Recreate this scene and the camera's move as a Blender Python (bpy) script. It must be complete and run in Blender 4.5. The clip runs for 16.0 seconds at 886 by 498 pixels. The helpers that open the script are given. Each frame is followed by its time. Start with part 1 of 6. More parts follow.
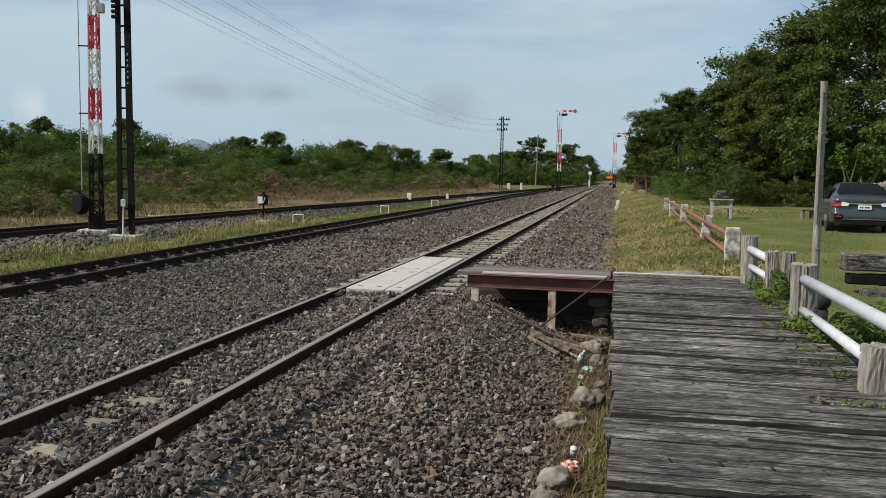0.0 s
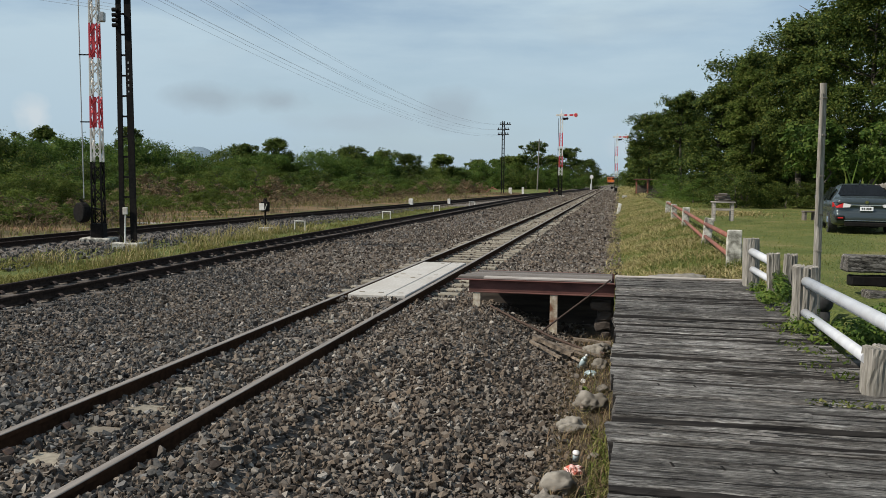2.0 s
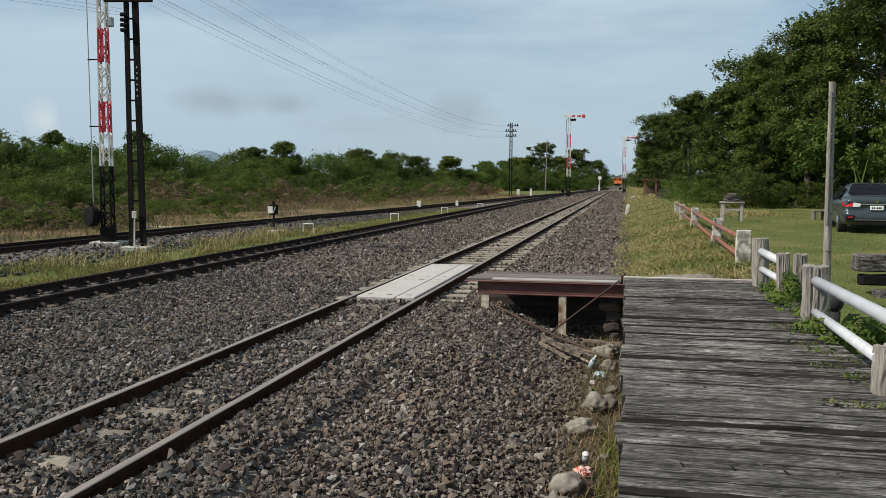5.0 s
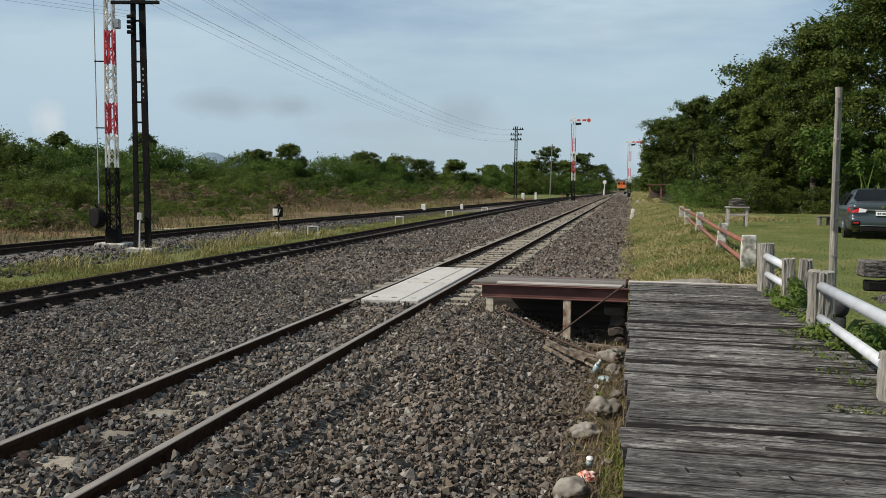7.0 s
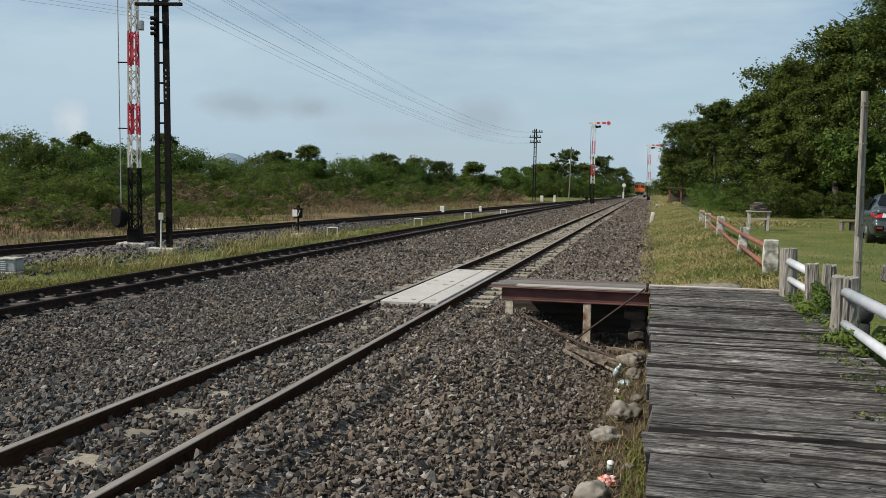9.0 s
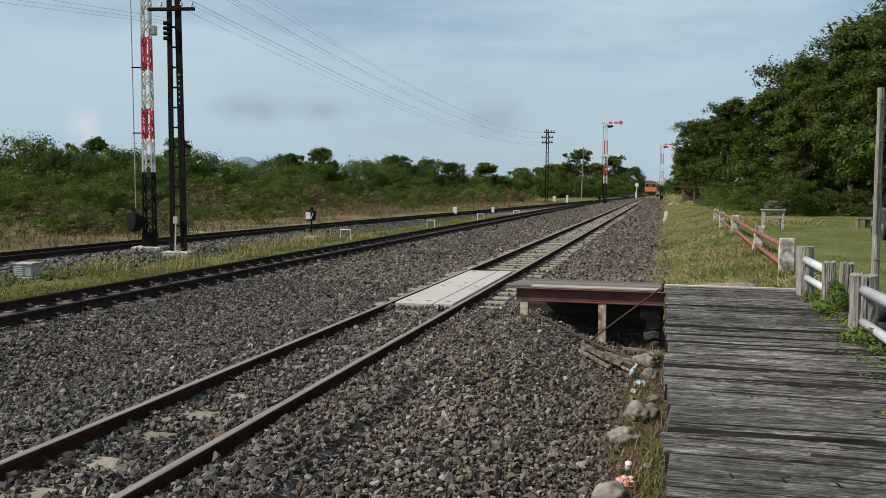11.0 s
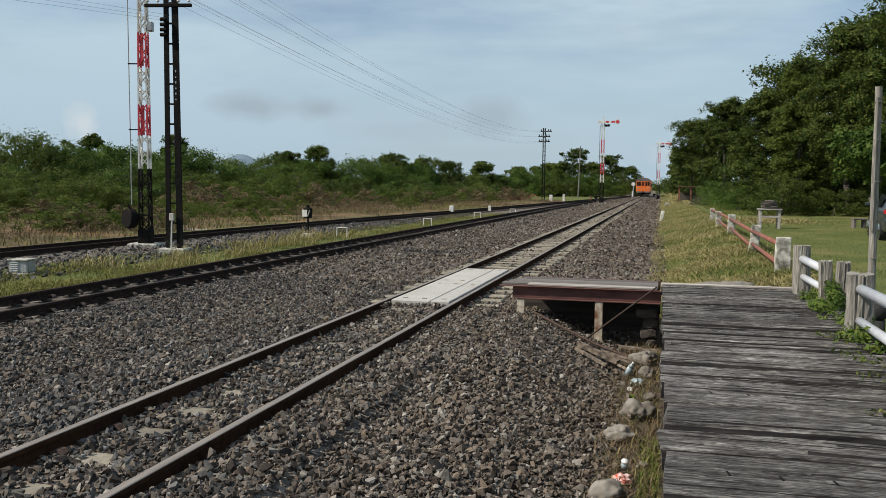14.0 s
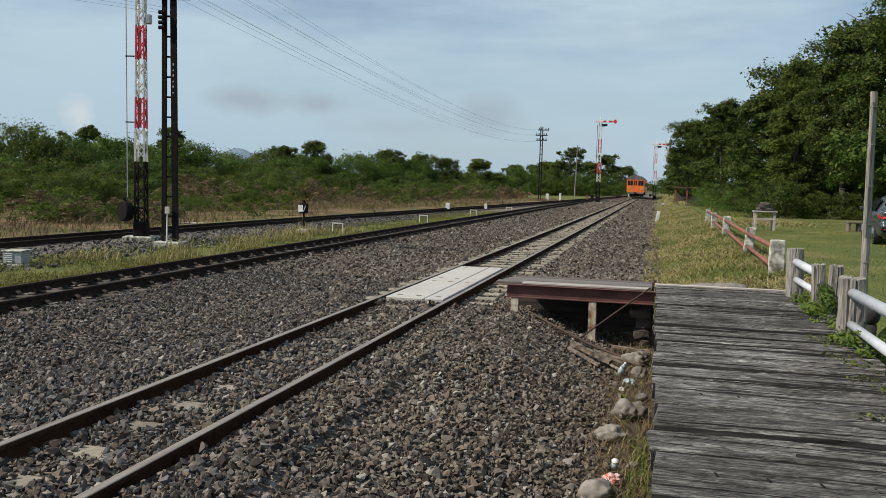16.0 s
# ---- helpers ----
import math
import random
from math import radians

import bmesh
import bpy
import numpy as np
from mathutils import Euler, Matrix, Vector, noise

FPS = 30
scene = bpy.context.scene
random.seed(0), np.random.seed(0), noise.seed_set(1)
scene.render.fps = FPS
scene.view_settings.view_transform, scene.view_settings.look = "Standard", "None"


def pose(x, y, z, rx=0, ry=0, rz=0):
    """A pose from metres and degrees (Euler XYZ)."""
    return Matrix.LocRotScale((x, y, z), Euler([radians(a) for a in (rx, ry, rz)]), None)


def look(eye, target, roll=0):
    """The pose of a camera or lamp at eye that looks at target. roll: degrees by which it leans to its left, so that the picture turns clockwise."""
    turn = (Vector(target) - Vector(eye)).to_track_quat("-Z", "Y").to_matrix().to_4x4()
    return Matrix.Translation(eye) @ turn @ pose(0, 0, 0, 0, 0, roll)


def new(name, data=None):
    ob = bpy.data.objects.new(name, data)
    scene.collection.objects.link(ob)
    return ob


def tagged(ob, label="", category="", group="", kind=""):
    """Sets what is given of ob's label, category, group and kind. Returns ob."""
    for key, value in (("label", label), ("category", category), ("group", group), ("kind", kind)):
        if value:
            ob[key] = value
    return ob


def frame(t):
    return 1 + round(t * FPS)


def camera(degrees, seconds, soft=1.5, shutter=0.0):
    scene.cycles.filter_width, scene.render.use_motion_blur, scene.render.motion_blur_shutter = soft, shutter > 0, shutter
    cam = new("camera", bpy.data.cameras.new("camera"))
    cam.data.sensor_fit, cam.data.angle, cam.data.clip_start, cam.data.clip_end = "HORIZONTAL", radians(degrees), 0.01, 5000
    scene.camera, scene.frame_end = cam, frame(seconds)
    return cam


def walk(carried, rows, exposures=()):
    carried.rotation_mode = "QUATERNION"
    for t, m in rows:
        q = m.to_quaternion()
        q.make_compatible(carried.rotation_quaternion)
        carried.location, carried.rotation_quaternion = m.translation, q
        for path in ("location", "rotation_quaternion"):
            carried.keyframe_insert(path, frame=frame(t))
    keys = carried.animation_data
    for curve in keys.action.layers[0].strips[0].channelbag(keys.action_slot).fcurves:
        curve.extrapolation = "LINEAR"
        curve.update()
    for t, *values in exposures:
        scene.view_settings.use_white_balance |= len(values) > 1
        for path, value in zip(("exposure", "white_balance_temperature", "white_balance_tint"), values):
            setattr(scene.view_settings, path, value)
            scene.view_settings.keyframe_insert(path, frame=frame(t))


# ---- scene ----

cam = camera(54.6, 16.0, 0.55)
PATH = [
    (0, (-0.017, -0.000, 1.733), (-1.977, 9.767, 0.860), 1.12),
    (0.5, (-0.018, -0.005, 1.736), (-1.978, 9.765, 0.898), 1.19),
    (1, (-0.009, -0.008, 1.736), (-1.991, 9.760, 0.930), 1.05),
    (1.5, (-0.007, -0.002, 1.734), (-1.989, 9.766, 0.925), 0.88),
    (2, (-0.003, -0.000, 1.736), (-1.991, 9.767, 0.921), 0.59),
    (2.5, (0.000, -0.002, 1.738), (-1.988, 9.764, 0.924), 0.28),
    (3, (0.005, 0.000, 1.738), (-1.981, 9.769, 0.949), -0.02),
    (3.5, (0.000, 0.000, 1.735), (-1.986, 9.770, 0.955), -0.00),
    (4, (-0.000, 0.002, 1.732), (-2.037, 9.761, 0.943), -0.08),
    (6.5, (-0.006, 0.000, 1.733), (-2.131, 9.742, 0.963), 0.48),
    (7, (-0.007, 0.003, 1.731), (-2.141, 9.743, 0.977), 0.53),
    (7.5, (-0.012, 0.005, 1.729), (-2.152, 9.743, 0.970), 0.78),
    (8, (-0.022, -0.002, 1.731), (-2.185, 9.732, 0.969), 0.92),
    (8.5, (-0.031, -0.009, 1.732), (-2.275, 9.707, 0.989), 0.93),
    (9, (-0.035, -0.009, 1.733), (-2.374, 9.686, 1.000), 0.90),
    (11.5, (-0.058, -0.017, 1.732), (-2.551, 9.641, 1.018), 0.34),
    (12, (-0.056, -0.021, 1.730), (-2.551, 9.637, 1.032), 0.40),
    (12.5, (-0.061, -0.019, 1.728), (-2.535, 9.644, 1.019), 0.47),
    (13, (-0.058, -0.009, 1.721), (-2.507, 9.659, 1.000), 0.35),
    (13.5, (-0.060, -0.006, 1.719), (-2.506, 9.663, 0.994), 0.43),
    (14, (-0.064, 0.003, 1.718), (-2.505, 9.672, 0.982), 0.60),
    (14.5, (-0.065, 0.002, 1.721), (-2.501, 9.672, 0.979), 0.78),
    (15, (-0.068, -0.006, 1.724), (-2.504, 9.664, 0.972), 1.27),
    (15.5, (-0.053, -0.005, 1.727), (-2.481, 9.666, 0.968), 1.44),
    (16, (-0.049, -0.012, 1.728), (-2.441, 9.667, 0.959), 1.48),
]
walk(cam, [(t, look(eye, target, roll)) for t, eye, target, roll in PATH], [(0.0, 0.07), (16.0, 0.07)])

# ---- world, sun ----
SUN_ELEVATION, SUN_AZIMUTH = 44.0, 244.0   # azimuth clockwise from +y
world = bpy.data.worlds.new("world")
scene.world = world
world.use_nodes = True
wn, wl = world.node_tree.nodes, world.node_tree.links
wn.clear()
w_out, w_bg, w_sky = wn.new("ShaderNodeOutputWorld"), wn.new("ShaderNodeBackground"), wn.new("ShaderNodeTexSky")
w_sky.sky_type, w_sky.sun_disc = "NISHITA", False
w_sky.sun_elevation, w_sky.sun_rotation = radians(SUN_ELEVATION), radians(SUN_AZIMUTH)
w_sky.air_density, w_sky.dust_density, w_sky.ozone_density = 1.0, 0.5, 1.5
w_co, w_map, w_noise, w_ramp, w_mix = (wn.new("ShaderNodeTexCoord"), wn.new("ShaderNodeMapping"), wn.new("ShaderNodeTexNoise"),
                                       wn.new("ShaderNodeValToRGB"), wn.new("ShaderNodeMixRGB"))
w_map.inputs["Scale"].default_value = (1.0, 1.0, 5.0)
w_map.inputs["Location"].default_value = (0.35, 0.2, 0.1)
w_noise.inputs["Scale"].default_value, w_noise.inputs["Detail"].default_value = 1.7, 7.0
w_noise.inputs["Roughness"].default_value = 0.55
w_ramp.color_ramp.elements[0].position, w_ramp.color_ramp.elements[0].color = 0.4, (0.06, 0.06, 0.06, 1)
w_ramp.color_ramp.elements[1].position, w_ramp.color_ramp.elements[1].color = 0.6, (0.95, 0.95, 0.95, 1)
w_mix.inputs["Color2"].default_value = (5.0, 6.3, 7.1, 1)
wl.new(w_co.outputs["Generated"], w_map.inputs["Vector"])
wl.new(w_map.outputs["Vector"], w_noise.inputs["Vector"])
wl.new(w_noise.outputs["Fac"], w_ramp.inputs["Fac"])
wl.new(w_ramp.outputs["Color"], w_mix.inputs["Fac"])
wl.new(w_sky.outputs["Color"], w_mix.inputs["Color1"])
w_n2, w_m2, w_r2, w_x2 = wn.new("ShaderNodeTexNoise"), wn.new("ShaderNodeMapping"), wn.new("ShaderNodeValToRGB"), wn.new("ShaderNodeMixRGB")
w_m2.inputs["Scale"].default_value, w_m2.inputs["Location"].default_value = (1.0, 1.0, 3.2), (0.0, 0.35, 0.0)
w_n2.inputs["Scale"].default_value, w_n2.inputs["Detail"].default_value = 5.0, 5.0
w_r2.color_ramp.elements[0].position, w_r2.color_ramp.elements[1].position = 0.5, 0.7
w_r2.color_ramp.elements[1].color = (0.18, 0.18, 0.18, 1)
w_x2.inputs["Color2"].default_value = (3.4, 4.1, 4.7, 1)
wl.new(w_co.outputs["Generated"], w_m2.inputs["Vector"])
wl.new(w_m2.outputs["Vector"], w_n2.inputs["Vector"])
wl.new(w_n2.outputs["Fac"], w_r2.inputs["Fac"])
wl.new(w_r2.outputs["Color"], w_x2.inputs["Fac"])
# pale haze towards the horizon
w_sep, w_rng, w_hz = wn.new("ShaderNodeSeparateXYZ"), wn.new("ShaderNodeMapRange"), wn.new("ShaderNodeMixRGB")
w_rng.inputs["From Min"].default_value, w_rng.inputs["From Max"].default_value = 0.02, 0.2
w_rng.inputs["To Min"].default_value, w_rng.inputs["To Max"].default_value = 0.9, 0.0
w_hz.inputs["Color2"].default_value = (4.0, 5.25, 6.25, 1)
wl.new(w_co.outputs["Generated"], w_sep.inputs["Vector"])
wl.new(w_sep.outputs["Z"], w_rng.inputs["Value"])
wl.new(w_rng.outputs["Result"], w_hz.inputs["Fac"])
wl.new(w_mix.outputs["Color"], w_hz.inputs["Color1"])
wl.new(w_hz.outputs["Color"], w_x2.inputs["Color1"])
# small grey cumulus low over the scrub: where each lies, its half width and half height
w_dn, w_ds, w_da = wn.new("ShaderNodeTexNoise"), wn.new("ShaderNodeVectorMath"), wn.new("ShaderNodeVectorMath")
w_dn.inputs["Scale"].default_value, w_dn.inputs["Detail"].default_value = 26.0, 6.0
w_ds.operation, w_ds.inputs[1].default_value, w_ds.inputs[2].default_value = "MULTIPLY_ADD", (0.045, 0.045, 0.022), (-0.0225, -0.0225, -0.011)
w_da.operation = "ADD"
wl.new(w_co.outputs["Generated"], w_dn.inputs["Vector"])
wl.new(w_dn.outputs["Color"], w_ds.inputs[0])
wl.new(w_co.outputs["Generated"], w_da.inputs[0])
wl.new(w_ds.outputs["Vector"], w_da.inputs[1])
w_last = w_x2.outputs["Color"]
for centre, half_w, half_h, dense, tone in (((-0.447, 0.89, 0.086), 0.064, 0.02, 0.75, (3.4, 4.15, 4.75)), ((-0.378, 0.921, 0.087), 0.036, 0.018, 0.75, (3.4, 4.15, 4.75)),
                                            ((-0.19, 0.979, 0.08), 0.05, 0.03, 0.7, (3.5, 4.3, 4.95)), ((-0.3, 0.95, 0.062), 0.09, 0.014, 0.35, (3.8, 4.6, 5.2)),
                                            ((-0.602, 0.797, 0.06), 0.02, 0.026, 0.7, (6.2, 6.7, 7.0)), ((0.02, 0.995, 0.036), 0.05, 0.02, 0.45, (5.6, 6.2, 6.7))):
    w_pl, w_gr, w_rp, w_cm = wn.new("ShaderNodeMapping"), wn.new("ShaderNodeTexGradient"), wn.new("ShaderNodeValToRGB"), wn.new("ShaderNodeMixRGB")
    w_pl.vector_type = "TEXTURE"
    w_pl.inputs["Location"].default_value = centre
    w_pl.inputs["Rotation"].default_value = (0, 0, math.atan2(centre[1], centre[0]) - math.pi / 2)
    w_pl.inputs["Scale"].default_value = (half_w, 0.5, half_h)
    w_gr.gradient_type = "SPHERICAL"
    w_rp.color_ramp.elements[0].position, w_rp.color_ramp.elements[1].position = 0.02, 0.75
    w_rp.color_ramp.elements[1].color = (dense, dense, dense, 1)
    w_cm.inputs["Color2"].default_value = (*tone, 1)
    wl.new(w_da.outputs["Vector"], w_pl.inputs["Vector"])
    wl.new(w_pl.outputs["Vector"], w_gr.inputs["Vector"])
    wl.new(w_gr.outputs["Fac"], w_rp.inputs["Fac"])
    wl.new(w_rp.outputs["Color"], w_cm.inputs["Fac"])
    wl.new(w_last, w_cm.inputs["Color1"])
    w_last = w_cm.outputs["Color"]
wl.new(w_last, w_bg.inputs["Color"])
w_bg.inputs["Strength"].default_value = 0.1
wl.new(w_bg.outputs["Background"], w_out.inputs["Surface"])
sun_data = bpy.data.lights.new("sun", "SUN")
sun_data.energy, sun_data.angle, sun_data.color = 4.7, radians(0.8), (1.0, 0.93, 0.82)
sun = new("sun", sun_data)
_az, _el = radians(SUN_AZIMUTH), radians(SUN_ELEVATION)
SUN_DIR = Vector((math.sin(_az) * math.cos(_el), math.cos(_az) * math.cos(_el), math.sin(_el)))
sun.matrix_world = look(SUN_DIR * 100, (0, 0, 0))

# ---- helpers of this scene ----
rng = np.random.default_rng(11)


def thing(name, label, category, at=(0, 0, 0), turn=0.0, group=""):
    ob = new(name)
    ob.empty_display_size = 0.2
    ob.matrix_basis = pose(*at, 0, 0, turn)
    return tagged(ob, label, category, group)


def part(name, bm, material, parent=None, label="", smooth=False):
    """Links a bmesh as one mesh object under a thing or a part."""
    me = bpy.data.meshes.new(name)
    bm.normal_update()
    bm.to_mesh(me)
    bm.free()
    if smooth:
        me.polygons.foreach_set("use_smooth", [True] * len(me.polygons))
    if material:
        me.materials.append(material)
    ob = new(name, me)
    if parent:
        ob.parent = parent
    if label:
        ob["label"] = label
    return ob


def mesh_np(name, verts, faces, material, smooth=False):
    """A mesh from an array of vertices and an array of faces, all with as many corners."""
    me = bpy.data.meshes.new(name)
    verts, faces = np.asarray(verts, np.float32), np.asarray(faces, np.int32)
    n, k = faces.shape
    me.vertices.add(len(verts))
    me.vertices.foreach_set("co", verts.ravel())
    me.loops.add(n * k)
    me.loops.foreach_set("vertex_index", faces.ravel())
    me.polygons.add(n)
    me.polygons.foreach_set("loop_start", np.arange(0, n * k, k, dtype=np.int32))
    me.polygons.foreach_set("loop_total", np.full(n, k, np.int32))
    me.polygons.foreach_set("use_smooth", np.full(n, smooth, bool))
    me.update(calc_edges=True)
    if material:
        me.materials.append(material)
    return me


def box(bm, lo, hi, bevel=0.0):
    m = Matrix.Translation([(a + b) / 2 for a, b in zip(lo, hi)]) @ Matrix.Diagonal([b - a for a, b in zip(lo, hi)] + [1])
    r = bmesh.ops.create_cube(bm, size=1, matrix=m)
    if bevel:
        edges = list({e for v in r["verts"] for e in v.link_edges})
        bmesh.ops.bevel(bm, geom=edges, offset=bevel, segments=1, affect="EDGES")
    return r


def frame_of(p, q, up=(0, 0, 1)):
    p, q = Vector(p), Vector(q)
    z = (q - p).normalized()
    u = Vector(up)
    if abs(z.dot(u)) > 0.99:
        u = Vector((0, 1, 0))
    x = u.cross(z).normalized()
    y = z.cross(x)
    return Matrix((x, y, z)).transposed().to_4x4(), (q - p).length


def bar(bm, p, q, w, d=None, up=(0, 0, 1)):
    """A square bar from p to q."""
    m, n = frame_of(p, q, up)
    mm = Matrix.Translation((Vector(p) + Vector(q)) / 2) @ m @ Matrix.Diagonal((w, d or w, n, 1))
    return bmesh.ops.create_cube(bm, size=1, matrix=mm)


def tube(bm, p, q, r, seg=10, r2=None, caps=True):
    m, n = frame_of(p, q)
    mm = Matrix.Translation((Vector(p) + Vector(q)) / 2) @ m
    return bmesh.ops.create_cone(bm, cap_ends=caps, segments=seg, radius1=r, radius2=r if r2 is None else r2, depth=n, matrix=mm)


def sweep(bm, profile, line, closed=True):
    """A profile of (side, up) points carried along a line of (x, y, z) points."""
    rings = []
    for i, p in enumerate(line):
        a, b = Vector(line[max(i - 1, 0)]), Vector(line[min(i + 1, len(line) - 1)])
        ahead = (b - a).normalized()
        side = Vector((ahead.y, -ahead.x, 0)).normalized()
        rings.append([bm.verts.new(Vector(p) + side * s + Vector((0, 0, u))) for s, u in profile])
    n = len(profile)
    for ra, rb in zip(rings, rings[1:]):
        for i in range(n if closed else n - 1):
            j = (i + 1) % n
            bm.faces.new((ra[i], ra[j], rb[j], rb[i]))
    if closed:
        bm.faces.new(rings[0][::-1])
        bm.faces.new(rings[-1])


def roughen(bm, amount, scale, seed=0.0):
    for v in bm.verts:
        p = v.co * scale + Vector((seed, seed * 0.7, seed * 1.3))
        v.co += Vector((noise.noise(p), noise.noise(p + Vector((31, 7, 3))), noise.noise(p + Vector((5, 17, 41))))) * amount


# ---- materials ----
def surface(name, c1, c2, scale=20.0, rough=0.8, bump=0.2, c3=None, scale3=1.2, amount3=0.5, metal=0.0, stretch=(1, 1, 1), vary=0.0, depth=0.01, coords="Object", detail=6.0, spec=0.5):
    """Two colours by fine noise, a third by broad stains, relief by the fine noise; vary: a tone of its own for each piece."""
    m = bpy.data.materials.new(name)
    m.use_nodes = True
    n, l = m.node_tree.nodes, m.node_tree.links
    b = n["Principled BSDF"]
    b.inputs["Roughness"].default_value, b.inputs["Metallic"].default_value = rough, metal
    b.inputs["Specular IOR Level"].default_value = spec
    co, mp = n.new("ShaderNodeTexCoord"), n.new("ShaderNodeMapping")
    mp.inputs["Scale"].default_value = stretch
    l.new(co.outputs[coords], mp.inputs["Vector"])
    info = n.new("ShaderNodeObjectInfo")
    off = n.new("ShaderNodeVectorMath")
    off.operation = "MULTIPLY_ADD"
    off.inputs[1].default_value = (37.0, 53.0, 71.0)
    l.new(info.outputs["Random"], off.inputs[0])
    l.new(mp.outputs["Vector"], off.inputs[2])
    t1, t2 = n.new("ShaderNodeTexNoise"), n.new("ShaderNodeTexNoise")
    t1.inputs["Scale"].default_value, t1.inputs["Detail"].default_value = scale, detail
    t2.inputs["Scale"].default_value, t2.inputs["Detail"].default_value = scale3, 5.0
    for t in (t1, t2):
        l.new(off.outputs["Vector"], t.inputs["Vector"])
    r1 = n.new("ShaderNodeValToRGB")
    r1.color_ramp.elements[0].position, r1.color_ramp.elements[1].position = 0.33, 0.67
    r1.color_ramp.elements[0].color, r1.color_ramp.elements[1].color = (*c1, 1), (*c2, 1)
    l.new(t1.outputs["Fac"], r1.inputs["Fac"])
    last = r1.outputs["Color"]
    if c3:
        r2, mx = n.new("ShaderNodeValToRGB"), n.new("ShaderNodeMixRGB")
        r2.color_ramp.elements[0].position, r2.color_ramp.elements[1].position = 0.42, 0.68
        r2.color_ramp.elements[1].color = (amount3, amount3, amount3, 1)
        l.new(t2.outputs["Fac"], r2.inputs["Fac"])
        l.new(r2.outputs["Color"], mx.inputs["Fac"])
        l.new(last, mx.inputs["Color1"])
        mx.inputs["Color2"].default_value = (*c3, 1)
        last = mx.outputs["Color"]
    if vary:
        hsv, mr = n.new("ShaderNodeHueSaturation"), n.new("ShaderNodeMapRange")
        mr.inputs["To Min"].default_value, mr.inputs["To Max"].default_value = 1 - vary, 1 + vary
        l.new(info.outputs["Random"], mr.inputs["Value"])
        l.new(mr.outputs["Result"], hsv.inputs["Value"])
        l.new(last, hsv.inputs["Color"])
        last = hsv.outputs["Color"]
    l.new(last, b.inputs["Base Color"])
    if bump:
        bp = n.new("ShaderNodeBump")
        bp.inputs["Strength"].default_value, bp.inputs["Distance"].default_value = bump, depth
        l.new(t1.outputs["Fac"], bp.inputs["Height"])
        l.new(bp.outputs["Normal"], b.inputs["Normal"])
    return m


def island(name, colors, rough=0.75, trans=0.0, scale=30.0, bump=0.0, spec=0.3):
    """Each island of the mesh (a leaf, a blade, a stone) takes a colour of its own from the row."""
    m = bpy.data.materials.new(name)
    m.use_nodes = True
    n, l = m.node_tree.nodes, m.node_tree.links
    b = n["Principled BSDF"]
    b.inputs["Roughness"].default_value = rough
    b.inputs["Specular IOR Level"].default_value = spec
    g, r = n.new("ShaderNodeNewGeometry"), n.new("ShaderNodeValToRGB")
    while len(r.color_ramp.elements) < len(colors):
        r.color_ramp.elements.new(0.5)
    for i, c in enumerate(colors):
        e = r.color_ramp.elements[i]
        e.position, e.color = i / (len(colors) - 1), (*c, 1)
    l.new(g.outputs["Random Per Island"], r.inputs["Fac"])
    last = r.outputs["Color"]
    co, t, mx = n.new("ShaderNodeTexCoord"), n.new("ShaderNodeTexNoise"), n.new("ShaderNodeMixRGB")
    t.inputs["Scale"].default_value, t.inputs["Detail"].default_value = scale, 4.0
    l.new(co.outputs["Object"], t.inputs["Vector"])
    mx.blend_type = "MULTIPLY"
    mx.inputs["Fac"].default_value = 0.7
    tr = n.new("ShaderNodeValToRGB")
    tr.color_ramp.elements[0].position, tr.color_ramp.elements[0].color = 0.3, (0.55, 0.55, 0.55, 1)
    tr.color_ramp.elements[1].position, tr.color_ramp.elements[1].color = 0.7, (1, 1, 1, 1)
    l.new(t.outputs["Fac"], tr.inputs["Fac"])
    l.new(last, mx.inputs["Color1"])
    l.new(tr.outputs["Color"], mx.inputs["Color2"])
    l.new(mx.outputs["Color"], b.inputs["Base Color"])
    if bump:
        bp = n.new("ShaderNodeBump")
        bp.inputs["Strength"].default_value, bp.inputs["Distance"].default_value = bump, 0.01
        l.new(t.outputs["Fac"], bp.inputs["Height"])
        l.new(bp.outputs["Normal"], b.inputs["Normal"])
    if trans:
        tl, ad = n.new("ShaderNodeBsdfTranslucent"), n.new("ShaderNodeMixShader")
        ad.inputs["Fac"].default_value = trans
        l.new(mx.outputs["Color"], tl.inputs["Color"])
        l.new(b.outputs["BSDF"], ad.inputs[1])
        l.new(tl.outputs["BSDF"], ad.inputs[2])
        l.new(ad.outputs["Shader"], n["Material Output"].inputs["Surface"])
    return m


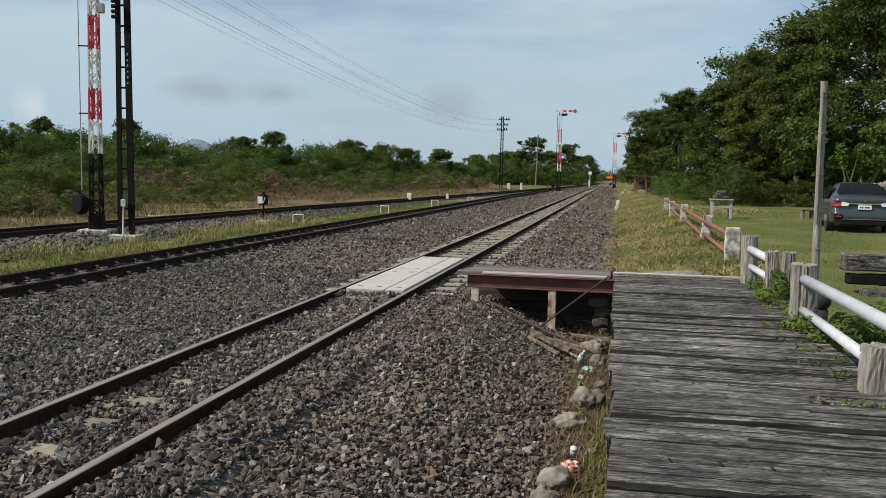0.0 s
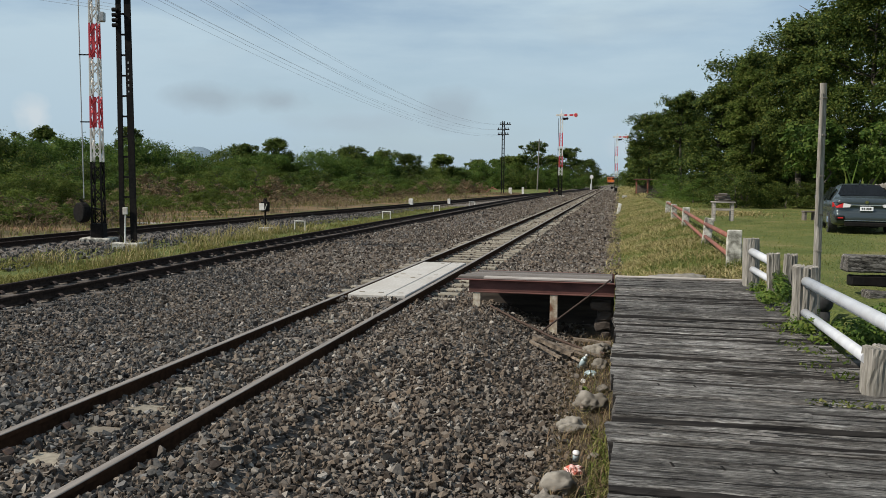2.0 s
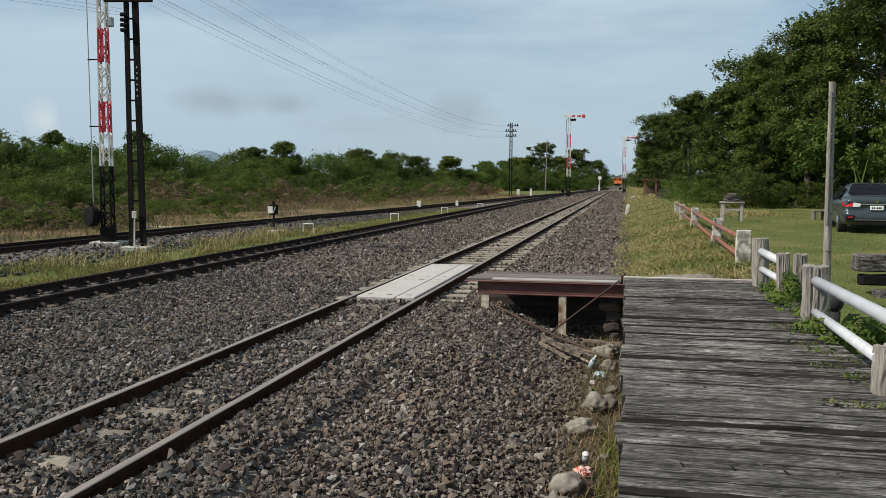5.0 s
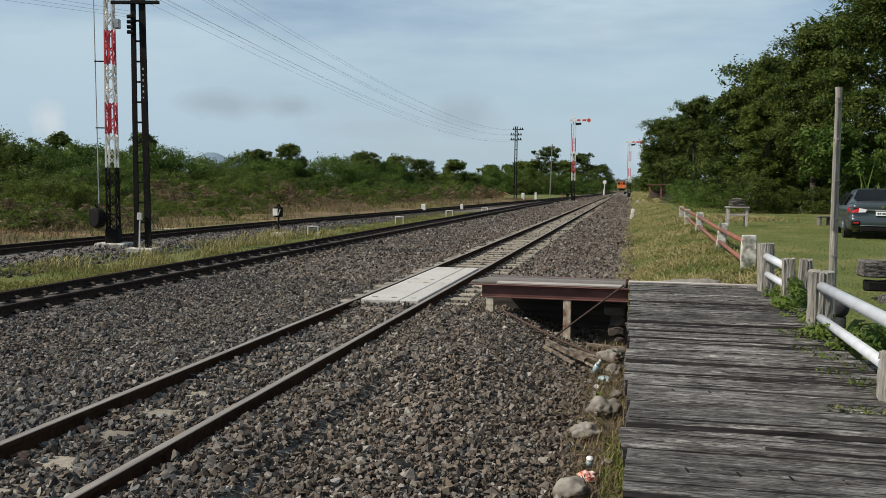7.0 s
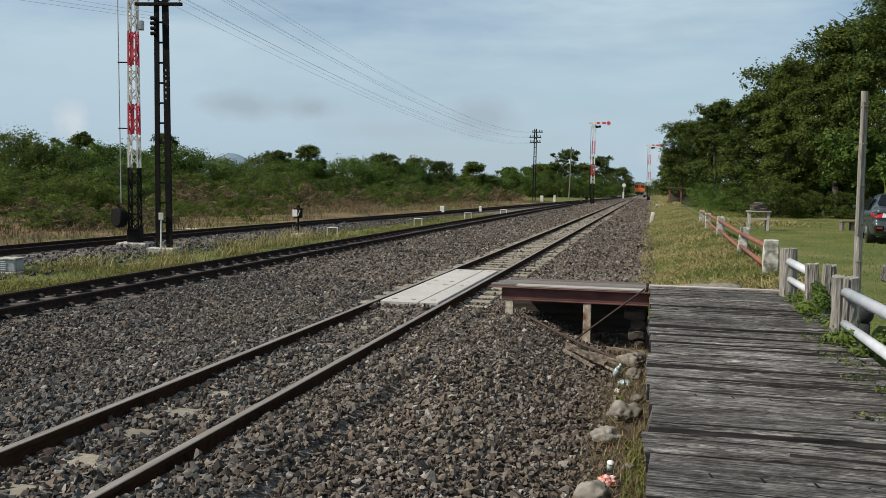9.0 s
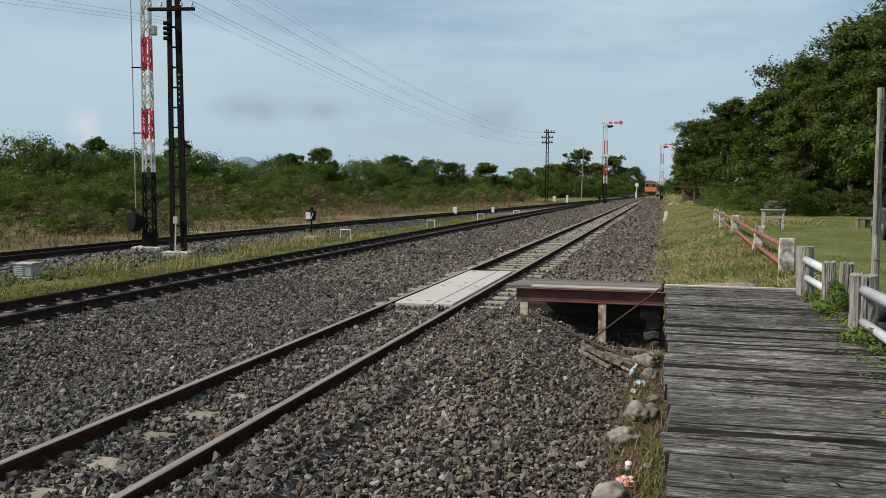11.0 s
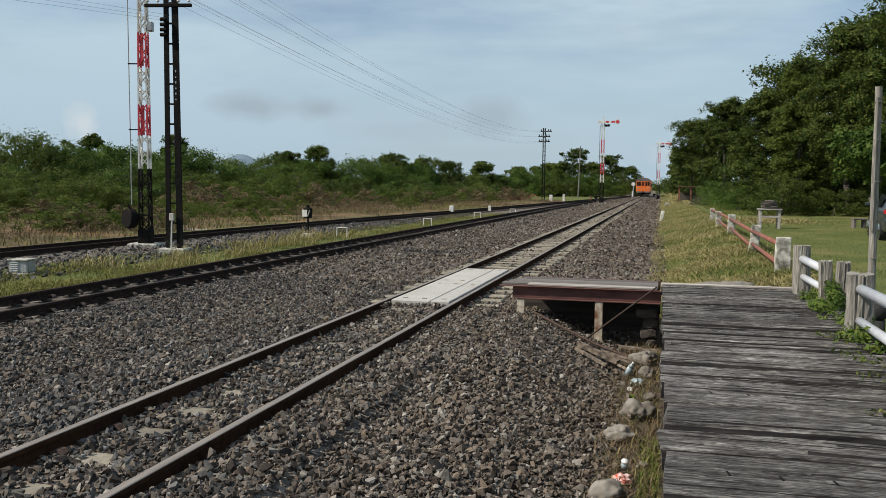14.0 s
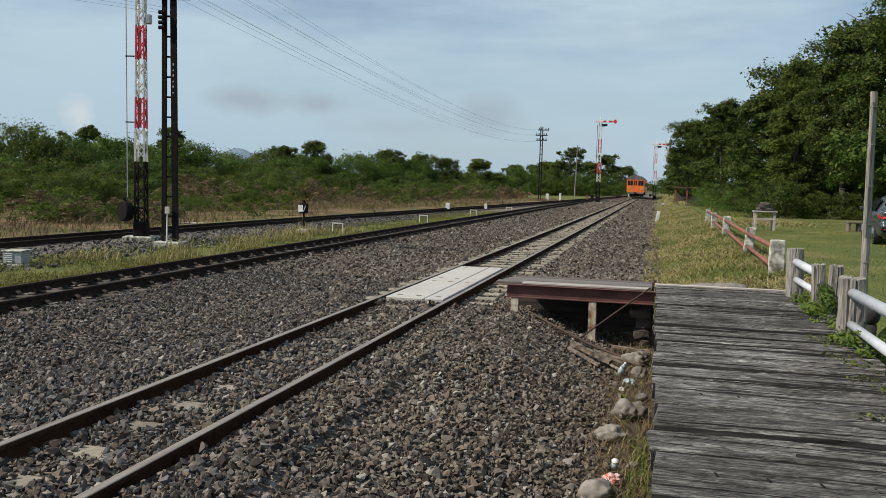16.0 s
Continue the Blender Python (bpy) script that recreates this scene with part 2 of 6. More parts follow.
def ground_material():
    """Soil, grass, gravel and dry ground by the attribute 'zone' (red gravel, green grass, blue dry)."""
    m = bpy.data.materials.new("ground")
    m.use_nodes = True
    n, l = m.node_tree.nodes, m.node_tree.links
    b = n["Principled BSDF"]
    b.inputs["Roughness"].default_value = 0.95
    b.inputs["Specular IOR Level"].default_value = 0.2
    co = n.new("ShaderNodeTexCoord")
    at = n.new("ShaderNodeAttribute")
    at.attribute_name = "zone"
    sep = n.new("ShaderNodeSeparateColor")
    l.new(at.outputs["Color"], sep.inputs["Color"])

    def noise_of(scale, detail=6.0):
        t = n.new("ShaderNodeTexNoise")
        t.inputs["Scale"].default_value, t.inputs["Detail"].default_value = scale, detail
        l.new(co.outputs["Object"], t.inputs["Vector"])
        return t.outputs["Fac"]

    def ramp_of(fac, *stops):
        r = n.new("ShaderNodeValToRGB")
        while len(r.color_ramp.elements) < len(stops):
            r.color_ramp.elements.new(0.5)
        for i, (p, c) in enumerate(stops):
            r.color_ramp.elements[i].position, r.color_ramp.elements[i].color = p, (*c, 1)
        l.new(fac, r.inputs["Fac"])
        return r.outputs["Color"]

    def mixed(fac, a, c):
        x = n.new("ShaderNodeMixRGB")
        l.new(fac, x.inputs["Fac"])
        l.new(a, x.inputs["Color1"])
        l.new(c, x.inputs["Color2"])
        return x.outputs["Color"]

    v = n.new("ShaderNodeTexVoronoi")
    v.inputs["Scale"].default_value = 15.0
    l.new(co.outputs["Object"], v.inputs["Vector"])
    vc = n.new("ShaderNodeSeparateColor")
    l.new(v.outputs["Color"], vc.inputs["Color"])
    gravel = ramp_of(vc.outputs[0], (0.0, (0.03, 0.024, 0.02)), (0.35, (0.09, 0.073, 0.06)), (0.75, (0.175, 0.148, 0.125)), (1.0, (0.3, 0.27, 0.235)))
    dust = ramp_of(noise_of(0.45), (0.4, (0.16, 0.125, 0.095)), (0.62, (0.12, 0.115, 0.115)))
    gx = n.new("ShaderNodeMixRGB")
    gx.blend_type, gx.inputs["Fac"].default_value = "MIX", 0.35
    l.new(gravel, gx.inputs["Color1"])
    l.new(dust, gx.inputs["Color2"])
    grass = ramp_of(noise_of(0.7, 10), (0.34, (0.05, 0.075, 0.013)), (0.5, (0.085, 0.11, 0.024)), (0.62, (0.15, 0.14, 0.045)), (0.72, (0.23, 0.18, 0.085)))
    fine = ramp_of(noise_of(22, 6), (0.34, (0.025, 0.04, 0.008)), (0.66, (0.21, 0.21, 0.065)))
    gr = n.new("ShaderNodeMixRGB")
    gr.inputs["Fac"].default_value = 0.45
    l.new(grass, gr.inputs["Color1"])
    l.new(fine, gr.inputs["Color2"])
    dry = ramp_of(noise_of(0.35, 8), (0.32, (0.07, 0.065, 0.026)), (0.5, (0.11, 0.08, 0.038)), (0.62, (0.21, 0.125, 0.068)), (0.76, (0.28, 0.165, 0.095)))
    soil = ramp_of(noise_of(6), (0.3, (0.05, 0.04, 0.028)), (0.7, (0.13, 0.1, 0.07)))
    def mask(channel):
        a, s = n.new("ShaderNodeMath"), n.new("ShaderNodeValToRGB")
        a.operation = "ADD"
        l.new(channel, a.inputs[0])
        l.new(noise_of(2.7), a.inputs[1])
        s.color_ramp.elements[0].position, s.color_ramp.elements[1].position = 0.9, 1.06
        l.new(a.outputs[0], s.inputs["Fac"])
        return s.outputs["Color"]

    c = mixed(mask(sep.outputs[1]), soil, gr.outputs["Color"])
    c = mixed(mask(sep.outputs[2]), c, dry)
    c = mixed(mask(sep.outputs[0]), c, gx.outputs["Color"])
    l.new(c, b.inputs["Base Color"])
    bp = n.new("ShaderNodeBump")
    bp.inputs["Strength"].default_value, bp.inputs["Distance"].default_value = 0.9, 0.05
    tall = n.new("ShaderNodeMix")
    l.new(mask(sep.outputs[0]), tall.inputs["Factor"])
    l.new(noise_of(24, 5), tall.inputs["A"])
    l.new(v.outputs["Distance"], tall.inputs["B"])
    l.new(tall.outputs["Result"], bp.inputs["Height"])
    bp.invert = True
    l.new(bp.outputs["Normal"], b.inputs["Normal"])
    return m


def plank_material():
    """Grey weathered timber: broad tone for each plank, streaks along the grain, fine fibre and dark splits."""
    m = bpy.data.materials.new("weathered_plank")
    m.use_nodes = True
    n, l = m.node_tree.nodes, m.node_tree.links
    b = n["Principled BSDF"]
    b.inputs["Roughness"].default_value = 0.92
    b.inputs["Specular IOR Level"].default_value = 0.25
    co, info, off = n.new("ShaderNodeTexCoord"), n.new("ShaderNodeObjectInfo"), n.new("ShaderNodeVectorMath")
    off.operation = "MULTIPLY_ADD"
    off.inputs[1].default_value = (37.0, 53.0, 71.0)
    l.new(info.outputs["Random"], off.inputs[0])
    l.new(co.outputs["Object"], off.inputs[2])

    def streak(scale, stretch, stops, detail=6.0):
        mp, t, r = n.new("ShaderNodeMapping"), n.new("ShaderNodeTexNoise"), n.new("ShaderNodeValToRGB")
        mp.inputs["Scale"].default_value = stretch
        t.inputs["Scale"].default_value, t.inputs["Detail"].default_value, t.inputs["Roughness"].default_value = scale, detail, 0.65
        l.new(off.outputs["Vector"], mp.inputs["Vector"])
        l.new(mp.outputs["Vector"], t.inputs["Vector"])
        while len(r.color_ramp.elements) < len(stops):
            r.color_ramp.elements.new(0.5)
        for k, (p, c) in enumerate(stops):
            r.color_ramp.elements[k].position, r.color_ramp.elements[k].color = p, (*c, 1)
        l.new(t.outputs["Fac"], r.inputs["Fac"])
        return r.outputs["Color"]

    tone = streak(1.0, (2.6, 10, 5), ((0.34, (0.07, 0.063, 0.056)), (0.5, (0.155, 0.145, 0.134)), (0.66, (0.32, 0.308, 0.29))))
    fibre = streak(1.0, (15.0, 90, 50), ((0.37, (0.2, 0.19, 0.18)), (0.63, (1.6, 1.58, 1.55))), 9.0)
    split = streak(1.0, (1.6, 24, 8), ((0.375, (0.02, 0.02, 0.02)), (0.4, (1, 1, 1))), 4.0)
    grain = streak(1.0, (1.1, 34, 16), ((0.455, (1, 1, 1)), (0.487, (0.3, 0.29, 0.28)), (0.5, (0.16, 0.16, 0.16)), (0.513, (0.3, 0.29, 0.28)), (0.545, (1.05, 1.05, 1.05))), 4.0)
    last = tone
    for other in (fibre, grain, split):
        x = n.new("ShaderNodeMixRGB")
        x.blend_type, x.inputs["Fac"].default_value = "MULTIPLY", 0.9
        l.new(last, x.inputs["Color1"])
        l.new(other, x.inputs["Color2"])
        last = x.outputs["Color"]
    hsv, mr = n.new("ShaderNodeHueSaturation"), n.new("ShaderNodeMapRange")
    mr.inputs["To Min"].default_value, mr.inputs["To Max"].default_value = 0.75, 1.3
    l.new(info.outputs["Random"], mr.inputs["Value"])
    l.new(mr.outputs["Result"], hsv.inputs["Value"])
    l.new(last, hsv.inputs["Color"])
    l.new(hsv.outputs["Color"], b.inputs["Base Color"])
    bp = n.new("ShaderNodeBump")
    bp.inputs["Strength"].default_value, bp.inputs["Distance"].default_value = 1.0, 0.02
    l.new(split, bp.inputs["Height"])
    bp2 = n.new("ShaderNodeBump")
    bp2.inputs["Strength"].default_value, bp2.inputs["Distance"].default_value = 0.7, 0.008
    l.new(fibre, bp2.inputs["Height"])
    l.new(bp.outputs["Normal"], bp2.inputs["Normal"])
    l.new(bp2.outputs["Normal"], b.inputs["Normal"])
    return m


M_GROUND = ground_material()
M_STONE = island("ballast_stone", [(0.031, 0.023, 0.019), (0.079, 0.061, 0.047), (0.135, 0.106, 0.082), (0.176, 0.133, 0.097), (0.216, 0.184, 0.150), (0.104, 0.086, 0.072), (0.378, 0.342, 0.297)], 0.9, bump=0.5, scale=45)
M_STONE_DARK = island("dark_ballast_stone", [(0.022, 0.021, 0.021), (0.055, 0.051, 0.049), (0.085, 0.080, 0.074), (0.116, 0.105, 0.093), (0.146, 0.139, 0.132), (0.070, 0.064, 0.058), (0.233, 0.223, 0.213)], 0.9, bump=0.5, scale=45)
M_RAIL_TOP = surface("rail_head_steel", (0.17, 0.145, 0.125), (0.25, 0.218, 0.19), 30, 0.6, 0.05, spec=0.25, stretch=(1, 0.05, 1))
M_RAIL = surface("rail_rust", (0.024, 0.013, 0.008), (0.055, 0.029, 0.017), 18, 0.95, 0.3, (0.07, 0.034, 0.018), 2.0, 0.5, spec=0.05)
M_RAIL_DARK = surface("old_rail_rust", (0.02, 0.014, 0.012), (0.045, 0.03, 0.023), 18, 0.9, 0.3, spec=0.15)
M_SLEEPER = surface("sleeper_concrete", (0.18, 0.158, 0.118), (0.3, 0.265, 0.205), 25, 0.92, 0.3, (0.16, 0.13, 0.1), 2.5, 0.7, vary=0.2)
M_SLEEPER_WOOD = surface("sleeper_wood", (0.035, 0.028, 0.023), (0.1, 0.08, 0.065), 14, 0.95, 0.5, stretch=(0.1, 1, 1), vary=0.3)
M_CLIP = surface("clip_rust", (0.03, 0.017, 0.012), (0.075, 0.042, 0.028), 40, 0.8, 0.2, vary=0.3)
M_PANEL = surface("crossing_concrete", (0.35, 0.33, 0.3), (0.47, 0.445, 0.415), 22, 0.9, 0.15, (0.36, 0.33, 0.29), 1.6, 0.7, vary=0.07)
M_PLANK = plank_material()
# near-black timber colour for plank edges, sides and cracks
M_PLANK_DARK = surface("dark_plank_edge", (0.005, 0.004, 0.004), (0.026, 0.022, 0.019), 4.0, 0.97, 0.9, stretch=(1.0, 16, 12), vary=0.3, depth=0.012)
M_POST_WOOD = surface("weathered_post", (0.16, 0.145, 0.125), (0.3, 0.278, 0.245), 4.0, 0.95, 0.5, (0.085, 0.075, 0.055), 5.0, 0.7, stretch=(14, 14, 1.2), vary=0.2, depth=0.012)
M_POST_WOOD_X = surface("weathered_board", (0.06, 0.05, 0.045), (0.22, 0.195, 0.175), 3.0, 0.93, 0.9, (0.1, 0.08, 0.065), 1.5, 0.6, stretch=(1.0, 22, 14), vary=0.25, depth=0.012)
M_WHITE_PIPE = surface("white_pipe_paint", (0.46, 0.47, 0.5), (0.54, 0.55, 0.57), 8, 0.5, 0.05, (0.36, 0.35, 0.32), 3.0, 0.25)
M_WHITE = surface("old_white_paint", (0.62, 0.6, 0.56), (0.78, 0.77, 0.74), 14, 0.75, 0.15, (0.35, 0.29, 0.22), 3.0, 0.6)
M_WHITE_CHIP = surface("chipped_white_paint", (0.36, 0.3, 0.21), (0.58, 0.52, 0.42), 16, 0.85, 0.3, (0.16, 0.065, 0.03), 9.0, 1.0)
M_CONCRETE = surface("old_concrete", (0.38, 0.36, 0.31), (0.6, 0.575, 0.51), 14, 0.93, 0.6, (0.1, 0.092, 0.07), 9.0, 0.95)
M_RED_PIPE = surface("red_rust_pipe", (0.2, 0.065, 0.042), (0.31, 0.12, 0.08), 10, 0.8, 0.3, (0.1, 0.045, 0.032), 5.0, 0.8)
M_RED = surface("red_paint", (0.5, 0.03, 0.045), (0.62, 0.05, 0.065), 12, 0.55, 0.1, (0.3, 0.05, 0.05), 3.0, 0.4)
M_BLACK = surface("black_paint", (0.006, 0.006, 0.0065), (0.015, 0.014, 0.013), 14, 0.8, 0.1, (0.022, 0.016, 0.012), 3.0, 0.4, spec=0.08)
M_STEEL_BROWN = surface("rusty_brown_beam", (0.085, 0.03, 0.024), (0.16, 0.062, 0.05), 9, 0.8, 0.25, (0.05, 0.026, 0.02), 2.0, 0.7, stretch=(0.4, 1, 1))
M_GREY_WOOD = surface("pale_deck_wood", (0.25, 0.215, 0.19), (0.5, 0.46, 0.42), 3.0, 0.9, 0.6, (0.16, 0.13, 0.11), 1.5, 0.6, stretch=(1, 16, 10), vary=0.2)
M_ROCK = surface("pale_rock", (0.12, 0.107, 0.09), (0.25, 0.225, 0.19), 9, 0.95, 0.7, (0.12, 0.1, 0.075), 3.0, 0.7, vary=0.25, depth=0.02)
M_GREY_METAL = surface("grey_metal", (0.3, 0.31, 0.31), (0.42, 0.43, 0.43), 14, 0.5, 0.05, metal=0.3)
M_BARK = surface("bark", (0.035, 0.028, 0.021), (0.09, 0.077, 0.06), 9, 0.95, 0.8, stretch=(1, 1, 0.25))
M_LEAF_DARK = island("dark_leaves", [(0.025, 0.048, 0.013), (0.048, 0.081, 0.018), (0.071, 0.109, 0.023), (0.109, 0.140, 0.029), (0.172, 0.184, 0.040)], 0.6, 0.36, 0.5, spec=0.1)
M_LEAF_MID = island("green_leaves", [(0.042, 0.08, 0.017), (0.075, 0.135, 0.026), (0.112, 0.18, 0.035), (0.17, 0.215, 0.046)], 0.6, 0.4, 0.4, spec=0.1)
M_LEAF_LIGHT = island("light_leaves", [(0.06, 0.11, 0.018), (0.1, 0.16, 0.025), (0.14, 0.2, 0.035), (0.19, 0.22, 0.05)], 0.55, 0.3, 0.8, spec=0.1)
M_LEAF_OLIVE = island("olive_leaves", [(0.05, 0.083, 0.016), (0.085, 0.128, 0.023), (0.125, 0.165, 0.032), (0.165, 0.175, 0.045)], 0.7, 0.36, 0.5, spec=0.1)
M_STRIP = island("strip_grass_blades", [(0.1, 0.115, 0.025), (0.17, 0.17, 0.045), (0.26, 0.23, 0.085), (0.12, 0.14, 0.03), (0.32, 0.26, 0.11)], 0.85, 0.2, 0.7, spec=0.1)
M_STICK = surface("broken_timber", (0.05, 0.036, 0.026), (0.3, 0.235, 0.175), 14.0, 0.95, 0.6, stretch=(1, 1, 1), vary=0.3)
M_GRASS = island("grass_blades", [(0.08, 0.11, 0.02), (0.13, 0.165, 0.03), (0.19, 0.21, 0.05), (0.3, 0.265, 0.095)], 0.8, 0.25, 1.0)
M_STRAW = island("straw", [(0.3, 0.23, 0.09), (0.42, 0.34, 0.16), (0.5, 0.41, 0.2), (0.22, 0.2, 0.06), (0.15, 0.17, 0.04)], 0.85, 0.2, 1.0)
M_BRUSH = island("dry_brush", [(0.17, 0.115, 0.07), (0.24, 0.165, 0.105), (0.17, 0.13, 0.072), (0.13, 0.115, 0.05), (0.28, 0.205, 0.135)], 0.9, 0.15, 0.3, spec=0.1)
M_GLASS_DARK = surface("dark_glass", (0.008, 0.009, 0.011), (0.012, 0.013, 0.015), 2, 0.15, 0, spec=0.2)
M_TRAIN = surface("orange_train_paint", (0.8, 0.18, 0.03), (0.86, 0.21, 0.038), 3, 0.45, 0.02, (0.6, 0.12, 0.03), 1.0, 0.4)
M_TRAIN_ROOF = surface("train_roof", (0.09, 0.08, 0.075), (0.16, 0.14, 0.13), 3, 0.7, 0.05)
M_WIRE = surface("wire", (0.42, 0.43, 0.45), (0.5, 0.51, 0.53), 3, 0.7, 0)


# ---- the ground ----
def lerp_rows(x, rows):
    xs, zs = zip(*rows)
    return np.interp(x, xs, zs)


XC = -3.51   # the middle of the main track
NEAR = [(-4000, 1.0), (-400, 0.8), (-120, 0.6), (-60, 0.1), (-30, -0.3), (-19.5, -0.35), (-18.6, -0.22), (-15.0, -0.22), (-14.2, -0.3), (-11, -0.3), (-10.6, -0.22),
        (-7.7, -0.22), (-7.0, -0.34), (-6.0, -0.34), (-4.9, -0.18), (-2.3, -0.17), (-1.5, -0.24), (-0.6, -0.46), (0.3, -0.5), (2.05, -0.3), (2.3, 0.3),
        (5, 0.33), (14, 0.45), (60, 0.6), (4000, 1.0)]
FAR = [(-4000, 1.0), (-400, 0.8), (-120, 0.6), (-60, 0.1), (-30, -0.3), (-19.5, -0.35), (-18.6, -0.22), (-15.0, -0.22), (-14.2, -0.3), (-11, -0.3), (-10.6, -0.22),
       (-7.7, -0.22), (-7.0, -0.32), (-6.0, -0.32), (-4.9, -0.18), (-2.3, -0.17), (-1.5, -0.22), (-0.2, -0.3), (0.7, 0.0), (2.0, 0.3), (3.0, 0.32),
       (5, 0.33), (14, 0.45), (60, 0.6), (4000, 1.0)]


def height(x, y):
    x, y = np.asarray(x, float), np.asarray(y, float)
    k = np.clip((y - 12.6) / 0.7, 0, 1)
    z = lerp_rows(x, NEAR) * (1 - k) + lerp_rows(x, FAR) * k
    z += 0.012 * np.sin(x * 2.3 + 1.3 * np.sin(y * 1.1)) * np.sin(y * 1.9 + x) + 0.008 * np.sin(x * 6.1 + y * 4.3)
    z += 0.085 * np.exp(-(((y - 12.0) / 0.4) ** 2)) * (np.abs(x - XC) < 0.48)
    # the heap of ballast before the walkway, and the hollow under it
    z += 0.15 * np.exp(-(((x + 1.85) / 0.55) ** 2 + ((y - 10.6) / 2.2) ** 2))
    z += np.clip((12.5 - y) / 0.3, 0, 1) * ((x > -4.7) & (x < -2.3)) * (0.052 + 0.016 * (np.abs(x - XC) > 0.62))
    z -= 0.13 * np.exp(-(((x + 0.9) / 0.6) ** 2 + ((y - 12.9) / 0.7) ** 2))
    return z


TRACK_2 = [(-9.2, -20), (-9.2, 0), (-9.2, 40), (-9.15, 70), (-8.9, 100), (-8.1, 140), (-6.7, 180), (-5.2, 220), (-3.9, 260), (-3.55, 290)]
TRACK_3 = [(-16.6, -20), (-16.65, 0), (-16.6, 15), (-16.4, 27), (-15.6, 41), (-14.4, 56), (-12.8, 80), (-10.9, 110), (-9.1, 140), (-7.9, 160)]


def along(points, y):
    """x of a track's middle at y, on a smooth line."""
    ys, xs = [p[1] for p in points], [p[0] for p in points]
    return (np.interp(y - 6, ys, xs) + np.interp(y, ys, xs) * 2 + np.interp(y + 6, ys, xs)) / 4


def build_ground():
    xs = np.unique(np.concatenate([np.linspace(-24, 8, 161), np.linspace(-120, -24, 50), np.linspace(8, 60, 40), [-4000, -2000, -900, -400, -200, 120, 300, 900, 2000, 4000]]).round(3))
    ys = np.unique(np.concatenate([np.linspace(-6, 30, 181), np.linspace(30, 120, 120), np.linspace(120, 420, 60), [-4000, -1500, -400, -100, -30, 700, 1200, 2000, 3000, 4500]]).round(3))
    gx, gy = np.meshgrid(xs, ys)
    z = height(gx, gy)
    z = np.where((np.abs(gx) > 200) | (gy > 600), np.minimum(z, 2.5), z)
    verts = np.stack([gx.ravel(), gy.ravel(), z.ravel()], -1)
    i = np.arange(len(ys) - 1)[:, None] * len(xs) + np.arange(len(xs) - 1)
    faces = np.stack([i, i + 1, i + 1 + len(xs), i + len(xs)], -1).reshape(-1, 4)
    me = mesh_np("ground", verts, faces, M_GROUND, True)
    x, y = gx.ravel(), gy.ravel()
    t2, t3 = along(TRACK_2, y), along(TRACK_3, y)
    edge = np.where(y > 12.9, -0.1 + 0.22 * np.sin(y * 1.3) * np.sin(y * 0.37 + 1) + 0.1 * np.sin(y * 3.1), -0.75)
    gravel = ((x > np.minimum(t2, -3.5) - 1.7) & (x < edge)) | (np.abs(x - t3) < 2.1) | ((x > t3) & (x < t2) & (y > 62))
    gravel &= y < 340
    dry = (x < t3 - 2.4) & (x > -75) & (y < 118 + 9 * np.sin(x * 0.3))
    grass = (~gravel) & (~dry)
    grass &= ~((x > -0.9) & (x < 2.0) & (y < 12.9))
    col = me.color_attributes.new("zone", "FLOAT_COLOR", "POINT")
    data = np.ones((len(x), 4), np.float32)
    data[:, 0], data[:, 1], data[:, 2] = gravel * 0.95, grass * 0.95, dry * 0.75
    col.data.foreach_set("color", data.ravel())
    tagged(new("ground", me), "grassy and gravelly ground along the railway line", "ground", kind="structure")


build_ground()


# ---- the tracks ----
RAIL_BODY = [(-0.062, -0.14), (0.062, -0.14), (0.062, -0.128), (0.012, -0.115), (0.009, -0.045), (0.033, -0.036), (0.034, -0.006), (-0.034, -0.006), (-0.033, -0.036), (-0.009, -0.045), (-0.012, -0.115), (-0.062, -0.128)]
RAIL_HEAD = [(-0.033, -0.006), (0.033, -0.006), (0.03, -0.002), (0.022, 0.0), (-0.022, 0.0), (-0.03, -0.002)]


def sleeper_mesh(name, material, w, wide, deep):
    bm = bmesh.new()
    box(bm, (-w / 2, -wide / 2, -deep), (w / 2, wide / 2, 0), 0.015)
    me = bpy.data.meshes.new(name)
    bm.to_mesh(me)
    bm.free()
    me.materials.append(material)
    return me


def clip_mesh():
    """One bent spring clip, a single strip from the sleeper up onto the rail foot."""
    bm = bmesh.new()
    line = [(0.16, -0.01), (0.15, 0.022), (0.115, 0.045), (0.085, 0.05), (0.06, 0.03), (0.045, 0.032)]
    rings = [[bm.verts.new((x, y, z + dz)) for y, dz in ((-0.04, 0), (0.04, 0), (0.035, 0.016), (-0.035, 0.016))] for x, z in line]
    for a, b in zip(rings, rings[1:]):
        for k in range(4):
            bm.faces.new((a[k], a[(k + 1) % 4], b[(k + 1) % 4], b[k]))
    bm.faces.new(rings[0][::-1])
    bm.faces.new(rings[-1])
    bmesh.ops.recalc_face_normals(bm, faces=bm.faces)
    me = bpy.data.meshes.new("rail_clip")
    bm.to_mesh(me)
    bm.free()
    me.materials.append(M_CLIP)
    return me


CLIP = clip_mesh()


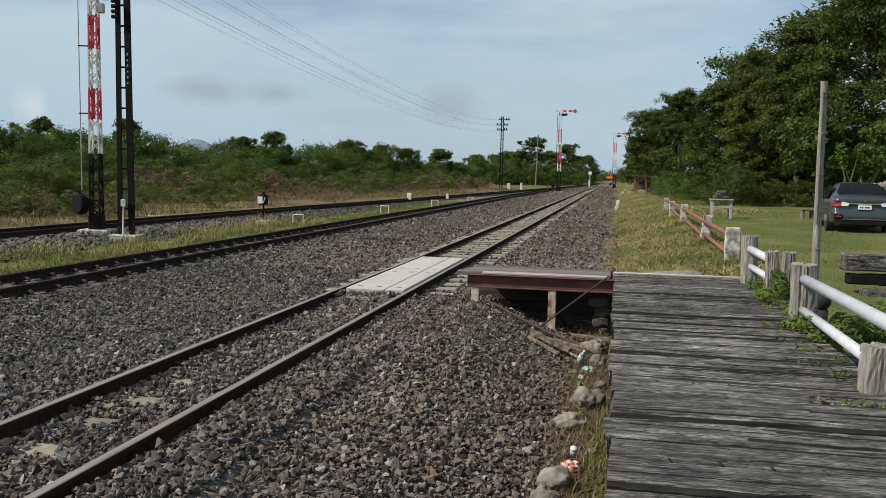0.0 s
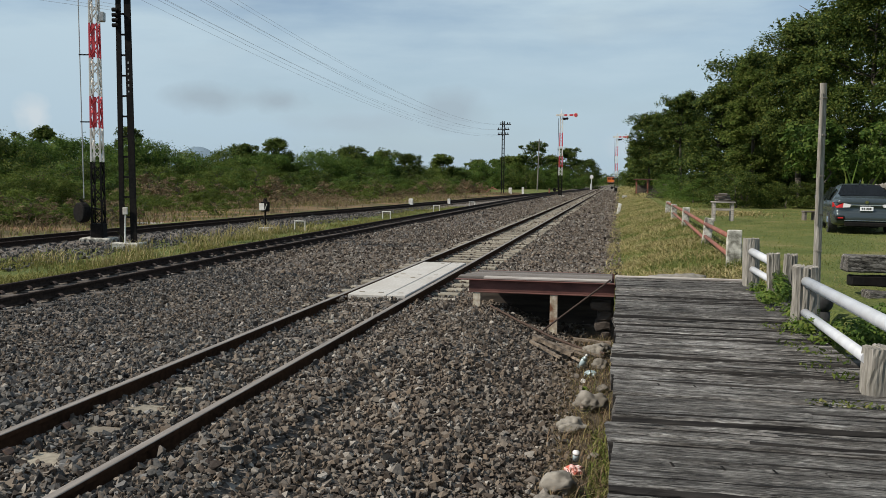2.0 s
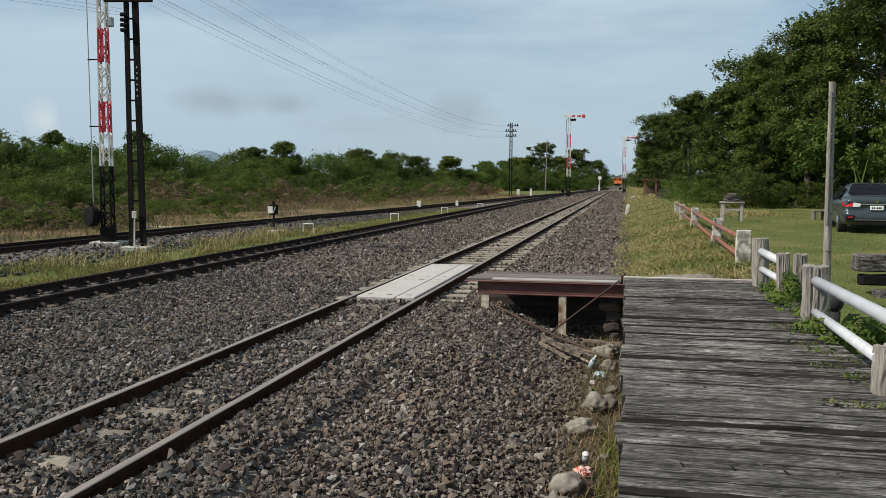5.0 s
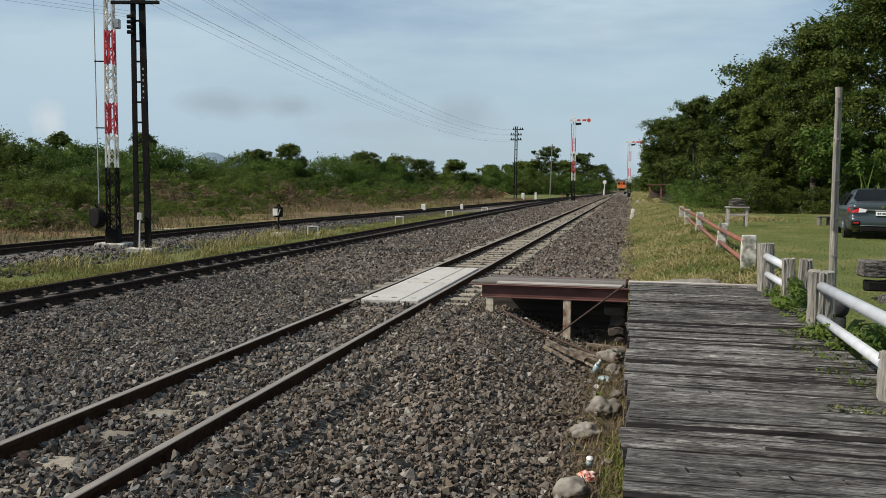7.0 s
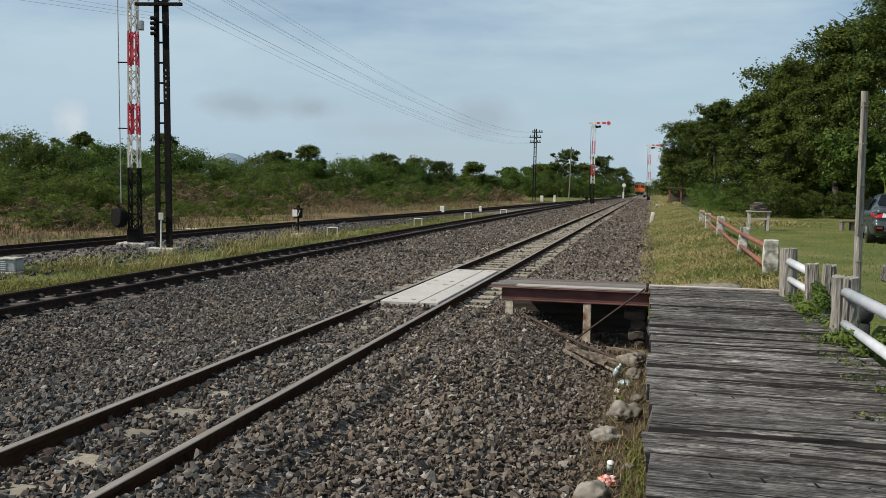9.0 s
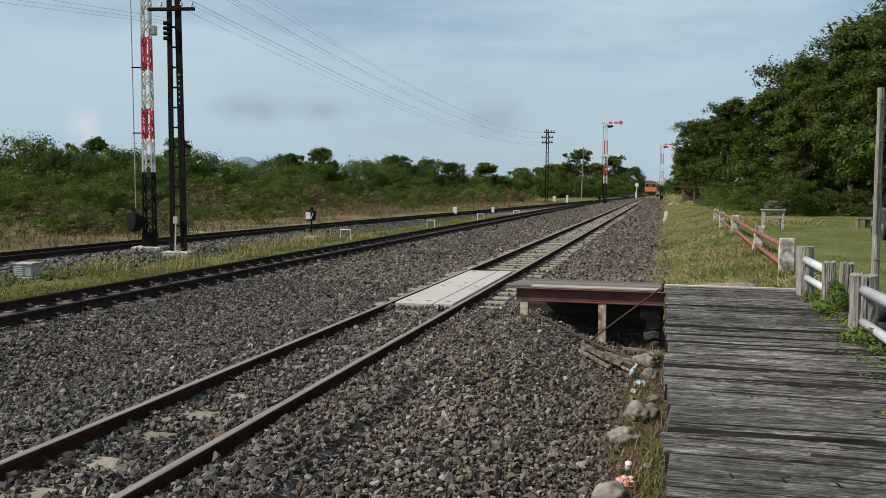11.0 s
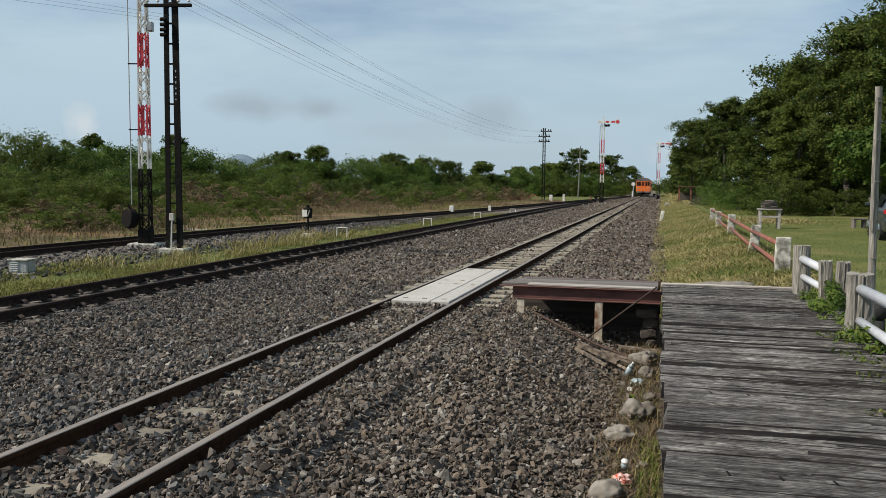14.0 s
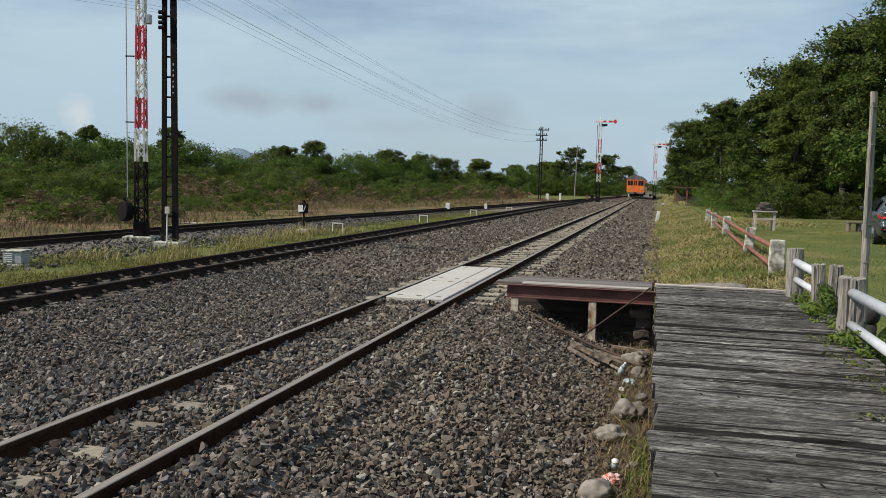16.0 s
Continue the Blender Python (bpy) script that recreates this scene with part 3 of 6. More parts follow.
def track(name, label, middle, y0, y1, top, material, head, sleeper, spacing, reach, sink, clip_reach, first):
    t = thing(name, label, "railway track")
    ys = np.unique(np.concatenate([np.arange(y0, 60, 4.0), np.arange(60, y1, 8.0), [y1]]))
    for side in (-0.53, 0.53):
        line = [(float(middle(y)) + side, float(y), top) for y in ys]
        bm = bmesh.new()
        sweep(bm, RAIL_BODY, line)
        r = part("rail", bm, material, t)
        bm = bmesh.new()
        sweep(bm, RAIL_HEAD, line)
        part("rail_head", bm, head, r)
    y = first
    while y < min(reach, y1):
        ob = new("sleeper", sleeper)
        ob.parent = t
        ob.matrix_basis = pose(float(middle(y)) + rng.normal(0, 0.012), y, top - 0.14 - sink + rng.normal(0, 0.006), rng.normal(0, 0.4), rng.normal(0, 0.35), rng.normal(0, 0.5))
        if y < clip_reach:
            for side in (-0.53, 0.53):
                for turn in (0, 180):
                    c = new("rail_clip", CLIP)
                    c.parent = t
                    c.matrix_basis = pose(float(middle(y)) + side, y, top - 0.14, 0, 0, turn)
        y += spacing
    # the far sleepers, too small to pick apart
    if reach < y1:
        far = np.arange(y, y1, spacing)
        v, f = [], []
        for k, yy in enumerate(far):
            cx = float(middle(yy))
            for dx, dz in ((-1, -0.2), (1, -0.2), (1, 0), (-1, 0)):
                for dy in (-0.11, 0.11):
                    v.append((cx + dx, yy + dy, top - 0.14 - sink + dz))
            b = k * 8
            f += [(b + 4, b + 6, b + 7, b + 5), (b, b + 2, b + 4, b + 6), (b + 1, b + 7, b + 5, b + 3), (b + 2, b + 3, b + 5, b + 4)]
        ob = new("far_sleepers", mesh_np("far_sleepers", v, f, sleeper.materials[0]))
        ob.parent = t
        ob["kind"] = "stuff"
    return t


S_CONCRETE = sleeper_mesh("sleeper", M_SLEEPER, 2.0, 0.24, 0.2)
S_WOOD = sleeper_mesh("old_sleeper", M_SLEEPER_WOOD, 1.95, 0.22, 0.15)
track("railway_track", "straight metre-gauge track on pale concrete sleepers in ballast", lambda y: XC, -12, 600, 0.0, M_RAIL, M_RAIL_TOP, S_CONCRETE, 0.625, 110, -0.018, 30, -2.0)
track("railway_track", "rusty loop track on dark wooden sleepers in ballast", lambda y: along(TRACK_2, y), -12, 290, -0.04, M_RAIL_DARK, M_RAIL_DARK, S_WOOD, 0.66, 80, 0.005, 44, 4.0)
track("railway_track", "rusty siding track half sunk in gravel", lambda y: along(TRACK_3, y), -12, 160, -0.06, M_RAIL_DARK, M_RAIL_DARK, S_WOOD, 0.7, 60, 0.005, 0, 4.0)


# ---- loose ballast ----
def stone_templates(n, points):
    """Angular crushed stones: convex hulls of scattered points."""
    out = []
    for _ in range(n):
        bm = bmesh.new()
        p = rng.normal(0, 1, (points, 3))
        p /= np.linalg.norm(p, axis=1)[:, None]
        p *= rng.uniform(0.88, 1.08, (points, 1)) * rng.uniform(0.75, 1.2, 3)
        for q in p:
            bm.verts.new(q)
        bmesh.ops.convex_hull(bm, input=bm.verts[:])
        bmesh.ops.delete(bm, geom=[v for v in bm.verts if not v.link_faces], context="VERTS")
        bm.verts.index_update()
        out.append((np.array([v.co[:] for v in bm.verts]), np.array([[v.index for v in f.verts] for f in bm.faces])))
        bm.free()
    return out


def scatter_stones(name, x0, x1, y0, y1, count, size, label, keep=None, sink=0.35, material=None, points=8):
    templates = stone_templates(16, points)
    x, y = rng.uniform(x0, x1, count), rng.uniform(y0, y1, count)
    ok = np.ones(count, bool) if keep is None else keep(x, y)
    x, y = x[ok], y[ok]
    kind = rng.integers(0, len(templates), len(x))
    all_v, all_f, base = [], [], 0
    for k, (tv, tf) in enumerate(templates):
        xx, yy = x[kind == k], y[kind == k]
        n = len(xx)
        s = size * rng.lognormal(0, 0.3, n)
        a, b, c = rng.uniform(0, 6.28, n), rng.normal(0, 0.8, n), rng.normal(0, 0.8, n)
        v = tv[None] * s[:, None, None]
        ca, sa, cb, sb, cc, sc = (q[:, None] for q in (np.cos(a), np.sin(a), np.cos(b), np.sin(b), np.cos(c), np.sin(c)))
        rx, ry, rz = v[..., 0], v[..., 1] * 0.9, v[..., 2] * 0.75
        ry, rz = ry * cb - rz * sb, ry * sb + rz * cb
        rx, rz = rx * cc + rz * sc, -rx * sc + rz * cc
        rx, ry = rx * ca - ry * sa, rx * sa + ry * ca
        z = height(xx, yy) + s * sink + rng.uniform(-0.02, 0.026, n)
        all_v.append(np.stack([rx + xx[:, None], ry + yy[:, None], rz + z[:, None]], -1).reshape(-1, 3))
        all_f.append((tf[None] + (base + np.arange(n) * len(tv))[:, None, None]).reshape(-1, 3))
        base += n * len(tv)
    verts, faces = np.concatenate(all_v), np.concatenate(all_f)
    tagged(new(name, mesh_np(name, verts, faces, material or M_STONE)), label, "ballast", kind="stuff")


def not_on_crossing(x, y):
    rails = (np.abs(x - XC + 0.53) < 0.06) | (np.abs(x - XC - 0.53) < 0.06)
    panel = (np.abs(x - XC) < 0.5) & (y > 12.1) & (y < 17.6)
    slot = np.abs((y + 2.0 + 0.3125) % 0.625 - 0.3125) < 0.11
    shown = slot & (np.abs(x - XC) < 0.95) & (rng.uniform(0, 1, len(x)) < np.clip(0.02 + (y - 7.5) * 0.13, 0.02, 0.85))
    patch = slot & (np.abs(x - XC + 0.12) < 0.1) & (y < 12.5)
    return ~(rails | panel | shown | patch)


def brown_share(x, y):
    """How much of the ballast is brown: all of it by the platform, less between the rails, little beside the loop."""
    far = np.interp(x + rng.normal(0, 0.5, len(x)), (-7.0, -5.4, -4.4, -3.2, -2.4), (0.4, 0.58, 0.66, 0.55, 1.0))
    patch = 0.2 * np.sin(x * 1.1 + 0.7 * y) * np.sin(0.8 * y - 0.5 * x + 1.0)
    return far + patch


def brown_side(x, y):
    edge = np.where(y > 12.9, -0.1, -0.5)
    return not_on_crossing(x, y) & (x + rng.normal(0, 0.12, len(x)) < edge) & (rng.uniform(0, 1, len(x)) < brown_share(x, y))


def dark_side(x, y):
    return not_on_crossing(x, y) & (rng.uniform(0, 1, len(x)) > brown_share(x, y))


GREY, BROWN = "dark grey crushed ballast stones between the tracks", "crushed grey-brown ballast stones beside the track"
scatter_stones("ballast_stones", -7.8, -0.3, 2.4, 9.0, 56000, 0.0248, BROWN, brown_side, points=9)
scatter_stones("ballast_stones", -7.8, -2.3, 3.2, 9.0, 36000, 0.0258, GREY, dark_side, material=M_STONE_DARK, points=9)
scatter_stones("ballast_stones", -8.5, -0.4, 9.0, 17.0, 44000, 0.0235, BROWN, brown_side)
scatter_stones("ballast_stones", -8.5, -2.4, 9.0, 17.0, 26000, 0.025, GREY, dark_side, material=M_STONE_DARK)
scatter_stones("ballast_stones", -8.6, 0.1, 17.0, 36.0, 20000, 0.036, BROWN, not_on_crossing)
scatter_stones("ballast_stones", -8.4, -0.1, 36.0, 75.0, 10000, 0.052, BROWN, not_on_crossing)
scatter_stones("ballast_stones", -8.0, 0.0, 75.0, 170.0, 7500, 0.08, BROWN, not_on_crossing)
scatter_stones("ballast_stones", -15.4, -12.6, 12.0, 60.0, 7500, 0.043, "grey gravel beside the siding", material=M_STONE_DARK)


# ---- vegetation ----
def leaf_cloud(centres, radii, per, size, flat=0.6, droop=0.0, corners=4):
    """Leaves scattered through ellipsoid clumps: centres (n, 3), radii (n, 3). Denser towards the shell."""
    n = len(centres) * per
    c = np.repeat(np.asarray(centres, float), per, 0)
    r = np.repeat(np.asarray(radii, float), per, 0)
    d = rng.normal(0, 1, (n, 3))
    d /= np.linalg.norm(d, axis=1)[:, None]
    p = c + d * r * (rng.uniform(0.25, 1.0, (n, 1)) ** 0.5)
    s = size * rng.lognormal(0, 0.25, n)[:, None]
    out = d + rng.normal(0, 0.5, (n, 3)) + (0, 0, flat)
    out /= np.linalg.norm(out, axis=1)[:, None]
    u = np.cross(out, rng.normal(0, 1, (n, 3)))
    u /= np.linalg.norm(u, axis=1)[:, None] + 1e-9
    w = np.cross(out, u)
    tip = p + u * s
    tip[:, 2] -= droop * s[:, 0]
    verts = np.stack([p - u * s * 0.9, p + w * s * 0.42, tip, p - w * s * 0.42], 1).reshape(-1, 3)
    if corners == 3:
        verts = np.stack([p - u * s + w * s * 0.15, p + w * s * 0.45, tip - w * s * 0.35], 1).reshape(-1, 3)
    faces = np.arange(n * corners).reshape(-1, corners)
    return verts, faces


def limbs(bm, base, top, r, spread, count, seed, first=1):
    """A bent tapered trunk with limbs; gives the limb ends."""
    g = np.random.default_rng(seed)
    p, ends = Vector(base), []
    steps = 5
    q = Vector(base)
    for i in range(steps):
        q2 = Vector(base).lerp(Vector(top), (i + 1) / steps) + Vector((g.normal(0, 0.12), g.normal(0, 0.12), 0))
        tube(bm, q, q2, r * (1 - 0.8 * i / steps), 8, r * (1 - 0.8 * (i + 1) / steps))
        if i >= first:
            for _ in range(count):
                a = g.uniform(0, 6.283)
                e = q2 + Vector((math.cos(a) * spread * g.uniform(0.5, 1), math.sin(a) * spread * g.uniform(0.5, 1), spread * g.uniform(0.1, 0.6)))
                tube(bm, q2, e, r * 0.3, 6, r * 0.08)
                ends.append(e)
        q = q2
    return ends


def foliage(g, centres, radii, sprays, leaves, leaf, corners=4):
    """Clumps made of flat sprays of leaves, which face up and outwards, with gaps between the sprays."""
    c, r = np.asarray(centres, float), np.asarray(radii, float)
    n = len(c) * sprays
    d = g.normal(0, 1, (n, 3))
    d[:, 2] = np.abs(d[:, 2]) * np.where(g.uniform(0, 1, n) < 0.22, -0.7, 1.0)
    d /= np.linalg.norm(d, axis=1)[:, None]
    at = np.repeat(c, sprays, 0) + d * np.repeat(r, sprays, 0) * g.uniform(0.55, 1.05, (n, 1))
    size = np.repeat(r[:, 0], sprays) * g.uniform(0.26, 0.5, n)
    m = n * leaves
    d, size = np.repeat(d, leaves, 0), np.repeat(size, leaves)[:, None]
    p = np.repeat(at, leaves, 0) + g.normal(0, 1, (m, 3)) * size * (0.62, 0.62, 0.4)
    out = d * 0.8 + (0, 0, 0.5) + g.normal(0, 0.45, (m, 3))
    out /= np.linalg.norm(out, axis=1)[:, None]
    u = np.cross(out, g.normal(0, 1, (m, 3)))
    u /= np.linalg.norm(u, axis=1)[:, None] + 1e-9
    w = np.cross(out, u)
    k = leaf * g.lognormal(0, 0.25, m)[:, None]
    if corners == 4:
        verts = np.stack([p - u * k, p + w * k * 0.55, p + u * k, p - w * k * 0.55], 1)
    else:
        verts = np.stack([p - u * k, p + w * k * 0.7 + u * k * 0.4, p - w * k * 0.7 + u * k * 0.4], 1)
    return verts.reshape(-1, 3), np.arange(m * corners).reshape(-1, corners)


def tree(label, x, y, high, wide, material, leaf, clumps, sprays, leaves, low=0.12, seed=1, trunk=0.2, first=1):
    """A tapered trunk with limbs and a ragged crown of clumps of leafy sprays."""
    g = np.random.default_rng(seed)
    z = float(height(x, y))
    t = thing("tree", label, "tree", (x, y, z))
    bm = bmesh.new()
    ends = limbs(bm, (0, 0, -0.1), (g.normal(0, 0.3), g.normal(0, 0.3), high * 0.86), trunk, wide * 0.7, 3, seed, first)
    part("trunk", bm, M_BARK, t, smooth=True)
    cs, rs = [], []
    for k in range(clumps):
        k2 = wide * g.uniform(0.15, 0.3)
        if k < len(ends):
            e = np.array(ends[k][:]) + g.normal(0, 0.25, 3)
        else:
            h = low + (1 - low) * g.uniform(0, 1) ** 0.85
            reach = wide * (math.sin(math.pi * min(0.95, 0.25 + 0.68 * h)) ** 0.75) * math.sqrt(g.uniform(0.25, 1)) - k2 * 0.5
            a = g.uniform(0, 6.283)
            e = np.array((math.cos(a) * reach, math.sin(a) * reach, h * high))
        e[2] = min(e[2], high * g.uniform(0.93, 1.0) - k2 * 0.6)
        e[2] = max(e[2], low * high)
        cs.append(e)
        rs.append((k2 * 1.1, k2 * 1.1, k2 * g.uniform(0.7, 1.05)))
    v, f = foliage(g, cs, rs, sprays, leaves, leaf, 4 if y < 70 else 3)
    crown = new("crown", mesh_np("crown", v, f, material))
    crown.parent = t
    return t


# the dark trees on the station side
for k, (x, y, high, wide, leaf, clumps, sprays, leaves, low, m) in enumerate([
        (12.4, 46.0, 12.6, 3.7, 0.066, 95, 14, 62, 0.16, M_LEAF_DARK), (9.6, 49.0, 9.7, 2.7, 0.064, 80, 13, 62, 0.16, M_LEAF_DARK), (7.4, 52.5, 7.9, 2.05, 0.064, 80, 13, 62, 0.06, M_LEAF_OLIVE),
        (16.5, 45.0, 15.0, 5.2, 0.1, 80, 12, 34, 0.16, M_LEAF_DARK), (6.5, 62.0, 7.9, 2.6, 0.075, 75, 12, 48, 0.05, M_LEAF_DARK), (9.6, 64.0, 10.4, 4.2, 0.11, 70, 12, 28, 0.05, M_LEAF_DARK),
        (5.4, 79.0, 9.2, 2.4, 0.085, 75, 12, 42, 0.06, M_LEAF_DARK), (8.6, 84.0, 9.2, 4.0, 0.13, 60, 10, 26, 0.05, M_LEAF_DARK), (13.5, 58.0, 12.5, 5.0, 0.15, 60, 10, 24, 0.05, M_LEAF_DARK),
        (3.4, 106.0, 9.6, 3.1, 0.095, 80, 12, 40, 0.1, M_LEAF_DARK), (5.6, 114.0, 9.9, 3.6, 0.14, 60, 10, 28, 0.06, M_LEAF_DARK), (8.5, 120.0, 11.0, 4.6, 0.18, 60, 10, 22, 0.05, M_LEAF_DARK),
        (5.0, 165.0, 8.6, 4.0, 0.22, 50, 9, 20, 0.05, M_LEAF_DARK), (6.5, 230.0, 8.5, 5.0, 0.3, 45, 9, 18, 0.05, M_LEAF_DARK), (9.0, 300.0, 9.0, 6.0, 0.4, 45, 8, 18, 0.05, M_LEAF_DARK)]):
    tree("tall dense dark-green tree at the edge of the grass" if k < 9 else "dark-green tree far along the line", x, y, high, wide, m, leaf, clumps, sprays, leaves, low, 40 + k, 0.17)


def shrub_mesh(name, material, wide, high, leaf, clumps, sprays, leaves, seed):
    g = np.random.default_rng(seed)
    cs, rs = [], []
    for _ in range(clumps):
        a, q = g.uniform(0, 6.283), math.sqrt(g.uniform(0, 1))
        h = high * g.uniform(0.05, 0.9) * (1 - 0.45 * q * q)
        k2 = wide * g.uniform(0.18, 0.32)
        cs.append((math.cos(a) * q * wide, math.sin(a) * q * wide, min(h, high - k2 * 0.7)))
        rs.append((k2, k2, k2 * 0.7))
    v, f = foliage(g, cs, rs, sprays, leaves, leaf, 3)
    return mesh_np(name, v, f, material)


SHRUB = {"near": [shrub_mesh("foliage", m, 2.6, 3.2, 0.062, 24, 9, 36, 70 + i) for i, m in enumerate((M_LEAF_MID, M_LEAF_DARK, M_LEAF_OLIVE, M_LEAF_MID))],
         "far": [shrub_mesh("foliage", m, 4.5, 4.9, 0.092, 30, 10, 38, 80 + i) for i, m in enumerate((M_LEAF_MID, M_LEAF_MID, M_LEAF_DARK, M_LEAF_MID, M_LEAF_OLIVE))],
         "low": [shrub_mesh("foliage", m, 1.2, 1.2, 0.045, 16, 6, 18, 90 + i) for i, m in enumerate((M_LEAF_OLIVE, M_BRUSH, M_BRUSH, M_LEAF_OLIVE))]}


def shrub_stem():
    bm = bmesh.new()
    limbs(bm, (0, 0, -0.1), (0.1, 0.1, 2.0), 0.09, 1.2, 2, 5)
    me = bpy.data.meshes.new("stem")
    bm.to_mesh(me)
    bm.free()
    me.materials.append(M_BARK)
    return me


STEM = shrub_stem()


def shrub(kind, x, y, scale, label, squash=1.0, pick=None):
    t = thing("shrub", label, "shrub", (x, y, float(height(x, y))), rng.uniform(0, 360), "scrub beyond the tracks")
    for nm, me, k in (("foliage", SHRUB[kind][rng.integers(0, len(SHRUB[kind])) if pick is None else pick], 1.0), ("stem", STEM, 0.4 if kind == "low" else 1.0)):
        o = new(nm, me)
        o.parent = t
        o.scale = (scale * k, scale * k, scale * squash * k)
    return t


for k in range(44):
    y = rng.uniform(26, 115)
    off = 3.2 + (21 - 0.05 * y) * math.sqrt(rng.uniform(0.05, 1))
    shrub("low", along(TRACK_3, y) - off, y, rng.uniform(0.45, 1.1), "small olive-brown bush in the dry grass", rng.uniform(0.7, 1.0))
for k in range(12):
    y = 30 + 1.5 * k
    shrub("low", -20.5 - 0.1 * k - rng.uniform(0, 5), y, rng.uniform(0.7, 1.1), "low yellow-green bush beside the siding", 0.75, 0)
for k in range(13):
    x, y = -37.0 + 1.1 * k + rng.uniform(-1, 1), 37.0 + 1.3 * k + rng.uniform(-1.5, 1.5)
    shrub("near", x, y, rng.uniform(0.6, 0.95) if k < 7 else rng.uniform(0.35, 0.6), "olive-green bush standing in the dry grass", rng.uniform(0.8, 1.0), 2)
for k in range(16):
    shrub("low", rng.uniform(-30, -21), 27.5 + 0.7 * k, rng.uniform(0.9, 1.4), "low olive weeds and bushes beside the siding", rng.uniform(0.7, 1.0), (0, 3, 1)[k % 3])
# scrub beyond the siding: a brown fringe, a front belt and a taller belt behind
for k in range(40):
    y = 36 + k * 2.4 + rng.uniform(-1, 1)
    shrub("low", -41 + 0.17 * y + rng.uniform(-3, 2), y + 6, rng.uniform(1.1, 2.0), "brown twiggy bush at the foot of the scrub", rng.uniform(0.8, 1.1))
for k in range(46):
    y = 36 + k * 2.1 + rng.uniform(-1, 1)
    x = -48 + 0.17 * y + rng.uniform(-4, 3) - (6 if k % 3 else 0)
    shrub("near", x, y + 8, rng.uniform(0.85, 1.25), "green bushy shrub in the scrub beyond the siding", rng.uniform(0.75, 1.0))
# height of the thicket along the line
BELT = [(60, 5.4), (68, 5.1), (75, 4.7), (79, 5.6), (83, 6.0), (87, 5.0), (91, 4.2), (96, 3.2), (100, 3.9), (104, 4.9), (108, 5.4), (118, 5.0), (126, 5.5), (134, 5.8), (143, 5.2), (152, 3.6), (170, 3.6), (230, 4.0)]
for k in range(62):
    y = 56 + k * 2.0 + rng.uniform(-1.5, 1.5)
    x = -64 + 0.2 * (y - 14) + rng.uniform(-6, 5)
    wide = rng.uniform(0.85, 1.2)
    high = float(np.interp(y, *zip(*BELT))) * rng.uniform(0.82, 1.04) - float(height(x, y))
    shrub("far", x, y, wide, "dense green thicket behind the dry grass", high / 4.2 / wide)
for k in range(20):
    y = 165 + k * 11.0
    x = -50 + 0.105 * y + rng.uniform(-7, 7)
    shrub("far", x, y, rng.uniform(0.8, 1.2), "distant green thicket along the line", rng.uniform(0.6, 0.95))
for k in range(16):
    shrub("far", -17 + 2.6 * k + rng.uniform(-1, 1), 470 + 14 * (k % 4) + (0 if abs(k - 5) > 1 else 120), rng.uniform(0.9, 1.5), "distant thicket closing the view along the line", rng.uniform(0.8, 1.3))
for k in range(12):
    shrub("far", -30 + 1.9 * k + rng.uniform(-1, 1), 182 + rng.uniform(-8, 16), rng.uniform(0.9, 1.2), "distant green thicket along the line", rng.uniform(0.8, 1.25))
for k, (x, y, high, wide) in enumerate([(-18.5, 190, 10.4, 3.6), (-25, 200, 7.5, 3.6), (-11.5, 205, 9.6, 3.4), (-30, 185, 6.2, 3.2), (-9, 260, 8.0, 4.0), (-15, 198, 7.6, 3.4), (-47.5, 104, 6.0, 2.6), (-44.5, 108, 7.0, 2.6), (-41.0, 129, 6.8, 3.0),
                                        (-38.5, 138, 6.6, 3.0), (-36, 146, 6.2, 3.0), (-54.5, 74, 6.3, 2.0), (-51.5, 84, 7.0, 2.0), (-33, 160, 6.4, 3.0), (-27, 190, 6.6, 2.0), (-21, 186, 7.2, 2.4)]):
    tree("dark tree standing above the far scrub", x, y, high, wide, (M_LEAF_DARK, M_LEAF_OLIVE)[k % 2], 0.11 if y < 160 else 0.15, 60, 9, 30, 0.04, 140 + k, 0.15)


def blades(name, x, y, high, width, material, label, lean=0.35):
    """Grass blades rooted on the ground, each a bent strip."""
    n = len(x)
    z = height(x, y)
    a = rng.uniform(0, 6.283, n)
    h = high * rng.lognormal(0, 0.35, n)
    d = np.stack([np.cos(a), np.sin(a), 0 * a], -1)
    sd = np.stack([-np.sin(a), np.cos(a), 0 * a], -1) * (width * rng.uniform(0.6, 1.3, n))[:, None]
    root = np.stack([x, y, z - 0.01], -1)
    k = (lean * h * rng.uniform(0.2, 1.6, n))[:, None]
    mid = root + d * k * 0.35 + np.stack([0 * h, 0 * h, h * 0.6], -1)
    tip = root + d * k * 1.3 + np.stack([0 * h, 0 * h, h * rng.uniform(0.75, 1.0, n)], -1)
    verts = np.stack([root - sd, root + sd, mid + sd * 0.8, mid - sd * 0.8, tip + sd * 0.15, tip - sd * 0.15], 1).reshape(-1, 3)
    i = np.arange(n)[:, None] * 6
    faces = np.concatenate([i + [0, 1, 2, 3], i + [3, 2, 4, 5]], 0)
    tagged(new(name, mesh_np(name, verts, faces, material)), label, "grass", kind="stuff")


def spread(n, x0, x1, y0, y1, clump=0.0):
    y = y0 * (y1 / y0) ** rng.uniform(0, 1, n)
    x = rng.uniform(x0, x1, n)
    if clump:
        w = np.sin(x * 1.7 + 2 * np.sin(y * 0.6)) * np.sin(y * 0.9 + x) + rng.normal(0, 0.5, n)
        x, y = x[w > clump], y[w > clump]
    return x, y


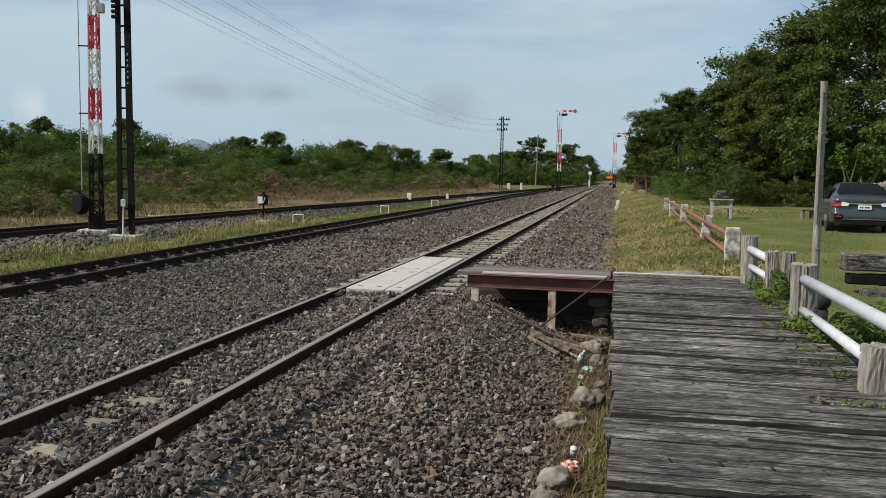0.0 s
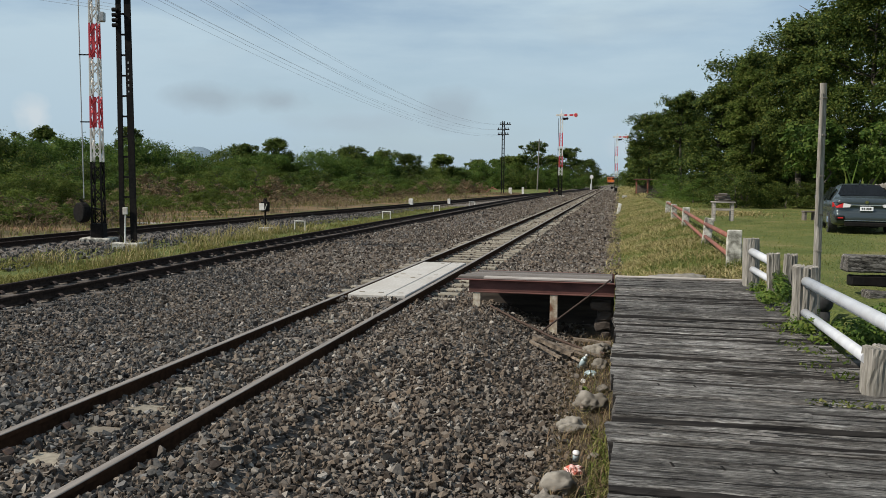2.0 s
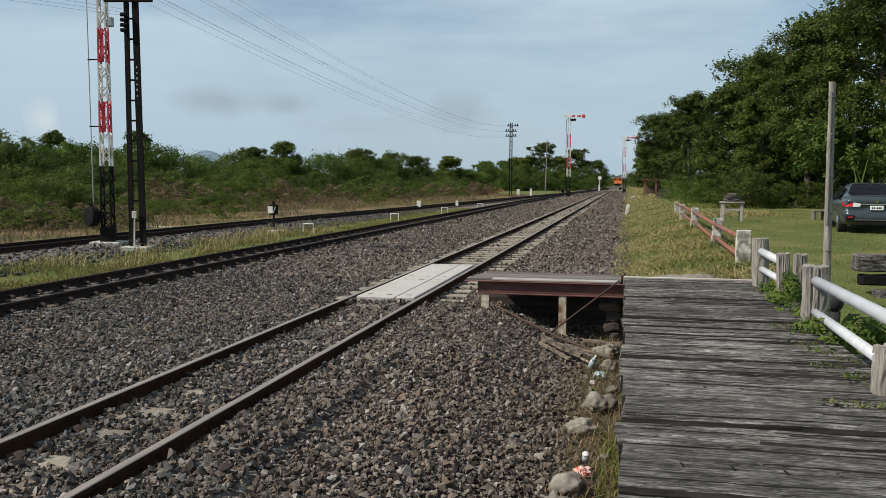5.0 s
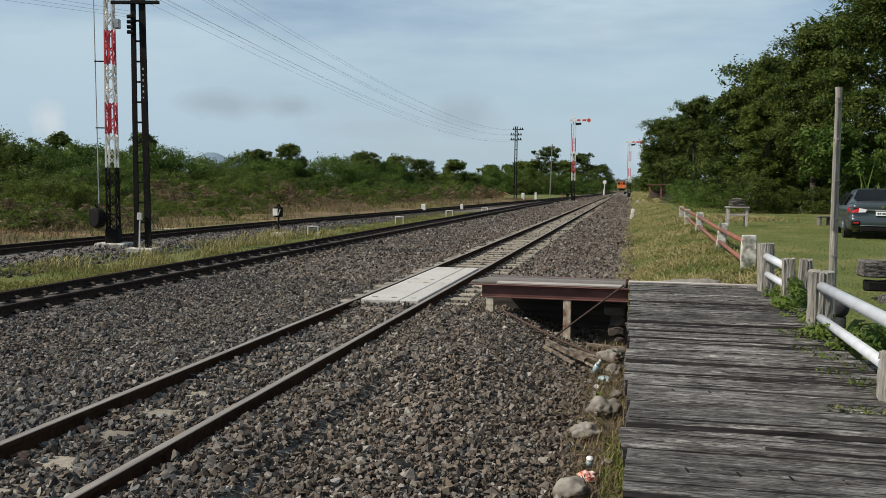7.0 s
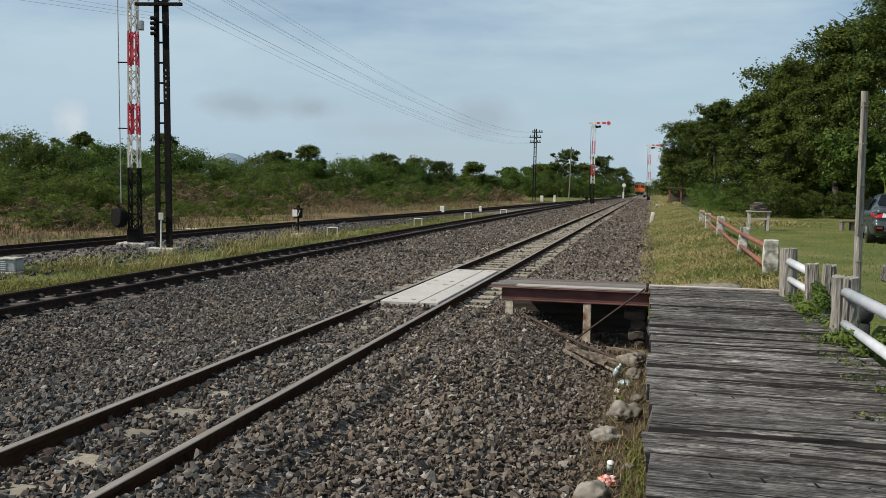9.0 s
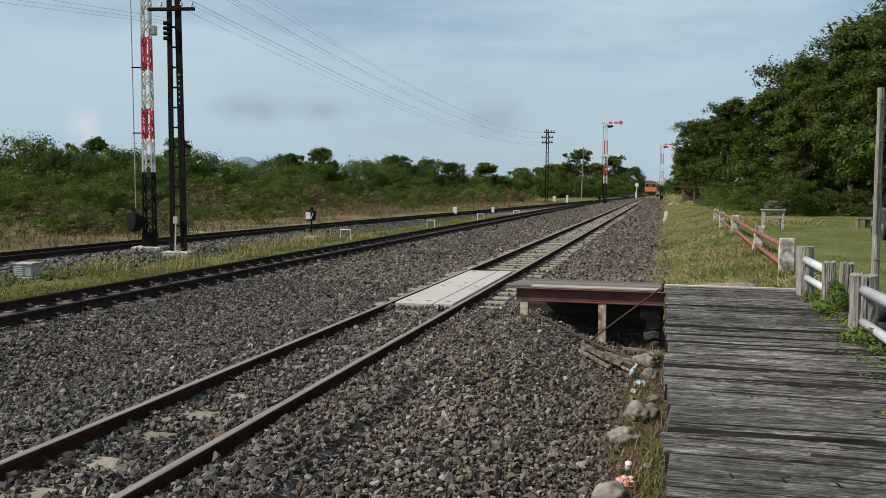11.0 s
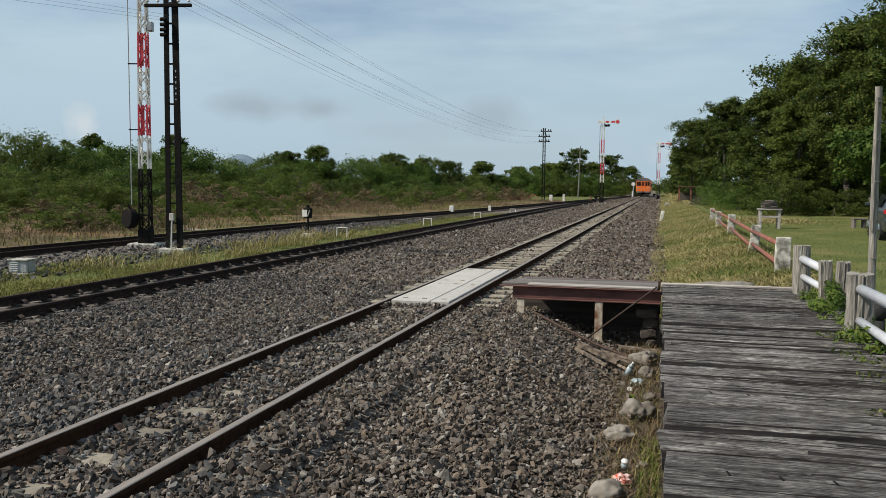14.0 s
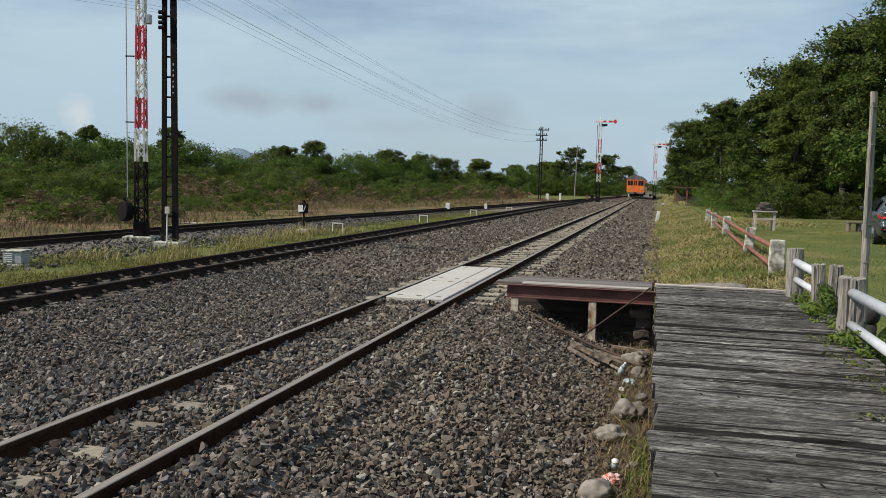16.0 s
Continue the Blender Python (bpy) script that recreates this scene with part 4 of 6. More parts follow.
def patchy(n, x0, x1, y0, y1, side):
    x, y = spread(n, x0, x1, y0, y1)
    w = np.sin(x * 2.1 + 2.2 * np.sin(y * 0.8)) + np.sin(y * 1.7 + x * 1.3) * 0.7 + rng.normal(0, 0.6, n)
    return (x[w > -0.3], y[w > -0.3]) if side else (x[w < 0.1], y[w < 0.1])


blades("bank_grass", *patchy(62000, -0.25, 2.4, 13.2, 90, True), 0.07, 0.009, M_STRAW, "cut straw-coloured grass on the bank by the track", 1.8)
blades("bank_grass", *patchy(36000, -0.1, 2.6, 13.0, 70, False), 0.07, 0.006, M_GRASS, "green grass on the bank by the track", 1.2)
blades("bank_grass", *spread(7000, -0.3, 5.5, 85, 260), 0.14, 0.035, M_STRAW, "straw-coloured grass on the far bank", 1.2)
for k in range(9):
    shrub("near", (-8.6, 1.8, 3.4)[k % 3] + rng.uniform(-0.8, 0.8), 215 + 14 * k, rng.uniform(0.55, 0.85), "small green bush beside the far track")
blades("lawn_grass", *spread(46000, 2.3, 14, 12.0, 44), 0.032, 0.005, M_GRASS, "short green lawn beside the station road", 0.6)
blades("lawn_straw", *spread(9000, 2.4, 12, 12.5, 34, 0.35), 0.03, 0.005, M_STRAW, "dry yellow tufts in the lawn", 1.2)
blades("strip_grass", *spread(46000, -13.6, -10.6, 10.0, 62, -0.05), 0.085, 0.008, M_STRIP, "yellow-green grass between the loop and the siding", 0.6)
blades("strip_grass", *spread(6000, -14.0, -11.0, 17.0, 32, 0.2), 0.22, 0.009, M_STRAW, "tall seeding grass between the loop and the siding", 0.5)


def dry_belt():
    n = 44000
    y = rng.uniform(22, 120, n)
    x = along(TRACK_3, y) - 2.2 - rng.uniform(0, 1, n) ** 0.8 * (24 - 0.05 * y)
    w = np.sin(x * 0.42 + 1.5 * np.sin(y * 0.17)) + 0.6 * np.sin(x * 1.1 + y * 0.5) + rng.normal(0, 0.45, n)
    keep = w > 0.1
    blades("dry_grass", x[keep], y[keep], 0.27, 0.016, M_BRUSH, "brown dry brush beyond the siding", 0.7)
    n = 15000
    y = rng.uniform(22, 110, n)
    x = along(TRACK_3, y) - 2.4 - rng.uniform(0, 1, n) * 24
    w = np.sin(x * 0.4 + 4 + 2 * np.sin(y * 0.15)) + rng.normal(0, 0.4, n)
    blades("green_weeds", x[w > -0.1], y[w > -0.1], 0.2, 0.018, M_STRIP, "green weeds among the dry brush", 0.7)


dry_belt()


# ---- platform ----
PLATFORM_Z = 0.35


def plank_mesh(k, wide, long_, deep):
    """A weathered plank: rounded edges, a worn uneven top, and narrow drying cracks that wander along the grain."""
    g = np.random.default_rng(300 + k)
    bm = bmesh.new()
    n = 34
    # rows across: both worn edges, then pairs of rows a few millimetres apart where the wood has cracked
    cracks = []
    for c in sorted(g.uniform(0.1, 0.9, g.integers(3, 6))):
        if not cracks or c - cracks[-1][0] > 0.1:
            cracks.append((c, g.uniform(-0.4, 0.7), g.uniform(0.35, 1.1), g.uniform(0.008, 0.018)))
    across = [(0.0, None), (0.012, None), (0.028, None), (wide - 0.028, None), (wide - 0.012, None), (wide, None)]
    across += [(wide * v, None) for v in np.linspace(0.14, 0.86, 8) if all(abs(v - c[0]) > 0.04 for c in cracks)]
    for c in cracks:
        across += [(wide * c[0] - c[3] * 1.5, None), (wide * c[0], c), (wide * c[0] + c[3], None)]
    across.sort(key=lambda q: q[0])
    rows = len(across) - 1
    low = g.normal(0, 0.0035, rows + 1)
    ragged = np.cumsum(g.normal(0, 0.003, rows + 1))
    rot = np.convolve(g.normal(0, 1.0, n + 5), np.ones(3) / 3, "same")
    rot2 = np.convolve(g.normal(0, 1.0, n + 5), np.ones(3) / 3, "same")
    sway = np.cumsum(g.normal(0, 0.0035, n + 1))
    grid = []
    for i in range(n + 1):
        u = i / n
        ring = []
        for j, (y, crack) in enumerate(across):
            e = min(y, wide - y)
            zz = -0.035 * max(0.0, 1 - e / 0.022) ** 2 + low[j] * (0.7 + 0.5 * math.sin(u * 7 + j)) + g.normal(0, 0.0012)
            if crack and crack[1] < u < crack[1] + crack[2]:
                zz -= 0.03 * math.sin(math.pi * (u - crack[1]) / crack[2]) ** 0.5
            yy = y - wide / 2
            if e < 0.01:
                yy += 0.009 * (rot[i] if y < wide / 2 else rot2[i])
            elif e > 0.03:
                yy += sway[i] * min(1.0, (e - 0.03) / 0.05)
            ring.append(bm.verts.new((u * long_ + (ragged[j] if i in (0, n) else 0), yy, zz)))
        for y in (wide, 0.0):
            ring.append(bm.verts.new((u * long_, y - wide / 2, -deep)))
        grid.append(ring)
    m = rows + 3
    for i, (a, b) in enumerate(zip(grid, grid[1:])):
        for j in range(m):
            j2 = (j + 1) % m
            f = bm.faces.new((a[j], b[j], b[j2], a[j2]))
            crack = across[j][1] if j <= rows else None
            # edge strips, sides, underside and crack faces take the darker second material
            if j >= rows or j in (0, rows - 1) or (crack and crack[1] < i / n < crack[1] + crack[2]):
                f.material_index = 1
    bm.faces.new(grid[0])
    bm.faces.new(grid[-1][::-1])
    me = bpy.data.meshes.new("plank")
    bm.normal_update()
    bm.to_mesh(me)
    bm.free()
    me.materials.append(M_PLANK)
    me.materials.append(M_PLANK_DARK)
    return me


def platform():
    t = thing("wooden_platform", "low weathered grey timber platform beside the ballast", "platform")
    edges = [-1.2, -0.85, -0.5, -0.15, 0.2, 0.6, 0.95, 1.3, 1.65, 2.0, 2.4, 2.78, 3.15, 3.5, 3.9, 4.6, 5.05, 5.6, 6.26, 6.58, 6.97, 7.46, 8.03, 8.48, 8.86, 9.26, 9.72, 10.2, 10.55, 10.95, 11.34, 11.84, 12.2, 12.6]
    for k, (a, b) in enumerate(zip(edges, edges[1:])):
        gap = 0.034 + 0.022 * (k % 3 == 0) + 0.018 * rng.uniform()
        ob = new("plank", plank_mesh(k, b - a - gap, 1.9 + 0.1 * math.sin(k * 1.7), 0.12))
        ob.parent = t
        ob.matrix_basis = pose(-0.012 + rng.normal(0, 0.009), (a + b) / 2, PLATFORM_Z + rng.normal(0, 0.012), rng.normal(0, 1.5), 0, rng.normal(-0.25, 0.3))
        if k in (14, 17):
            for q in range(4):
                bm = bmesh.new()
                box(bm, (-0.006, -0.03, 0.0), (0.006, 0.03, 0.004))
                s = part("spike_slot", bm, M_BLACK, ob)
                s.matrix_basis = pose(0.3 + q * 0.24, 0.02, -0.001, 0, 0, 12)
    for x in (0.12, 1.0, 1.7):
        bm = bmesh.new()
        box(bm, (x - 0.1, -1.2, -0.03), (x + 0.1, 12.5, PLATFORM_Z - 0.125), 0.01)
        part("bearer", bm, M_SLEEPER_WOOD, t)
    for y in (-0.5, 2.0, 4.5, 7.0, 9.5, 12.2):
        bm = bmesh.new()
        box(bm, (0.02, y - 0.12, -0.6), (0.24, y + 0.12, -0.03), 0.01)
        part("stub_post", bm, M_SLEEPER_WOOD, t)
    bm = bmesh.new()
    box(bm, (-0.02, 12.57, PLATFORM_Z - 0.14), (1.86, 12.66, PLATFORM_Z + 0.015), 0.006)
    part("edge_board", bm, M_GREY_WOOD, t, "pale board along the end")
    return t


platform()


def walkway():
    """The raised gangway from the platform towards the track."""
    t = thing("gangway", "rusty brown steel gangway with plank deck on chipped posts", "gangway")
    y0, y1, z = 12.0, 13.05, 0.342
    bm = bmesh.new()
    box(bm, (-2.06, y0, z - 0.19), (-0.02, y0 + 0.012, z - 0.02), 0.003)
    box(bm, (-2.06, y0 - 0.06, z - 0.205), (-0.02, y0 + 0.012, z - 0.19), 0.003)
    box(bm, (-2.25, y0 - 0.06, z - 0.032), (-0.02, y0, z - 0.02), 0.003)
    part("front_channel", bm, M_STEEL_BROWN, t)
    bm = bmesh.new()
    box(bm, (-2.1, y1 - 0.02, z - 0.27), (-0.03, y1, z), 0.004)
    part("rear_channel", bm, M_STEEL_BROWN, t)
    # dark backing added for the shade in the hollow under the deck
    bm = bmesh.new()
    box(bm, (-2.1, y1 - 0.03, z - 0.8), (-0.03, y1 + 0.02, z - 0.275), 0.004)
    part("retaining_board", bm, M_SLEEPER_WOOD, t, "rear board coloured dark for the shade under the deck")
    bm = bmesh.new()
    box(bm, (-1.85, y0 - 0.02, z - 0.016), (-0.08, y0 + 0.16, z + 0.012), 0.005)
    part("kerb_board", bm, M_GREY_WOOD, t, "pale worn board")
    for k in range(4):
        bm = bmesh.new()
        a = y0 + 0.17 + k * 0.21
        box(bm, (-2.25 + 0.06 * k, a, z - 0.05), (-0.06, a + 0.2, z - 0.004 + 0.004 * (k % 2)), 0.006)
        part("deck_board", bm, M_POST_WOOD_X, t)
    for x, deep in ((-1.94, 0.5), (-0.85, 0.75)):
        bm = bmesh.new()
        box(bm, (x - 0.053, y0 - 0.05, z - 0.206 - deep), (x + 0.053, y0 + 0.03, z - 0.206), 0.004)
        roughen(bm, 0.004, 9, x)
        part("support_post", bm, M_WHITE_CHIP, t, "chipped cream-painted rusty post")
    for i in range(4):
        bm = bmesh.new()
        box(bm, (-0.2 - 0.05 * (i % 2) - 0.03 * i, y0 + 0.1, -0.5 + i * 0.14), (-0.05, y0 + 0.42, -0.375 + i * 0.14), 0.02)
        bmesh.ops.subdivide_edges(bm, edges=[e for e in bm.edges if e.calc_length() > 0.08], cuts=3)
        roughen(bm, 0.035, 8, i)
        part("packing_timber", bm, M_SLEEPER_WOOD, t)
    bm = bmesh.new()
    tube(bm, (-0.08, y0 - 0.12, z + 0.04), (-1.05, y0 - 0.55, -0.36), 0.013, 8)
    rod = part("rod", bm, M_CLIP, None)
    tagged(rod, "thin rusty steel rod leaning on the gangway", "rod")


walkway()


def crossing():
    t = thing("crossing_panels", "pale concrete crossing slabs laid flush between the rails", "crossing")
    for i, (a, b) in enumerate(((12.25, 14.8), (14.82, 17.4))):
        for j, (x0, x1) in enumerate(((XC - 0.44, XC + 0.16), (XC + 0.17, XC + 0.46))):
            bm = bmesh.new()
            box(bm, (x0, a, -0.16), (x1, b, 0.004 + 0.003 * (i + j)), 0.012)
            slab = part("slab", bm, M_PANEL, t)
            for u in ((a + 0.25), (b - 0.25)):
                w = (x1 - x0)
                for f in ((0.25, 0.75) if j == 0 else (0.5,)):
                    bm = bmesh.new()
                    box(bm, (x0 + w * f - 0.035, u - 0.025, 0.0), (x0 + w * f + 0.035, u + 0.025, 0.0115))
                    part("lifting_socket", bm, M_SLEEPER, slab)


crossing()


# ---- fences ----
def wood_post(x, y, high, wide, turn, group="posts of the pipe fence"):
    g = int(x * 100 + y * 37)
    bm = bmesh.new()
    q = np.random.default_rng(abs(g))
    n, levels = 44, 10
    groove = q.normal(0, 0.0018, n) - 0.014 * (q.uniform(0, 1, n) > 0.94)
    rings = []
    for i in range(levels + 1):
        ring = []
        for k in range(n):
            a = 6.2832 * k / n
            c, s = math.cos(a), math.sin(a)
            rad = wide / 2 / max(abs(c), abs(s)) * (1 - 0.1 * abs(math.sin(2 * a)) ** 6) + groove[k] * (0.5 + i / levels) + q.normal(0, 0.0025)
            top = 0 if i < levels else q.normal(-0.006, 0.005) + groove[k]
            ring.append(bm.verts.new((rad * c, rad * s, -0.3 + (high + 0.3) * i / levels + top)))
        rings.append(ring)
    for a, b in zip(rings, rings[1:]):
        for k in range(n):
            bm.faces.new((a[k], a[(k + 1) % n], b[(k + 1) % n], b[k]))
    tip = bm.verts.new((0, 0, high - 0.01))
    for k in range(n):
        bm.faces.new((rings[-1][k], rings[-1][(k + 1) % n], tip))
    roughen(bm, 0.007, 5, g % 17)
    ob = part("fence_post", bm, M_POST_WOOD)
    ob.matrix_basis = pose(x, y, PLATFORM_Z, rng.normal(0, 1.5), rng.normal(0, 1.5), turn)
    return tagged(ob, "weathered grey square timber fence post", "fence post", group)


def pipe(name, p, q, r, material, label, category="pipe rail", group=""):
    bm = bmesh.new()
    tube(bm, p, q, r, 14)
    ob = part(name, bm, material, smooth=False)
    for f in ob.data.polygons:
        f.use_smooth = len(f.vertices) == 4
    return tagged(ob, label, category, group)


# posts and white pipes along the platform
for x, y, high, wide, turn in ((1.77, 12.05, 0.64, 0.2, 8), (1.885, 11.0, 0.53, 0.15, -3), (2.03, 10.9, 0.535, 0.14, 4), (1.82, 8.95, 0.575, 0.23, -4), (1.71, 6.05, 0.32, 0.2, 5), (1.62, 2.9, 0.6, 0.2, 0)):
    wood_post(x, y, high, wide, turn)
for p, q in (((1.75, 12.0, 0.815), (1.86, 11.0, 0.76)), ((1.765, 12.0, 0.58), (1.87, 11.0, 0.53)), ((1.808, 8.85, 0.775), (1.61, 2.9, 0.9)), ((1.81, 8.85, 0.47), (1.64, 6.05, 0.58))):
    pipe("pipe_rail", p, q, 0.05 if p[2] > 0.6 else 0.042, M_WHITE_PIPE, "white-painted steel pipe rail of the platform fence", group="white pipe rails")


def concrete_post(x, y, high, wide, lean):
    bm = bmesh.new()
    box(bm, (-wide / 2, -wide * 0.35, -0.25), (wide / 2, wide * 0.35, high), 0.012)
    bmesh.ops.subdivide_edges(bm, edges=[e for e in bm.edges if e.calc_length() > 0.3], cuts=4)
    roughen(bm, 0.012, 6, x + y)
    ob = part("fence_post", bm, M_CONCRETE)
    ob.matrix_basis = pose(x, y, float(height(x, y)), rng.normal(0, 2), lean, rng.normal(0, 4))
    tagged(ob, "old chipped concrete fence post in the grass", "fence post", "concrete fence posts")


CONC = [(1.96, 15.4, 0.62, 0.24, 0.5), (1.98, 20.4, 0.62, 0.2, 6), (2.06, 27.8, 0.62, 0.22, 2), (2.1, 34.0, 0.55, 0.2, -3), (2.15, 39.5, 0.55, 0.2, 3)]
for row in CONC:
    concrete_post(*row)
for (xa, ya, *_), (xb, yb, *_) in zip(CONC, CONC[1:]):
    za, zb = float(height(xa, ya)), float(height(xb, yb))
    pipe("pipe_rail", (xa - 0.02, ya, za + 0.48), (xb - 0.02, yb, zb + 0.48), 0.045, M_RED_PIPE, "rusty red pipe rail between concrete posts", group="red pipe rails")
    if ya < 30:
        pipe("pipe_rail", (xa - 0.02, ya, za + 0.14), (xb - 0.02, yb, zb + 0.2), 0.04, M_RED_PIPE, "rusty red pipe rail between concrete posts", group="red pipe rails")


def bare_pole():
    t = thing("wooden_pole", "thin grey bamboo pole behind the platform fence", "pole", (2.06, 9.55, 0.3))
    bm = bmesh.new()
    tube(bm, (0, 0, -0.3), (-0.02, 0.02, 2.46), 0.042, 12, 0.034)
    bmesh.ops.subdivide_edges(bm, edges=[e for e in bm.edges if e.calc_length() > 0.5], cuts=9)
    roughen(bm, 0.006, 5, 4)
    part("shaft", bm, M_POST_WOOD, t)
    bm = bmesh.new()
    tube(bm, (-0.03, -0.03, 1.0), (-0.035, -0.02, 2.35), 0.014, 8)
    part("batten", bm, M_POST_WOOD, t)
    for z in (0.3, 0.72, 1.1, 1.5, 1.92, 2.3):
        bm = bmesh.new()
        tube(bm, (z * -0.008, 0, z), (z * -0.008, 0, z + 0.014), 0.0435 - 0.002 * z, 12)
        part("node_ring", bm, M_POST_WOOD, t)


bare_pole()


# ---- lattice signals and poles ----
def lattice(bm, w0, w1, z0, z1, za, zb, leg, brace, step, sides=4):
    """The stretch za to zb of a tapering four-legged lattice that runs from z0 (width w0) to z1 (width w1)."""
    def half(z):
        return (w0 + (w1 - w0) * (z - z0) / (z1 - z0)) / 2

    corners = ((-1, -1), (1, -1), (1, 1), (-1, 1))
    for cx, cy in corners:
        bar(bm, (cx * half(za), cy * half(za), za), (cx * half(zb), cy * half(zb), zb), leg)
    n = max(1, round((zb - za) / step))
    for i in range(n):
        a, b = za + (zb - za) * i / n, za + (zb - za) * (i + 1) / n
        for k in range(4):
            p, q = corners[k], corners[(k + 1) % 4]
            if i % 2:
                p, q = q, p
            bar(bm, (p[0] * half(a), p[1] * half(a), a), (q[0] * half(b), q[1] * half(b), b), brace, brace * 0.4)


def near_signal():
    t = thing("signal_mast", "red, white and black lattice signal mast with a black counterweight", "signal mast", (-15.2, 23.05, -0.2), 14)
    z0, z1, w0, w1 = 0.05, 8.0, 0.3, 0.2
    for a, b, m, lb in ((0.35, 2.33, M_BLACK, "black painted lattice"), (2.33, 3.32, M_WHITE, "white painted lattice"), (3.32, 4.25, M_RED, "red painted lattice"), (4.25, 5.36, M_WHITE, "white painted lattice"),
                        (5.36, 6.37, M_RED, "red painted lattice"), (6.37, 8.0, M_WHITE, "white painted lattice")):
        bm = bmesh.new()
        lattice(bm, w0, w1, z0, z1, a, b, 0.042, 0.05, 0.31)
        sec = part("lattice_section", bm, m, t, lb)
        if m is M_RED:
            bm = bmesh.new()
            box(bm, (-0.06, -0.12, a + 0.02), (0.05, -0.112, b - 0.02), 0.002)
            part("band_plate", bm, M_RED, sec)
    bm = bmesh.new()
    box(bm, (-0.19, -0.19, 0.05), (0.19, 0.19, 0.5), 0.02)
    part("foot_box", bm, M_BLACK, t)
    bm = bmesh.new()
    box(bm, (-0.45, -0.4, -0.3), (0.45, 0.4, 0.08), 0.03)
    roughen(bm, 0.02, 4, 2)
    part("footing", bm, M_CONCRETE, t)
    bm = bmesh.new()
    tube(bm, (-0.38, -0.1, 1.25), (-0.42, -0.1, 8.0), 0.016, 8)
    part("signal_rod", bm, M_GREY_METAL, t)
    for z in (3.5, 5.45):
        bm = bmesh.new()
        bar(bm, (-0.43, -0.1, z), (-0.12, -0.1, z), 0.035)
        part("rod_bracket", bm, M_BLACK, t)
    bm = bmesh.new()
    bar(bm, (-0.55, -0.1, 1.0), (0.15, -0.1, 0.92), 0.09, 0.05)
    bar(bm, (-0.5, -0.1, 1.22), (-0.3, -0.1, 1.0), 0.06)
    part("lever", bm, M_BLACK, t)
    bm = bmesh.new()
    tube(bm, (-0.52, -0.2, 0.83), (-0.36, 0.0, 0.83), 0.3, 20)
    bmesh.ops.bevel(bm, geom=[e for e in bm.edges if e.is_boundary is False and len(e.link_faces) == 2 and any(len(f.verts) > 4 for f in e.link_faces)], offset=0.03, segments=1, affect="EDGES")
    part("counterweight", bm, M_BLACK, t, "black iron counterweight disc")
    bm = bmesh.new()
    box(bm, (0.15, -0.12, 6.42), (0.31, 0.08, 6.7), 0.02)
    part("relay_box", bm, M_GREY_METAL, t)


near_signal()


def black_pole():
    t = thing("telegraph_pole", "tall black twin-rail telegraph pole with crossarms and insulators", "telegraph pole", (-13.5, 21.85, -0.2), 10)
    for x0, x1, w in ((-0.16, -0.15, 0.13), (0.17, 0.08, 0.17)):
        bm = bmesh.new()
        bar(bm, (x0, 0, 0), (x1, 0, 8.6), w, 0.07)
        part("upright", bm, M_BLACK, t)
    for k in range(14):
        z = 0.75 + k * 0.56
        bm = bmesh.new()
        box(bm, (-0.16, -0.02, z), (0.2 - 0.012 * z, 0.02, z + 0.05))
        part("rung", bm, M_BLACK, t)
    bm = bmesh.new()
    box(bm, (-0.38, -0.35, -0.3), (0.42, 0.35, 0.06), 0.03)
    roughen(bm, 0.02, 4, 5)
    part("footing", bm, M_CONCRETE, t)
    for z, x0, x1 in ((6.82, -0.75, 0.6), (7.4, -0.8, 0.8), (7.95, -0.8, 0.8)):
        bm = bmesh.new()
        box(bm, (x0, -0.09, z), (x1, 0.0, z + 0.09), 0.01)
        arm = part("crossarm", bm, M_BLACK, t)
        for x in (x0 + 0.08, x0 + 0.38, x1 - 0.38, x1 - 0.08):
            bm = bmesh.new()
            tube(bm, (x, -0.05, z + 0.09), (x, -0.05, z + 0.16), 0.012, 8)
            for dz, r in ((0.15, 0.045), (0.19, 0.036), (0.22, 0.025)):
                tube(bm, (x, -0.05, z + dz), (x, -0.05, z + dz + 0.035), r, 12, r * 0.8)
            part("insulator", bm, M_WHITE, arm, "white porcelain insulator")
    bm = bmesh.new()
    for k in range(4):
        tube(bm, (-0.28, -0.1, 6.05 + k * 0.14), (-0.12, -0.1, 6.05 + k * 0.14), 0.055, 10)
    part("terminal_block", bm, M_BLACK, t)
    bm = bmesh.new()
    tube(bm, (-0.06, -0.08, 0.05), (-0.03, -0.08, 1.0), 0.022, 8)
    part("conduit", bm, M_WHITE, t)
    bm = bmesh.new()
    box(bm, (-0.09, -0.14, 0.85), (0.04, -0.06, 1.05), 0.01)
    part("junction_box", bm, M_WHITE, t)
    for k in range(6):
        bm = bmesh.new()
        z = 5.1 - k * 0.155
        box(bm, (0.115, -0.0905, z - 0.09), (0.15, -0.0865, z - 0.03 - 0.02 * (k % 2)))
        part("painted_bar", bm, M_GREY_METAL, t, "pale painted marking")


black_pole()


def wire(p, q, sag, r=0.0042):
    bm = bmesh.new()
    n, p, q = 26, Vector(p), Vector(q)
    pts = [p.lerp(q, i / n) - Vector((0, 0, 4 * sag * (i / n) * (1 - i / n))) for i in range(n + 1)]
    for a, b in zip(pts, pts[1:]):
        tube(bm, a, b, r, 5, caps=False)
    tagged(part("overhead_wire", bm, M_WIRE), "thin grey telegraph wire strung between poles", "wire", "telegraph wires")


